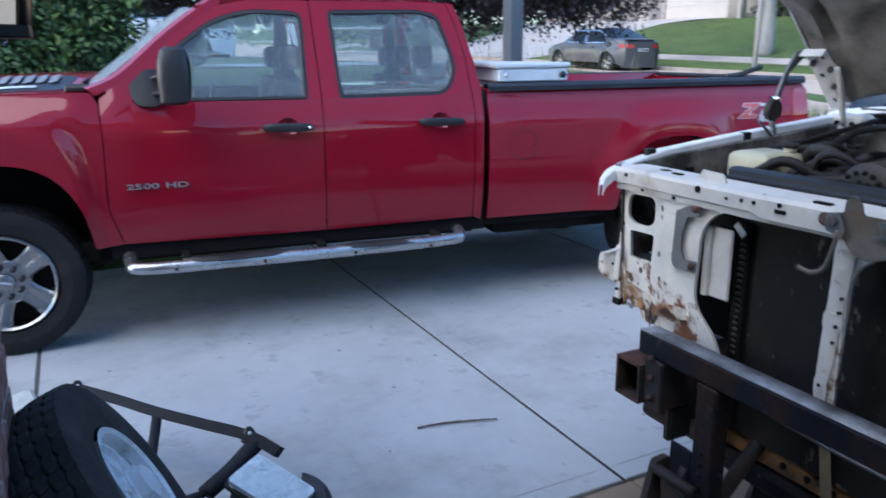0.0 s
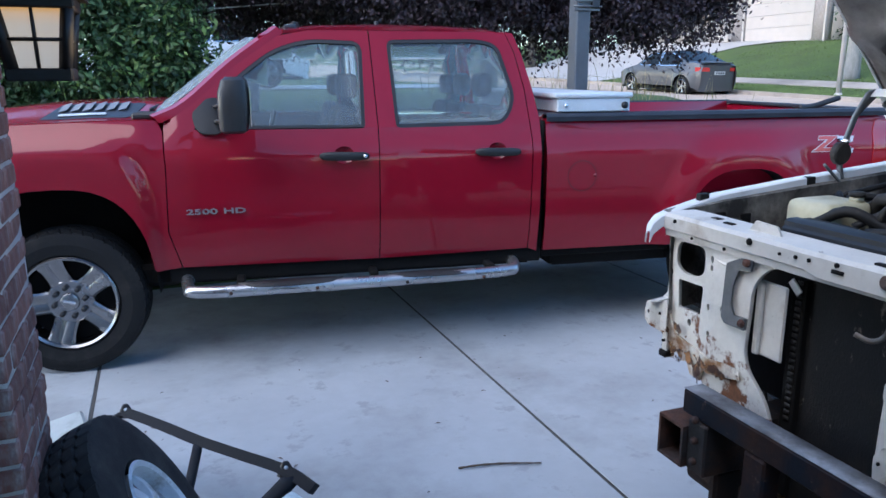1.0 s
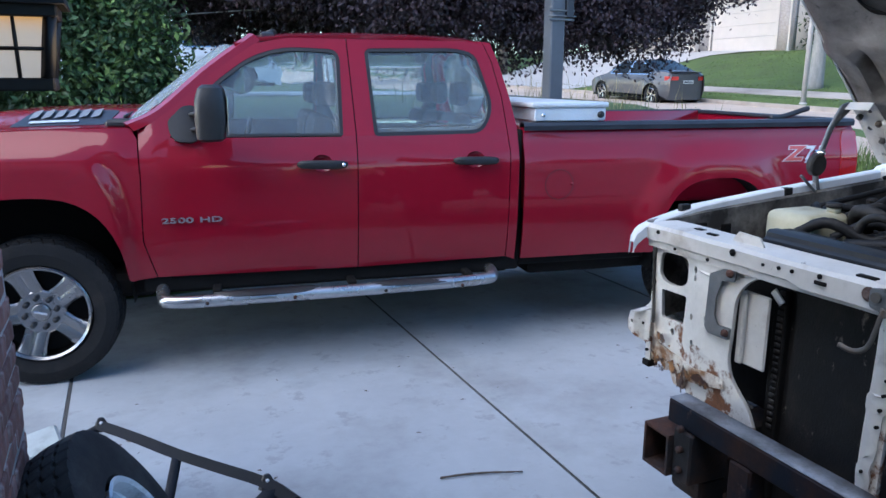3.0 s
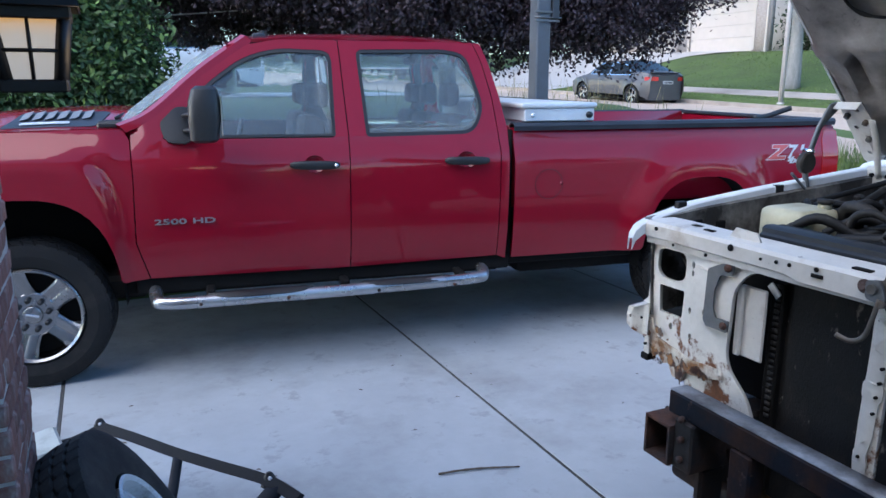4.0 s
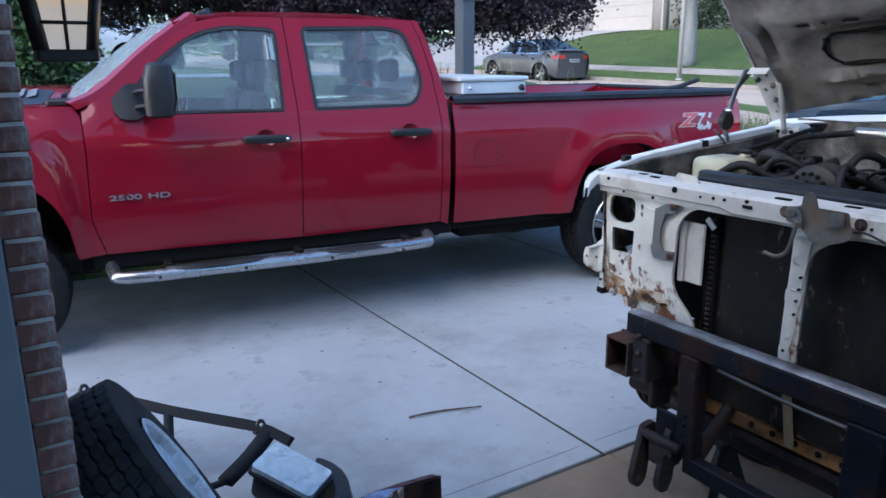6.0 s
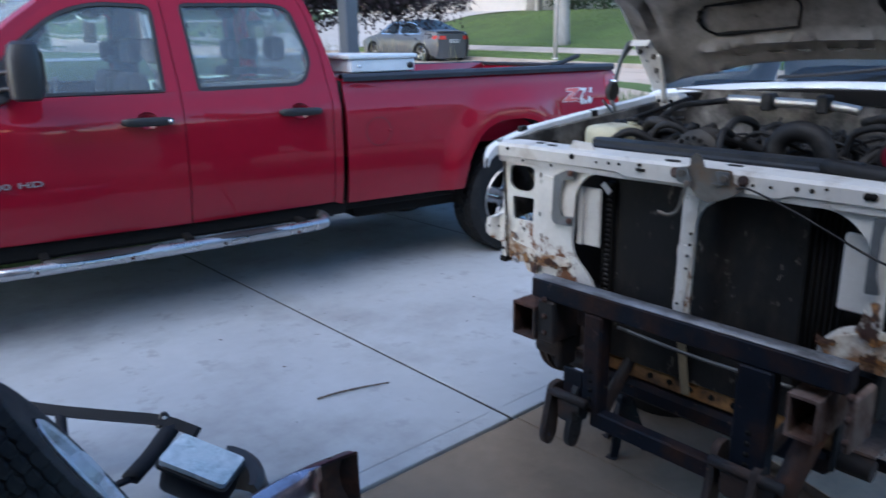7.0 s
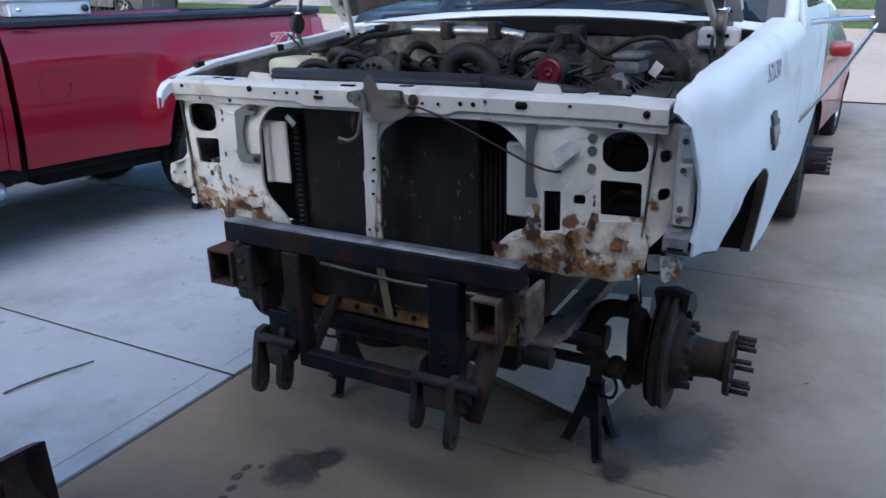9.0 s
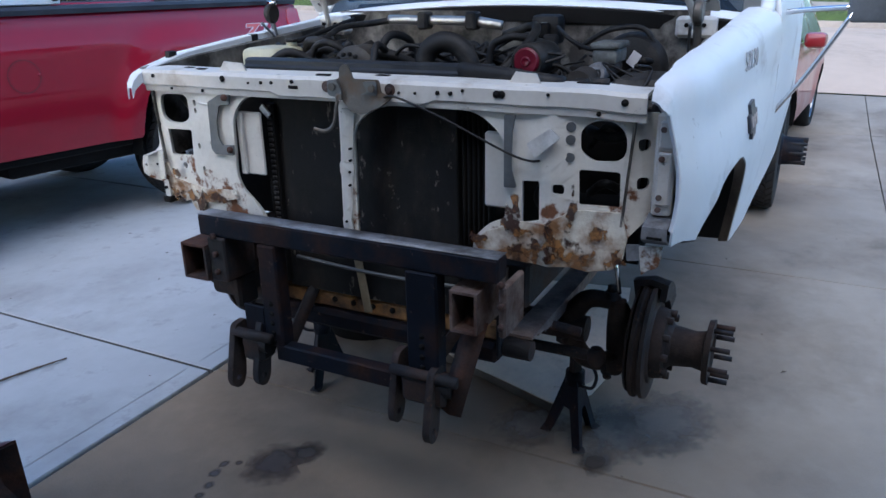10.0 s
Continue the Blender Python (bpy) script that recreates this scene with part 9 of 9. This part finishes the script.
def plain_rim(R):
    bm = B()
    lathe(bm, [(-0.085, R), (-0.09, R - 0.012), (-0.07, R - 0.025), (0.05, R - 0.03)], 36, caps=False)
    for k in range(5):
        for o in (-0.14, 0.14):
            a = 2 * math.pi * k / 5 + o
            bm2 = [[(r * math.cos(a) - q * math.sin(a), -0.075 + 0.02 * (1 - r / R), r * math.sin(a) + q * math.cos(a)) for q in (-0.017, 0.017)] for r in (0.04, R * 0.6, R - 0.01)]
            skin(bm, bm2)
    lathe(bm, [(-0.04, 0.06), (-0.07, 0.055), (-0.075, 0.0)], 20, caps=False)
    return bm


M_CARGLASS = material("car_glass", (0.012, 0.014, 0.016), rough=0.2, vary=0.1, spec=0.12)
M_GREYCAR = material("grey_metallic_paint", (0.075, 0.075, 0.082), rough=0.42, metal=0.2, coat=0.4, vary=0.05, scale=3)
M_WHITECAR = material("white_car_paint", (0.72, 0.75, 0.78), rough=0.3, coat=0.8, vary=0.03, scale=2)

AUDI_TOP = [(0.0, 0.62), (0.10, 0.72), (1.10, 0.94), (1.75, 1.36), (2.75, 1.40), (3.62, 1.08), (4.02, 1.04), (4.22, 0.96)]
am = Matrix.Translation((0, 0, 0)) @ SITE @ Matrix.Translation((14.78, 21.0, terrain(14.7, 18.7) - 0.10)) @ Matrix.Rotation(radians(-90), 4, "Z") @ Matrix.Rotation(radians(2.0), 4, "Y")
audi, ay = car("sedan", "dark grey saloon car parked by the far kerb", am, M_GREYCAR, 4.25, 1.78, AUDI_TOP, 0.94,
               [[(1.30, 0.96), (2.28, 0.96), (2.28, 1.33), (1.78, 1.31)], [(2.36, 0.96), (3.42, 0.98), (3.20, 1.23), (2.80, 1.33), (2.36, 1.34)]], 2.65, 0.88, 0.325, screen=(2, 3), rear=(4, 5))
for sd in (-1, 1):
    bm = B()
    rows = [[(4.02 + 0.14 * s, sd * (ay(4.02 + 0.14 * s, 0.8) + 0.012 - 0.03 * s), z) for s in (0, 0.5, 1.0)] + [(4.258, sd * 0.40, z)] for z in (0.80, 0.92)]
    skin(bm, rows)
    thicken(bm, 0.01)
    part("tail_light", bm, material("tail_lamp_lens", (0.55, 0.03, 0.025), rough=0.2, coat=0.6, vary=0.15, scale=20), audi, "red tail light")
bm = B()
box(bm, 4.25, 4.27, -0.20, 0.20, 0.70, 0.80, 0.004)
pl = part("number_plate", bm, material("plate_white", (0.6, 0.6, 0.6), rough=0.5), audi, "pale plate with plain bars")
bm = B()
for k in range(5):
    box(bm, 4.27, 4.273, -0.16 + k * 0.068, -0.11 + k * 0.068, 0.725, 0.775)
part("plate_bars", bm, M_TRIM, pl)
bm = B()
box(bm, 4.02, 4.18, -0.58, 0.58, 1.05, 1.07, 0.006)
part("boot_spoiler", bm, M_GREYCAR, audi)

SUV_TOP = [(0.0, 0.85), (0.12, 1.0), (1.05, 1.12), (1.75, 1.68), (3.55, 1.72), (4.25, 1.15), (4.40, 1.05), (4.55, 0.95)]
sm = SITE @ Matrix.Translation((-3.6, 21.5, terrain(-2, 18) - 0.12)) @ Matrix.Rotation(radians(3), 4, "Z")
car("white_suv", "white car parked on the next drive behind a hedge", sm, M_WHITECAR, 4.6, 1.85, SUV_TOP, 1.08,
    [[(1.35, 1.12), (2.35, 1.12), (2.35, 1.60), (1.80, 1.60)], [(2.45, 1.12), (3.95, 1.14), (3.55, 1.62), (2.45, 1.62)]], 2.72, 0.90, 0.36)
WC_TOP = [(0.0, 0.62), (0.10, 0.75), (1.05, 0.95), (1.80, 1.42), (2.80, 1.45), (3.70, 1.12), (4.10, 1.06), (4.35, 0.96)]
wm_ = SITE @ Matrix.Translation((-2.75, 15.5, terrain(0, 14.6) + 0.03)) @ Matrix.Rotation(radians(-4), 4, "Z")
car("white_sedan", "white saloon car parked on the next drive", wm_, M_WHITECAR, 4.4, 1.78, WC_TOP, 0.95,
    [[(1.35, 0.98), (2.30, 0.98), (2.30, 1.38), (1.82, 1.36)], [(2.38, 0.98), (3.35, 1.0), (2.85, 1.38), (2.38, 1.38)]], 2.60, 0.85, 0.335)
RC_TOP = [(0.0, 0.70), (0.10, 0.80), (0.95, 0.98), (1.55, 1.40), (2.45, 1.44), (3.10, 1.20), (3.35, 1.08), (3.55, 0.95)]
rm = FORD @ Matrix.Translation((4.38, -0.085, 0)) @ Matrix.Rotation(radians(-4.7), 4, "Z")
car("red_hatchback", "small red car parked close behind the white truck", rm, M_REDCAR, 3.6, 1.72, RC_TOP, 0.98,
    [[(1.25, 1.0), (2.0, 1.0), (2.0, 1.36), (1.60, 1.34)], [(2.08, 1.0), (2.85, 1.02), (2.55, 1.37), (2.08, 1.37)]], 2.18, 0.60, 0.32, mirror=(0.72, 0.05, -0.03))

# ---- foliage ----
def leaves(name, blobs, count, size, mat, parent, seed, label="", shell=0.55, droop=0.2, flat=0.5):
    """Many small leaves in clumps spread through a few rounded volumes, joined into one crown."""
    rng = np.random.default_rng(seed)
    bl = np.array(blobs)
    w = (bl[:, 3] * bl[:, 4] * bl[:, 5]) ** 0.75
    per = 9
    n = count // per
    b = bl[rng.choice(len(bl), n, p=w / w.sum())]
    d = rng.normal(size=(n, 3))
    d /= np.linalg.norm(d, axis=1)[:, None]
    rad = shell + (1 - shell) * rng.random(n) ** 0.6
    rad *= 1 + 0.13 * np.sin(d[:, 0] * 5.1 + seed) * np.cos(d[:, 1] * 4.3) + 0.12 * np.sin(d[:, 2] * 6.7 + d[:, 0] * 3.1)
    c = b[:, :3] + d * b[:, 3:6] * rad[:, None]
    tw = rng.normal(size=(n, 3)) * 0.6 + d * 0.8
    tw /= np.linalg.norm(tw, axis=1)[:, None]
    c, tw = np.repeat(c, per, 0), np.repeat(tw, per, 0)
    m = len(c)
    s = (size * rng.uniform(0.6, 1.25, m))[:, None]
    p = c + tw * size * rng.uniform(-2.2, 2.2, (m, 1)) + rng.normal(size=(m, 3)) * size * 0.9
    ax = tw * 0.4 + rng.normal(size=(m, 3)) * 0.7 - np.array([0, 0, droop])
    ax /= np.linalg.norm(ax, axis=1)[:, None]
    sd = np.cross(ax, rng.normal(size=(m, 3)))
    sd /= np.linalg.norm(sd, axis=1)[:, None] + 1e-9
    nn = np.cross(ax, sd)
    V = np.stack([p - ax * s * 0.5, p + sd * s * flat * 0.5 + nn * s * 0.06, p + ax * s * 0.55, p - sd * s * flat * 0.5 + nn * s * 0.06], 1).reshape(-1, 3)
    k = np.arange(m)[:, None] * 4
    F = np.concatenate([k + np.array([[0, 1, 2]]), k + np.array([[0, 2, 3]])], 1).reshape(-1, 3)
    me = bpy.data.meshes.new(name)
    me.from_pydata(V.tolist(), [], F.tolist())
    me.materials.append(mat)
    ob = new(name, me)
    ob.parent = parent
    if label:
        ob["label"] = label
    return ob


def limb_set(parent, base, tips, r, mat=M_BARK):
    bm = tube(B(), base, r, 10, radii=lambda t: r * (1 - 0.45 * t))
    part("trunk", bm, mat, parent)
    top = Vector(base[-1])
    for i, t in enumerate(tips):
        t = Vector(t)
        mid = top.lerp(t, 0.5) + Vector((0, 0, 0.15 * (t - top).length))
        bm = tube(B(), [top - Vector((0, 0, 0.1)), mid, t], r * 0.5, 6, radii=lambda q: r * 0.5 * (1 - 0.8 * q))
        part("limb", bm, mat, parent)


hb = thing("lilac_hedge", "tall dense green leafy hedge bush behind the red truck", "hedge")
for k in range(6):
    x = -3.6 + k * 0.75
    bm = tube(B(), [(x, 4.5, 0.0), (x + 0.1, 4.45, 1.0), (x + 0.2, 4.4, 2.2)], 0.05, 6, radii=lambda t: 0.05 * (1 - 0.7 * t))
    part("stem", bm, M_BARK, hb)
HB = [(-3.2, 4.5, 1.5, 1.2, 0.9, 1.5), (-2.0, 4.3, 1.7, 1.1, 0.9, 1.7), (-0.9, 4.2, 1.75, 0.95, 0.8, 1.65), (-0.15, 4.35, 1.5, 0.7, 0.7, 1.4), (0.15, 4.2, 1.2, 0.55, 0.6, 1.0),
      (-1.4, 4.6, 2.7, 1.0, 0.8, 0.9), (0.05, 4.5, 2.35, 0.5, 0.5, 0.65), (-2.8, 4.9, 2.7, 1.2, 0.9, 1.0), (-4.6, 4.7, 1.6, 1.1, 1.0, 1.6), (-5.6, 4.9, 1.4, 1.0, 1.0, 1.5)]
leaves("crown", HB, 105000, 0.082, M_LEAF, hb, 3, "dense green leaves", 0.42)
leaves("new_growth", [(b[0], b[1] - 0.1, b[2] + 0.12, b[3] * 1.04, b[4] * 1.04, b[5] * 1.04) for b in HB[1:7]], 6000, 0.085, M_LEAF_YOUNG, hb, 13, "pale young shoots", 0.95)

pt = thing("plum_tree", "spreading plum tree with dark purple leaves", "tree")
limb_set(pt, [(4.3, 6.1, terrain(2.9, 8) - 0.5), (4.25, 6.05, 1.8), (4.2, 6.0, 2.6)], [(1.5, 5.6, 4.2), (6.8, 5.2, 3.6), (4.0, 4.4, 4.6), (3.0, 7.5, 4.8), (5.8, 7.2, 4.4), (7.4, 5.6, 3.2), (0.6, 6.4, 3.8)], 0.16)
PT = [(4.2, 6.0, 3.75, 2.8, 2.0, 1.75), (1.8, 6.0, 3.7, 1.9, 1.6, 1.30), (6.6, 5.7, 3.15, 1.6, 1.4, 1.20), (5.4, 5.4, 2.85, 1.3, 1.1, 0.85), (7.35, 5.6, 3.15, 0.7, 0.8, 0.7), (3.2, 5.6, 2.9, 1.5, 1.1, 0.75),
      (0.4, 6.6, 3.6, 1.6, 1.3, 1.0), (4.7, 5.2, 2.70, 0.7, 0.6, 0.5), (6.1, 5.2, 2.72, 0.7, 0.6, 0.40), (6.85, 5.4, 2.86, 0.5, 0.5, 0.40), (5.5, 5.6, 2.58, 0.7, 0.6, 0.4), (1.2, 7.2, 3.0, 1.6, 1.2, 0.9), (3.0, 7.4, 3.4, 2.4, 1.2, 1.4), (-0.8, 7.4, 3.2, 1.6, 1.2, 1.1)]
leaves("crown", PT, 330000, 0.064, M_LEAF_PLUM, pt, 7, "dark purple leaves", 0.25, 0.5, 0.6)


def far_tree(x, y, z, h, r, mat, seed, label):
    t = thing("tree", label, "tree", None, "trees beyond the street")
    limb_set(t, [(x, y, z - 0.2), (x + 0.1, y, z + h * 0.25), (x, y + 0.1, z + h * 0.45)], [(x + r * 0.6, y, z + h * 0.7), (x - r * 0.6, y + 0.2, z + h * 0.7), (x, y + r * 0.6, z + h * 0.8), (x, y - r * 0.6, z + h * 0.75)], 0.05 * r + 0.1)
    rng = random.Random(seed)
    bl = [(x + rng.uniform(-0.5, 0.5) * r, y + rng.uniform(-0.5, 0.5) * r, z + h * rng.uniform(0.5, 0.85), r * rng.uniform(0.45, 0.7), r * rng.uniform(0.45, 0.7), h * rng.uniform(0.16, 0.26)) for _ in range(8)]
    leaves("crown", bl, 5200, 0.30, mat, t, seed, "", 0.5)


M_LEAF_FAR = leaf_material("far_leaves", (0.035, 0.06, 0.022), 0.3)
rt = random.Random(21)
for i in range(13):
    u, v = -24 + i * 4.3, 40 + rt.uniform(-4, 6)
    p = S(u, v)
    far_tree(p.x, p.y, 2.2, rt.uniform(9, 13), rt.uniform(3.5, 5), M_LEAF_FAR, 40 + i, "broad dark green tree in the distance")
for i, (u, v, h, r) in enumerate(((33, 20, 10, 4), (31, 14.5, 9, 3.6), (34, 8, 11, 4.5), (36, 0, 10, 4.5), (37, -9, 11, 5), (38, -19, 10, 4.5), (40, 30, 12, 5), (40, 40, 12, 5))):
    p = S(u, v)
    far_tree(p.x, p.y, terrain(u, v), h, r, M_LEAF_FAR, 70 + i, "broad dark green tree behind a lawn")
for i in range(10):
    p = S(-30 + i * 9, -34 + (i % 3) * 3)
    far_tree(p.x, p.y, -0.2, 9 + (i * 5) % 4, 4.6, M_LEAF_FAR, 90 + i, "broad dark green tree in the distance")
# shrubs beside the house across the street
for i, (u, v, s) in enumerate(((25.6, 20.6, 1.0), (25.9, 19.0, 1.2), (26.3, 17.4, 1.2), (27, 15.6, 1.3))):
    p = S(u, v)
    t = thing("shrub", "dark evergreen shrub beside a house", "shrub", None, "shrubs by the house")
    z = terrain(u, v)
    bm = tube(B(), [(p.x, p.y, z - 0.1), (p.x, p.y, z + 0.6)], 0.06, 6, smooth=False)
    part("stem", bm, M_BARK, t)
    leaves("crown", [(p.x, p.y, z + 1.1 * s, 1.0 * s, 1.0 * s, 1.25 * s)], 1500, 0.2, M_LEAF_FAR, t, 120 + i)
# a street tree's trunk and low branch on the far lawn
st_p = S(19.21, 15.75)
stt = thing("tree", "grey-barked street tree on the far lawn", "tree", None, "trees beyond the street")
z0 = terrain(19.21, 15.75)
limb_set(stt, [(st_p.x, st_p.y, z0 - 0.1), (st_p.x, st_p.y, z0 + 1.5), (st_p.x - 0.1, st_p.y, z0 + 3.0)], [(st_p.x - 1.8, st_p.y + 0.6, z0 + 4.2), (st_p.x + 1.8, st_p.y, z0 + 4.8), (st_p.x, st_p.y - 1.5, z0 + 5)], 0.26, M_BARK_GREY)
leaves("crown", [(st_p.x, st_p.y, z0 + 5.2, 2.6, 2.6, 1.8), (st_p.x - 1.6, st_p.y + 0.6, z0 + 4.0, 1.2, 1.2, 0.8)], 4200, 0.16, M_LEAF, stt, 140)

# ---- posts, pole and wire ----
po = thing("square_post", "square grey steel post with a clamp bracket behind the truck bed", "post", Matrix.Translation((4.06, 2.32, 0)) @ Matrix.Rotation(radians(8), 4, "Z"))
part("shaft", box(B(), -0.075, 0.075, -0.075, 0.075, -0.1, 3.6, 0.012), M_POST, po)
for z in (2.28, 2.36):
    part("clamp", box(B(), -0.11, 0.16, -0.095, -0.078, z, z + 0.02, 0.003), M_STEEL, po, "bolted clamp plate")
part("bracket", box(B(), 0.076, 0.15, -0.10, 0.06, 2.31, 3.3, 0.006), M_TRIM, po, "dark bracket arm")
bm = B()
cyl(bm, (-0.12, -0.09, 2.32), (0.18, -0.09, 2.32), 0.008, 8)
part("bolt", bm, M_STEEL, po)
pl_ = S(16.2, 13.55)
wp = thing("street_pole", "white-painted street pole on the far verge", "pole", Matrix.Translation((pl_.x, pl_.y, terrain(16.2, 13.55) - 0.05)))
bm = cyl(B(), (0, 0, 0), (0, 0, 6.5), 0.072, 16, 0.055)
part("shaft", bm, M_WHITEPOLE, wp)
part("base", cyl(B(), (0, 0, 0), (0, 0, 0.12), 0.10, 16), M_WHITEPOLE, wp)
bm = tube(B(), [(-9.0, 6.3, 2.05), (-3.0, 6.1, 2.30), (3.0, 6.0, 2.80), (9.0, 5.9, 3.45), (16.0, 5.8, 4.3)], 0.010, 6)
tagged(part("overhead_wire", bm, M_WHITEPOLE), "thin pale overhead wire strung over the hedge", "wire")

# ---- house across the street ----
hs = thing("house", "pale brick house with a wide white garage door", "house", SITE @ Matrix.Translation((24.85, 0, 0)))
hz = 3.20
d0, d1 = 22.85, 26.75
part("wall", box(B(), 0.0, 0.3, d1, 37, hz - 1.0, hz + 3.0), M_HOUSEBRICK, hs, "pale mottled brick wall")
part("wall", box(B(), 0.0, 0.3, 22.0, d0, hz - 1.0, hz + 3.0), M_HOUSEBRICK, hs, "pale mottled brick pier")
part("wall", box(B(), 0.0, 0.3, d0, d1, hz + 2.2, hz + 3.0), M_HOUSEBRICK, hs, "pale brick over the garage door")
part("side_wall", box(B(), 0.3, 9, 22.0, 22.25, hz - 1.0, hz + 3.0), M_SIDING, hs, "pale siding")
part("back_wall", box(B(), 9, 9.3, 22.0, 37, hz - 1, hz + 3.0), M_SIDING, hs)
part("end_wall", box(B(), 0.3, 9, 36.75, 37, hz - 1, hz + 3.0), M_SIDING, hs)
fr = part("garage_door_frame", box(B(), -0.02, 0.06, d0 - 0.12, d0, hz - 0.05, hz + 2.3, 0.01), M_SIDING, hs, "white door casing")
part("garage_door_frame", box(B(), -0.02, 0.06, d1, d1 + 0.12, hz - 0.05, hz + 2.3, 0.01), M_SIDING, hs, "white door casing")
part("garage_door_frame", box(B(), -0.02, 0.06, d0 - 0.12, d1 + 0.12, hz + 2.19, hz + 2.32, 0.01), M_SIDING, hs, "white door casing")
for k in range(4):
    dp = part("garage_door_panel", box(B(), 0.10, 0.15, d0, d1, hz + 0.55 * k - (0.3 if k == 0 else 0), hz + 0.55 * k + 0.542, 0.006), M_SIDING, hs, "white sectional garage door panel")
bm = B()
skin(bm, [[(-0.5, v, hz + 2.95) for v in (21.6, 37.5)], [(4.7, v, hz + 5.2) for v in (21.6, 37.5)], [(9.8, v, hz + 2.95) for v in (21.6, 37.5)]])
thicken(bm, 0.15)
part("roof", bm, M_ROOF, hs, "dark shingled roof")
wd = part("window", box(B(), -0.03, 0.05, 31, 33, hz + 0.9, hz + 2.2, 0.01), M_SIDING, hs, "white framed window")
part("pane", box(B(), -0.04, -0.03, 31.1, 32.9, hz + 1.0, hz + 2.1), M_CARGLASS, wd)
part("downpipe", box(B(), -0.1, -0.02, 22.0, 22.1, hz - 0.3, hz + 2.9, 0.01), M_SIDING, hs, "white downpipe")
bx = thing("utility_box", "small pale box by the garage of a house", "box", SITE @ Matrix.Translation((24.6, 27.6, 3.2)))
part("case", box(B(), -0.25, 0.0, -0.35, 0.35, 0, 0.35, 0.02), M_SIDING, bx)


# ---- grass ----
def blades(name, spots, mat, h, w, seed, label, cat):
    rng = np.random.default_rng(seed)
    V, F = [], []
    for x, y, z in spots:
        a = rng.uniform(0, 6.283)
        hh = h * rng.uniform(0.5, 1.2)
        lean = np.array([rng.normal() * 0.25, rng.normal() * 0.25]) * hh
        dx, dy = math.cos(a) * w * 0.5, math.sin(a) * w * 0.5
        k = len(V)
        V += [(x - dx, y - dy, z), (x + dx, y + dy, z), (x + dx * 0.7 + lean[0] * 0.4, y + dy * 0.7 + lean[1] * 0.4, z + hh * 0.6), (x - dx * 0.7 + lean[0] * 0.4, y - dy * 0.7 + lean[1] * 0.4, z + hh * 0.6), (x + lean[0], y + lean[1], z + hh)]
        F += [(k, k + 1, k + 2, k + 3), (k + 3, k + 2, k + 4)]
    me = bpy.data.meshes.new(name)
    me.from_pydata(V, [], F)
    me.materials.append(mat)
    return tagged(new(name, me), label, cat, kind="stuff")


rng = np.random.default_rng(4)
sp = []
for k in range(9000):
    u, v = rng.uniform(-4, 8.4), 4.42 + abs(rng.normal()) * 0.9
    p = S(u, v, terrain(u, v))
    sp.append((p.x, p.y, p.z))
for k in range(1500):
    u, v = rng.uniform(6.9, 8.4), 4.45 + abs(rng.normal()) * 0.8
    p = S(u, v, terrain(u, v) + 0.3 * rng.random())
    sp.append((p.x, p.y, p.z))
blades("tall_grass", sp, M_GRASS, 0.42, 0.012, 5, "tall uncut green grass along the edge of the pad", "grass")
sp = []
for k in range(330):
    u, v = rng.uniform(3.0, 8.4), rng.uniform(7.2, 12.0)
    p = S(u, v, terrain(u, v))
    sp.append((p.x, p.y, p.z))
blades("seed_stalks", sp, M_WEED, 0.62, 0.014, 6, "pale dry grass seed stalks beside the street", "grass")
sp = []
for k in range(16000):
    u, v = rng.uniform(15.95, 17.25), rng.uniform(-14, 30)
    p = S(u, v, terrain(u, v))
    sp.append((p.x, p.y, p.z))
for k in range(26000):
    u, v = 18.6 + 6.3 * rng.random() ** 1.4, rng.uniform(-14, 24)
    p = S(u, v, terrain(u, v) - 0.01)
    sp.append((p.x, p.y, p.z))
blades("lawn_grass", sp, M_GRASS, 0.05, 0.025, 8, "short mown green lawn grass", "grass")

# ---- bricks of the pier by the garage door ----
def brick_mesh(name, a, b, h, seed):
    bm = B()
    box(bm, 0, a, 0, b, 0, h, 0.006)
    rng = random.Random(seed)
    for v in bm.verts:
        v.co += Vector((rng.uniform(-1, 1), rng.uniform(-1, 1), rng.uniform(-1, 1))) * 0.0022
    shade(bm, 30)
    me = bpy.data.meshes.new(name)
    bm.to_mesh(me)
    bm.free()
    me.materials.append(M_BRICK)
    return me


rb = random.Random(9)
cut = {}
for c in range(38):
    z = 0.004 + c * 0.0677
    v, first = -0.139, True
    while v < 0.30:
        ln = 0.092 if first and c % 2 else 0.194
        ln = min(ln, 0.317 - v)
        if ln < 0.03:
            break
        key = round(ln, 3)
        if key not in cut:
            cut[key] = [brick_mesh("brick", 0.092, key, 0.0575, 30 + k) for k in range(3)]
        o = new("brick", rb.choice(cut[key]))
        o.matrix_basis = pose(WF - 0.0945 + rb.uniform(-0.003, 0.003), v + rb.uniform(-0.002, 0.002), z, rb.uniform(-0.6, 0.6), 0, rb.uniform(-0.8, 0.8))
        o.parent = gw
        v += ln + 0.010
        first = False
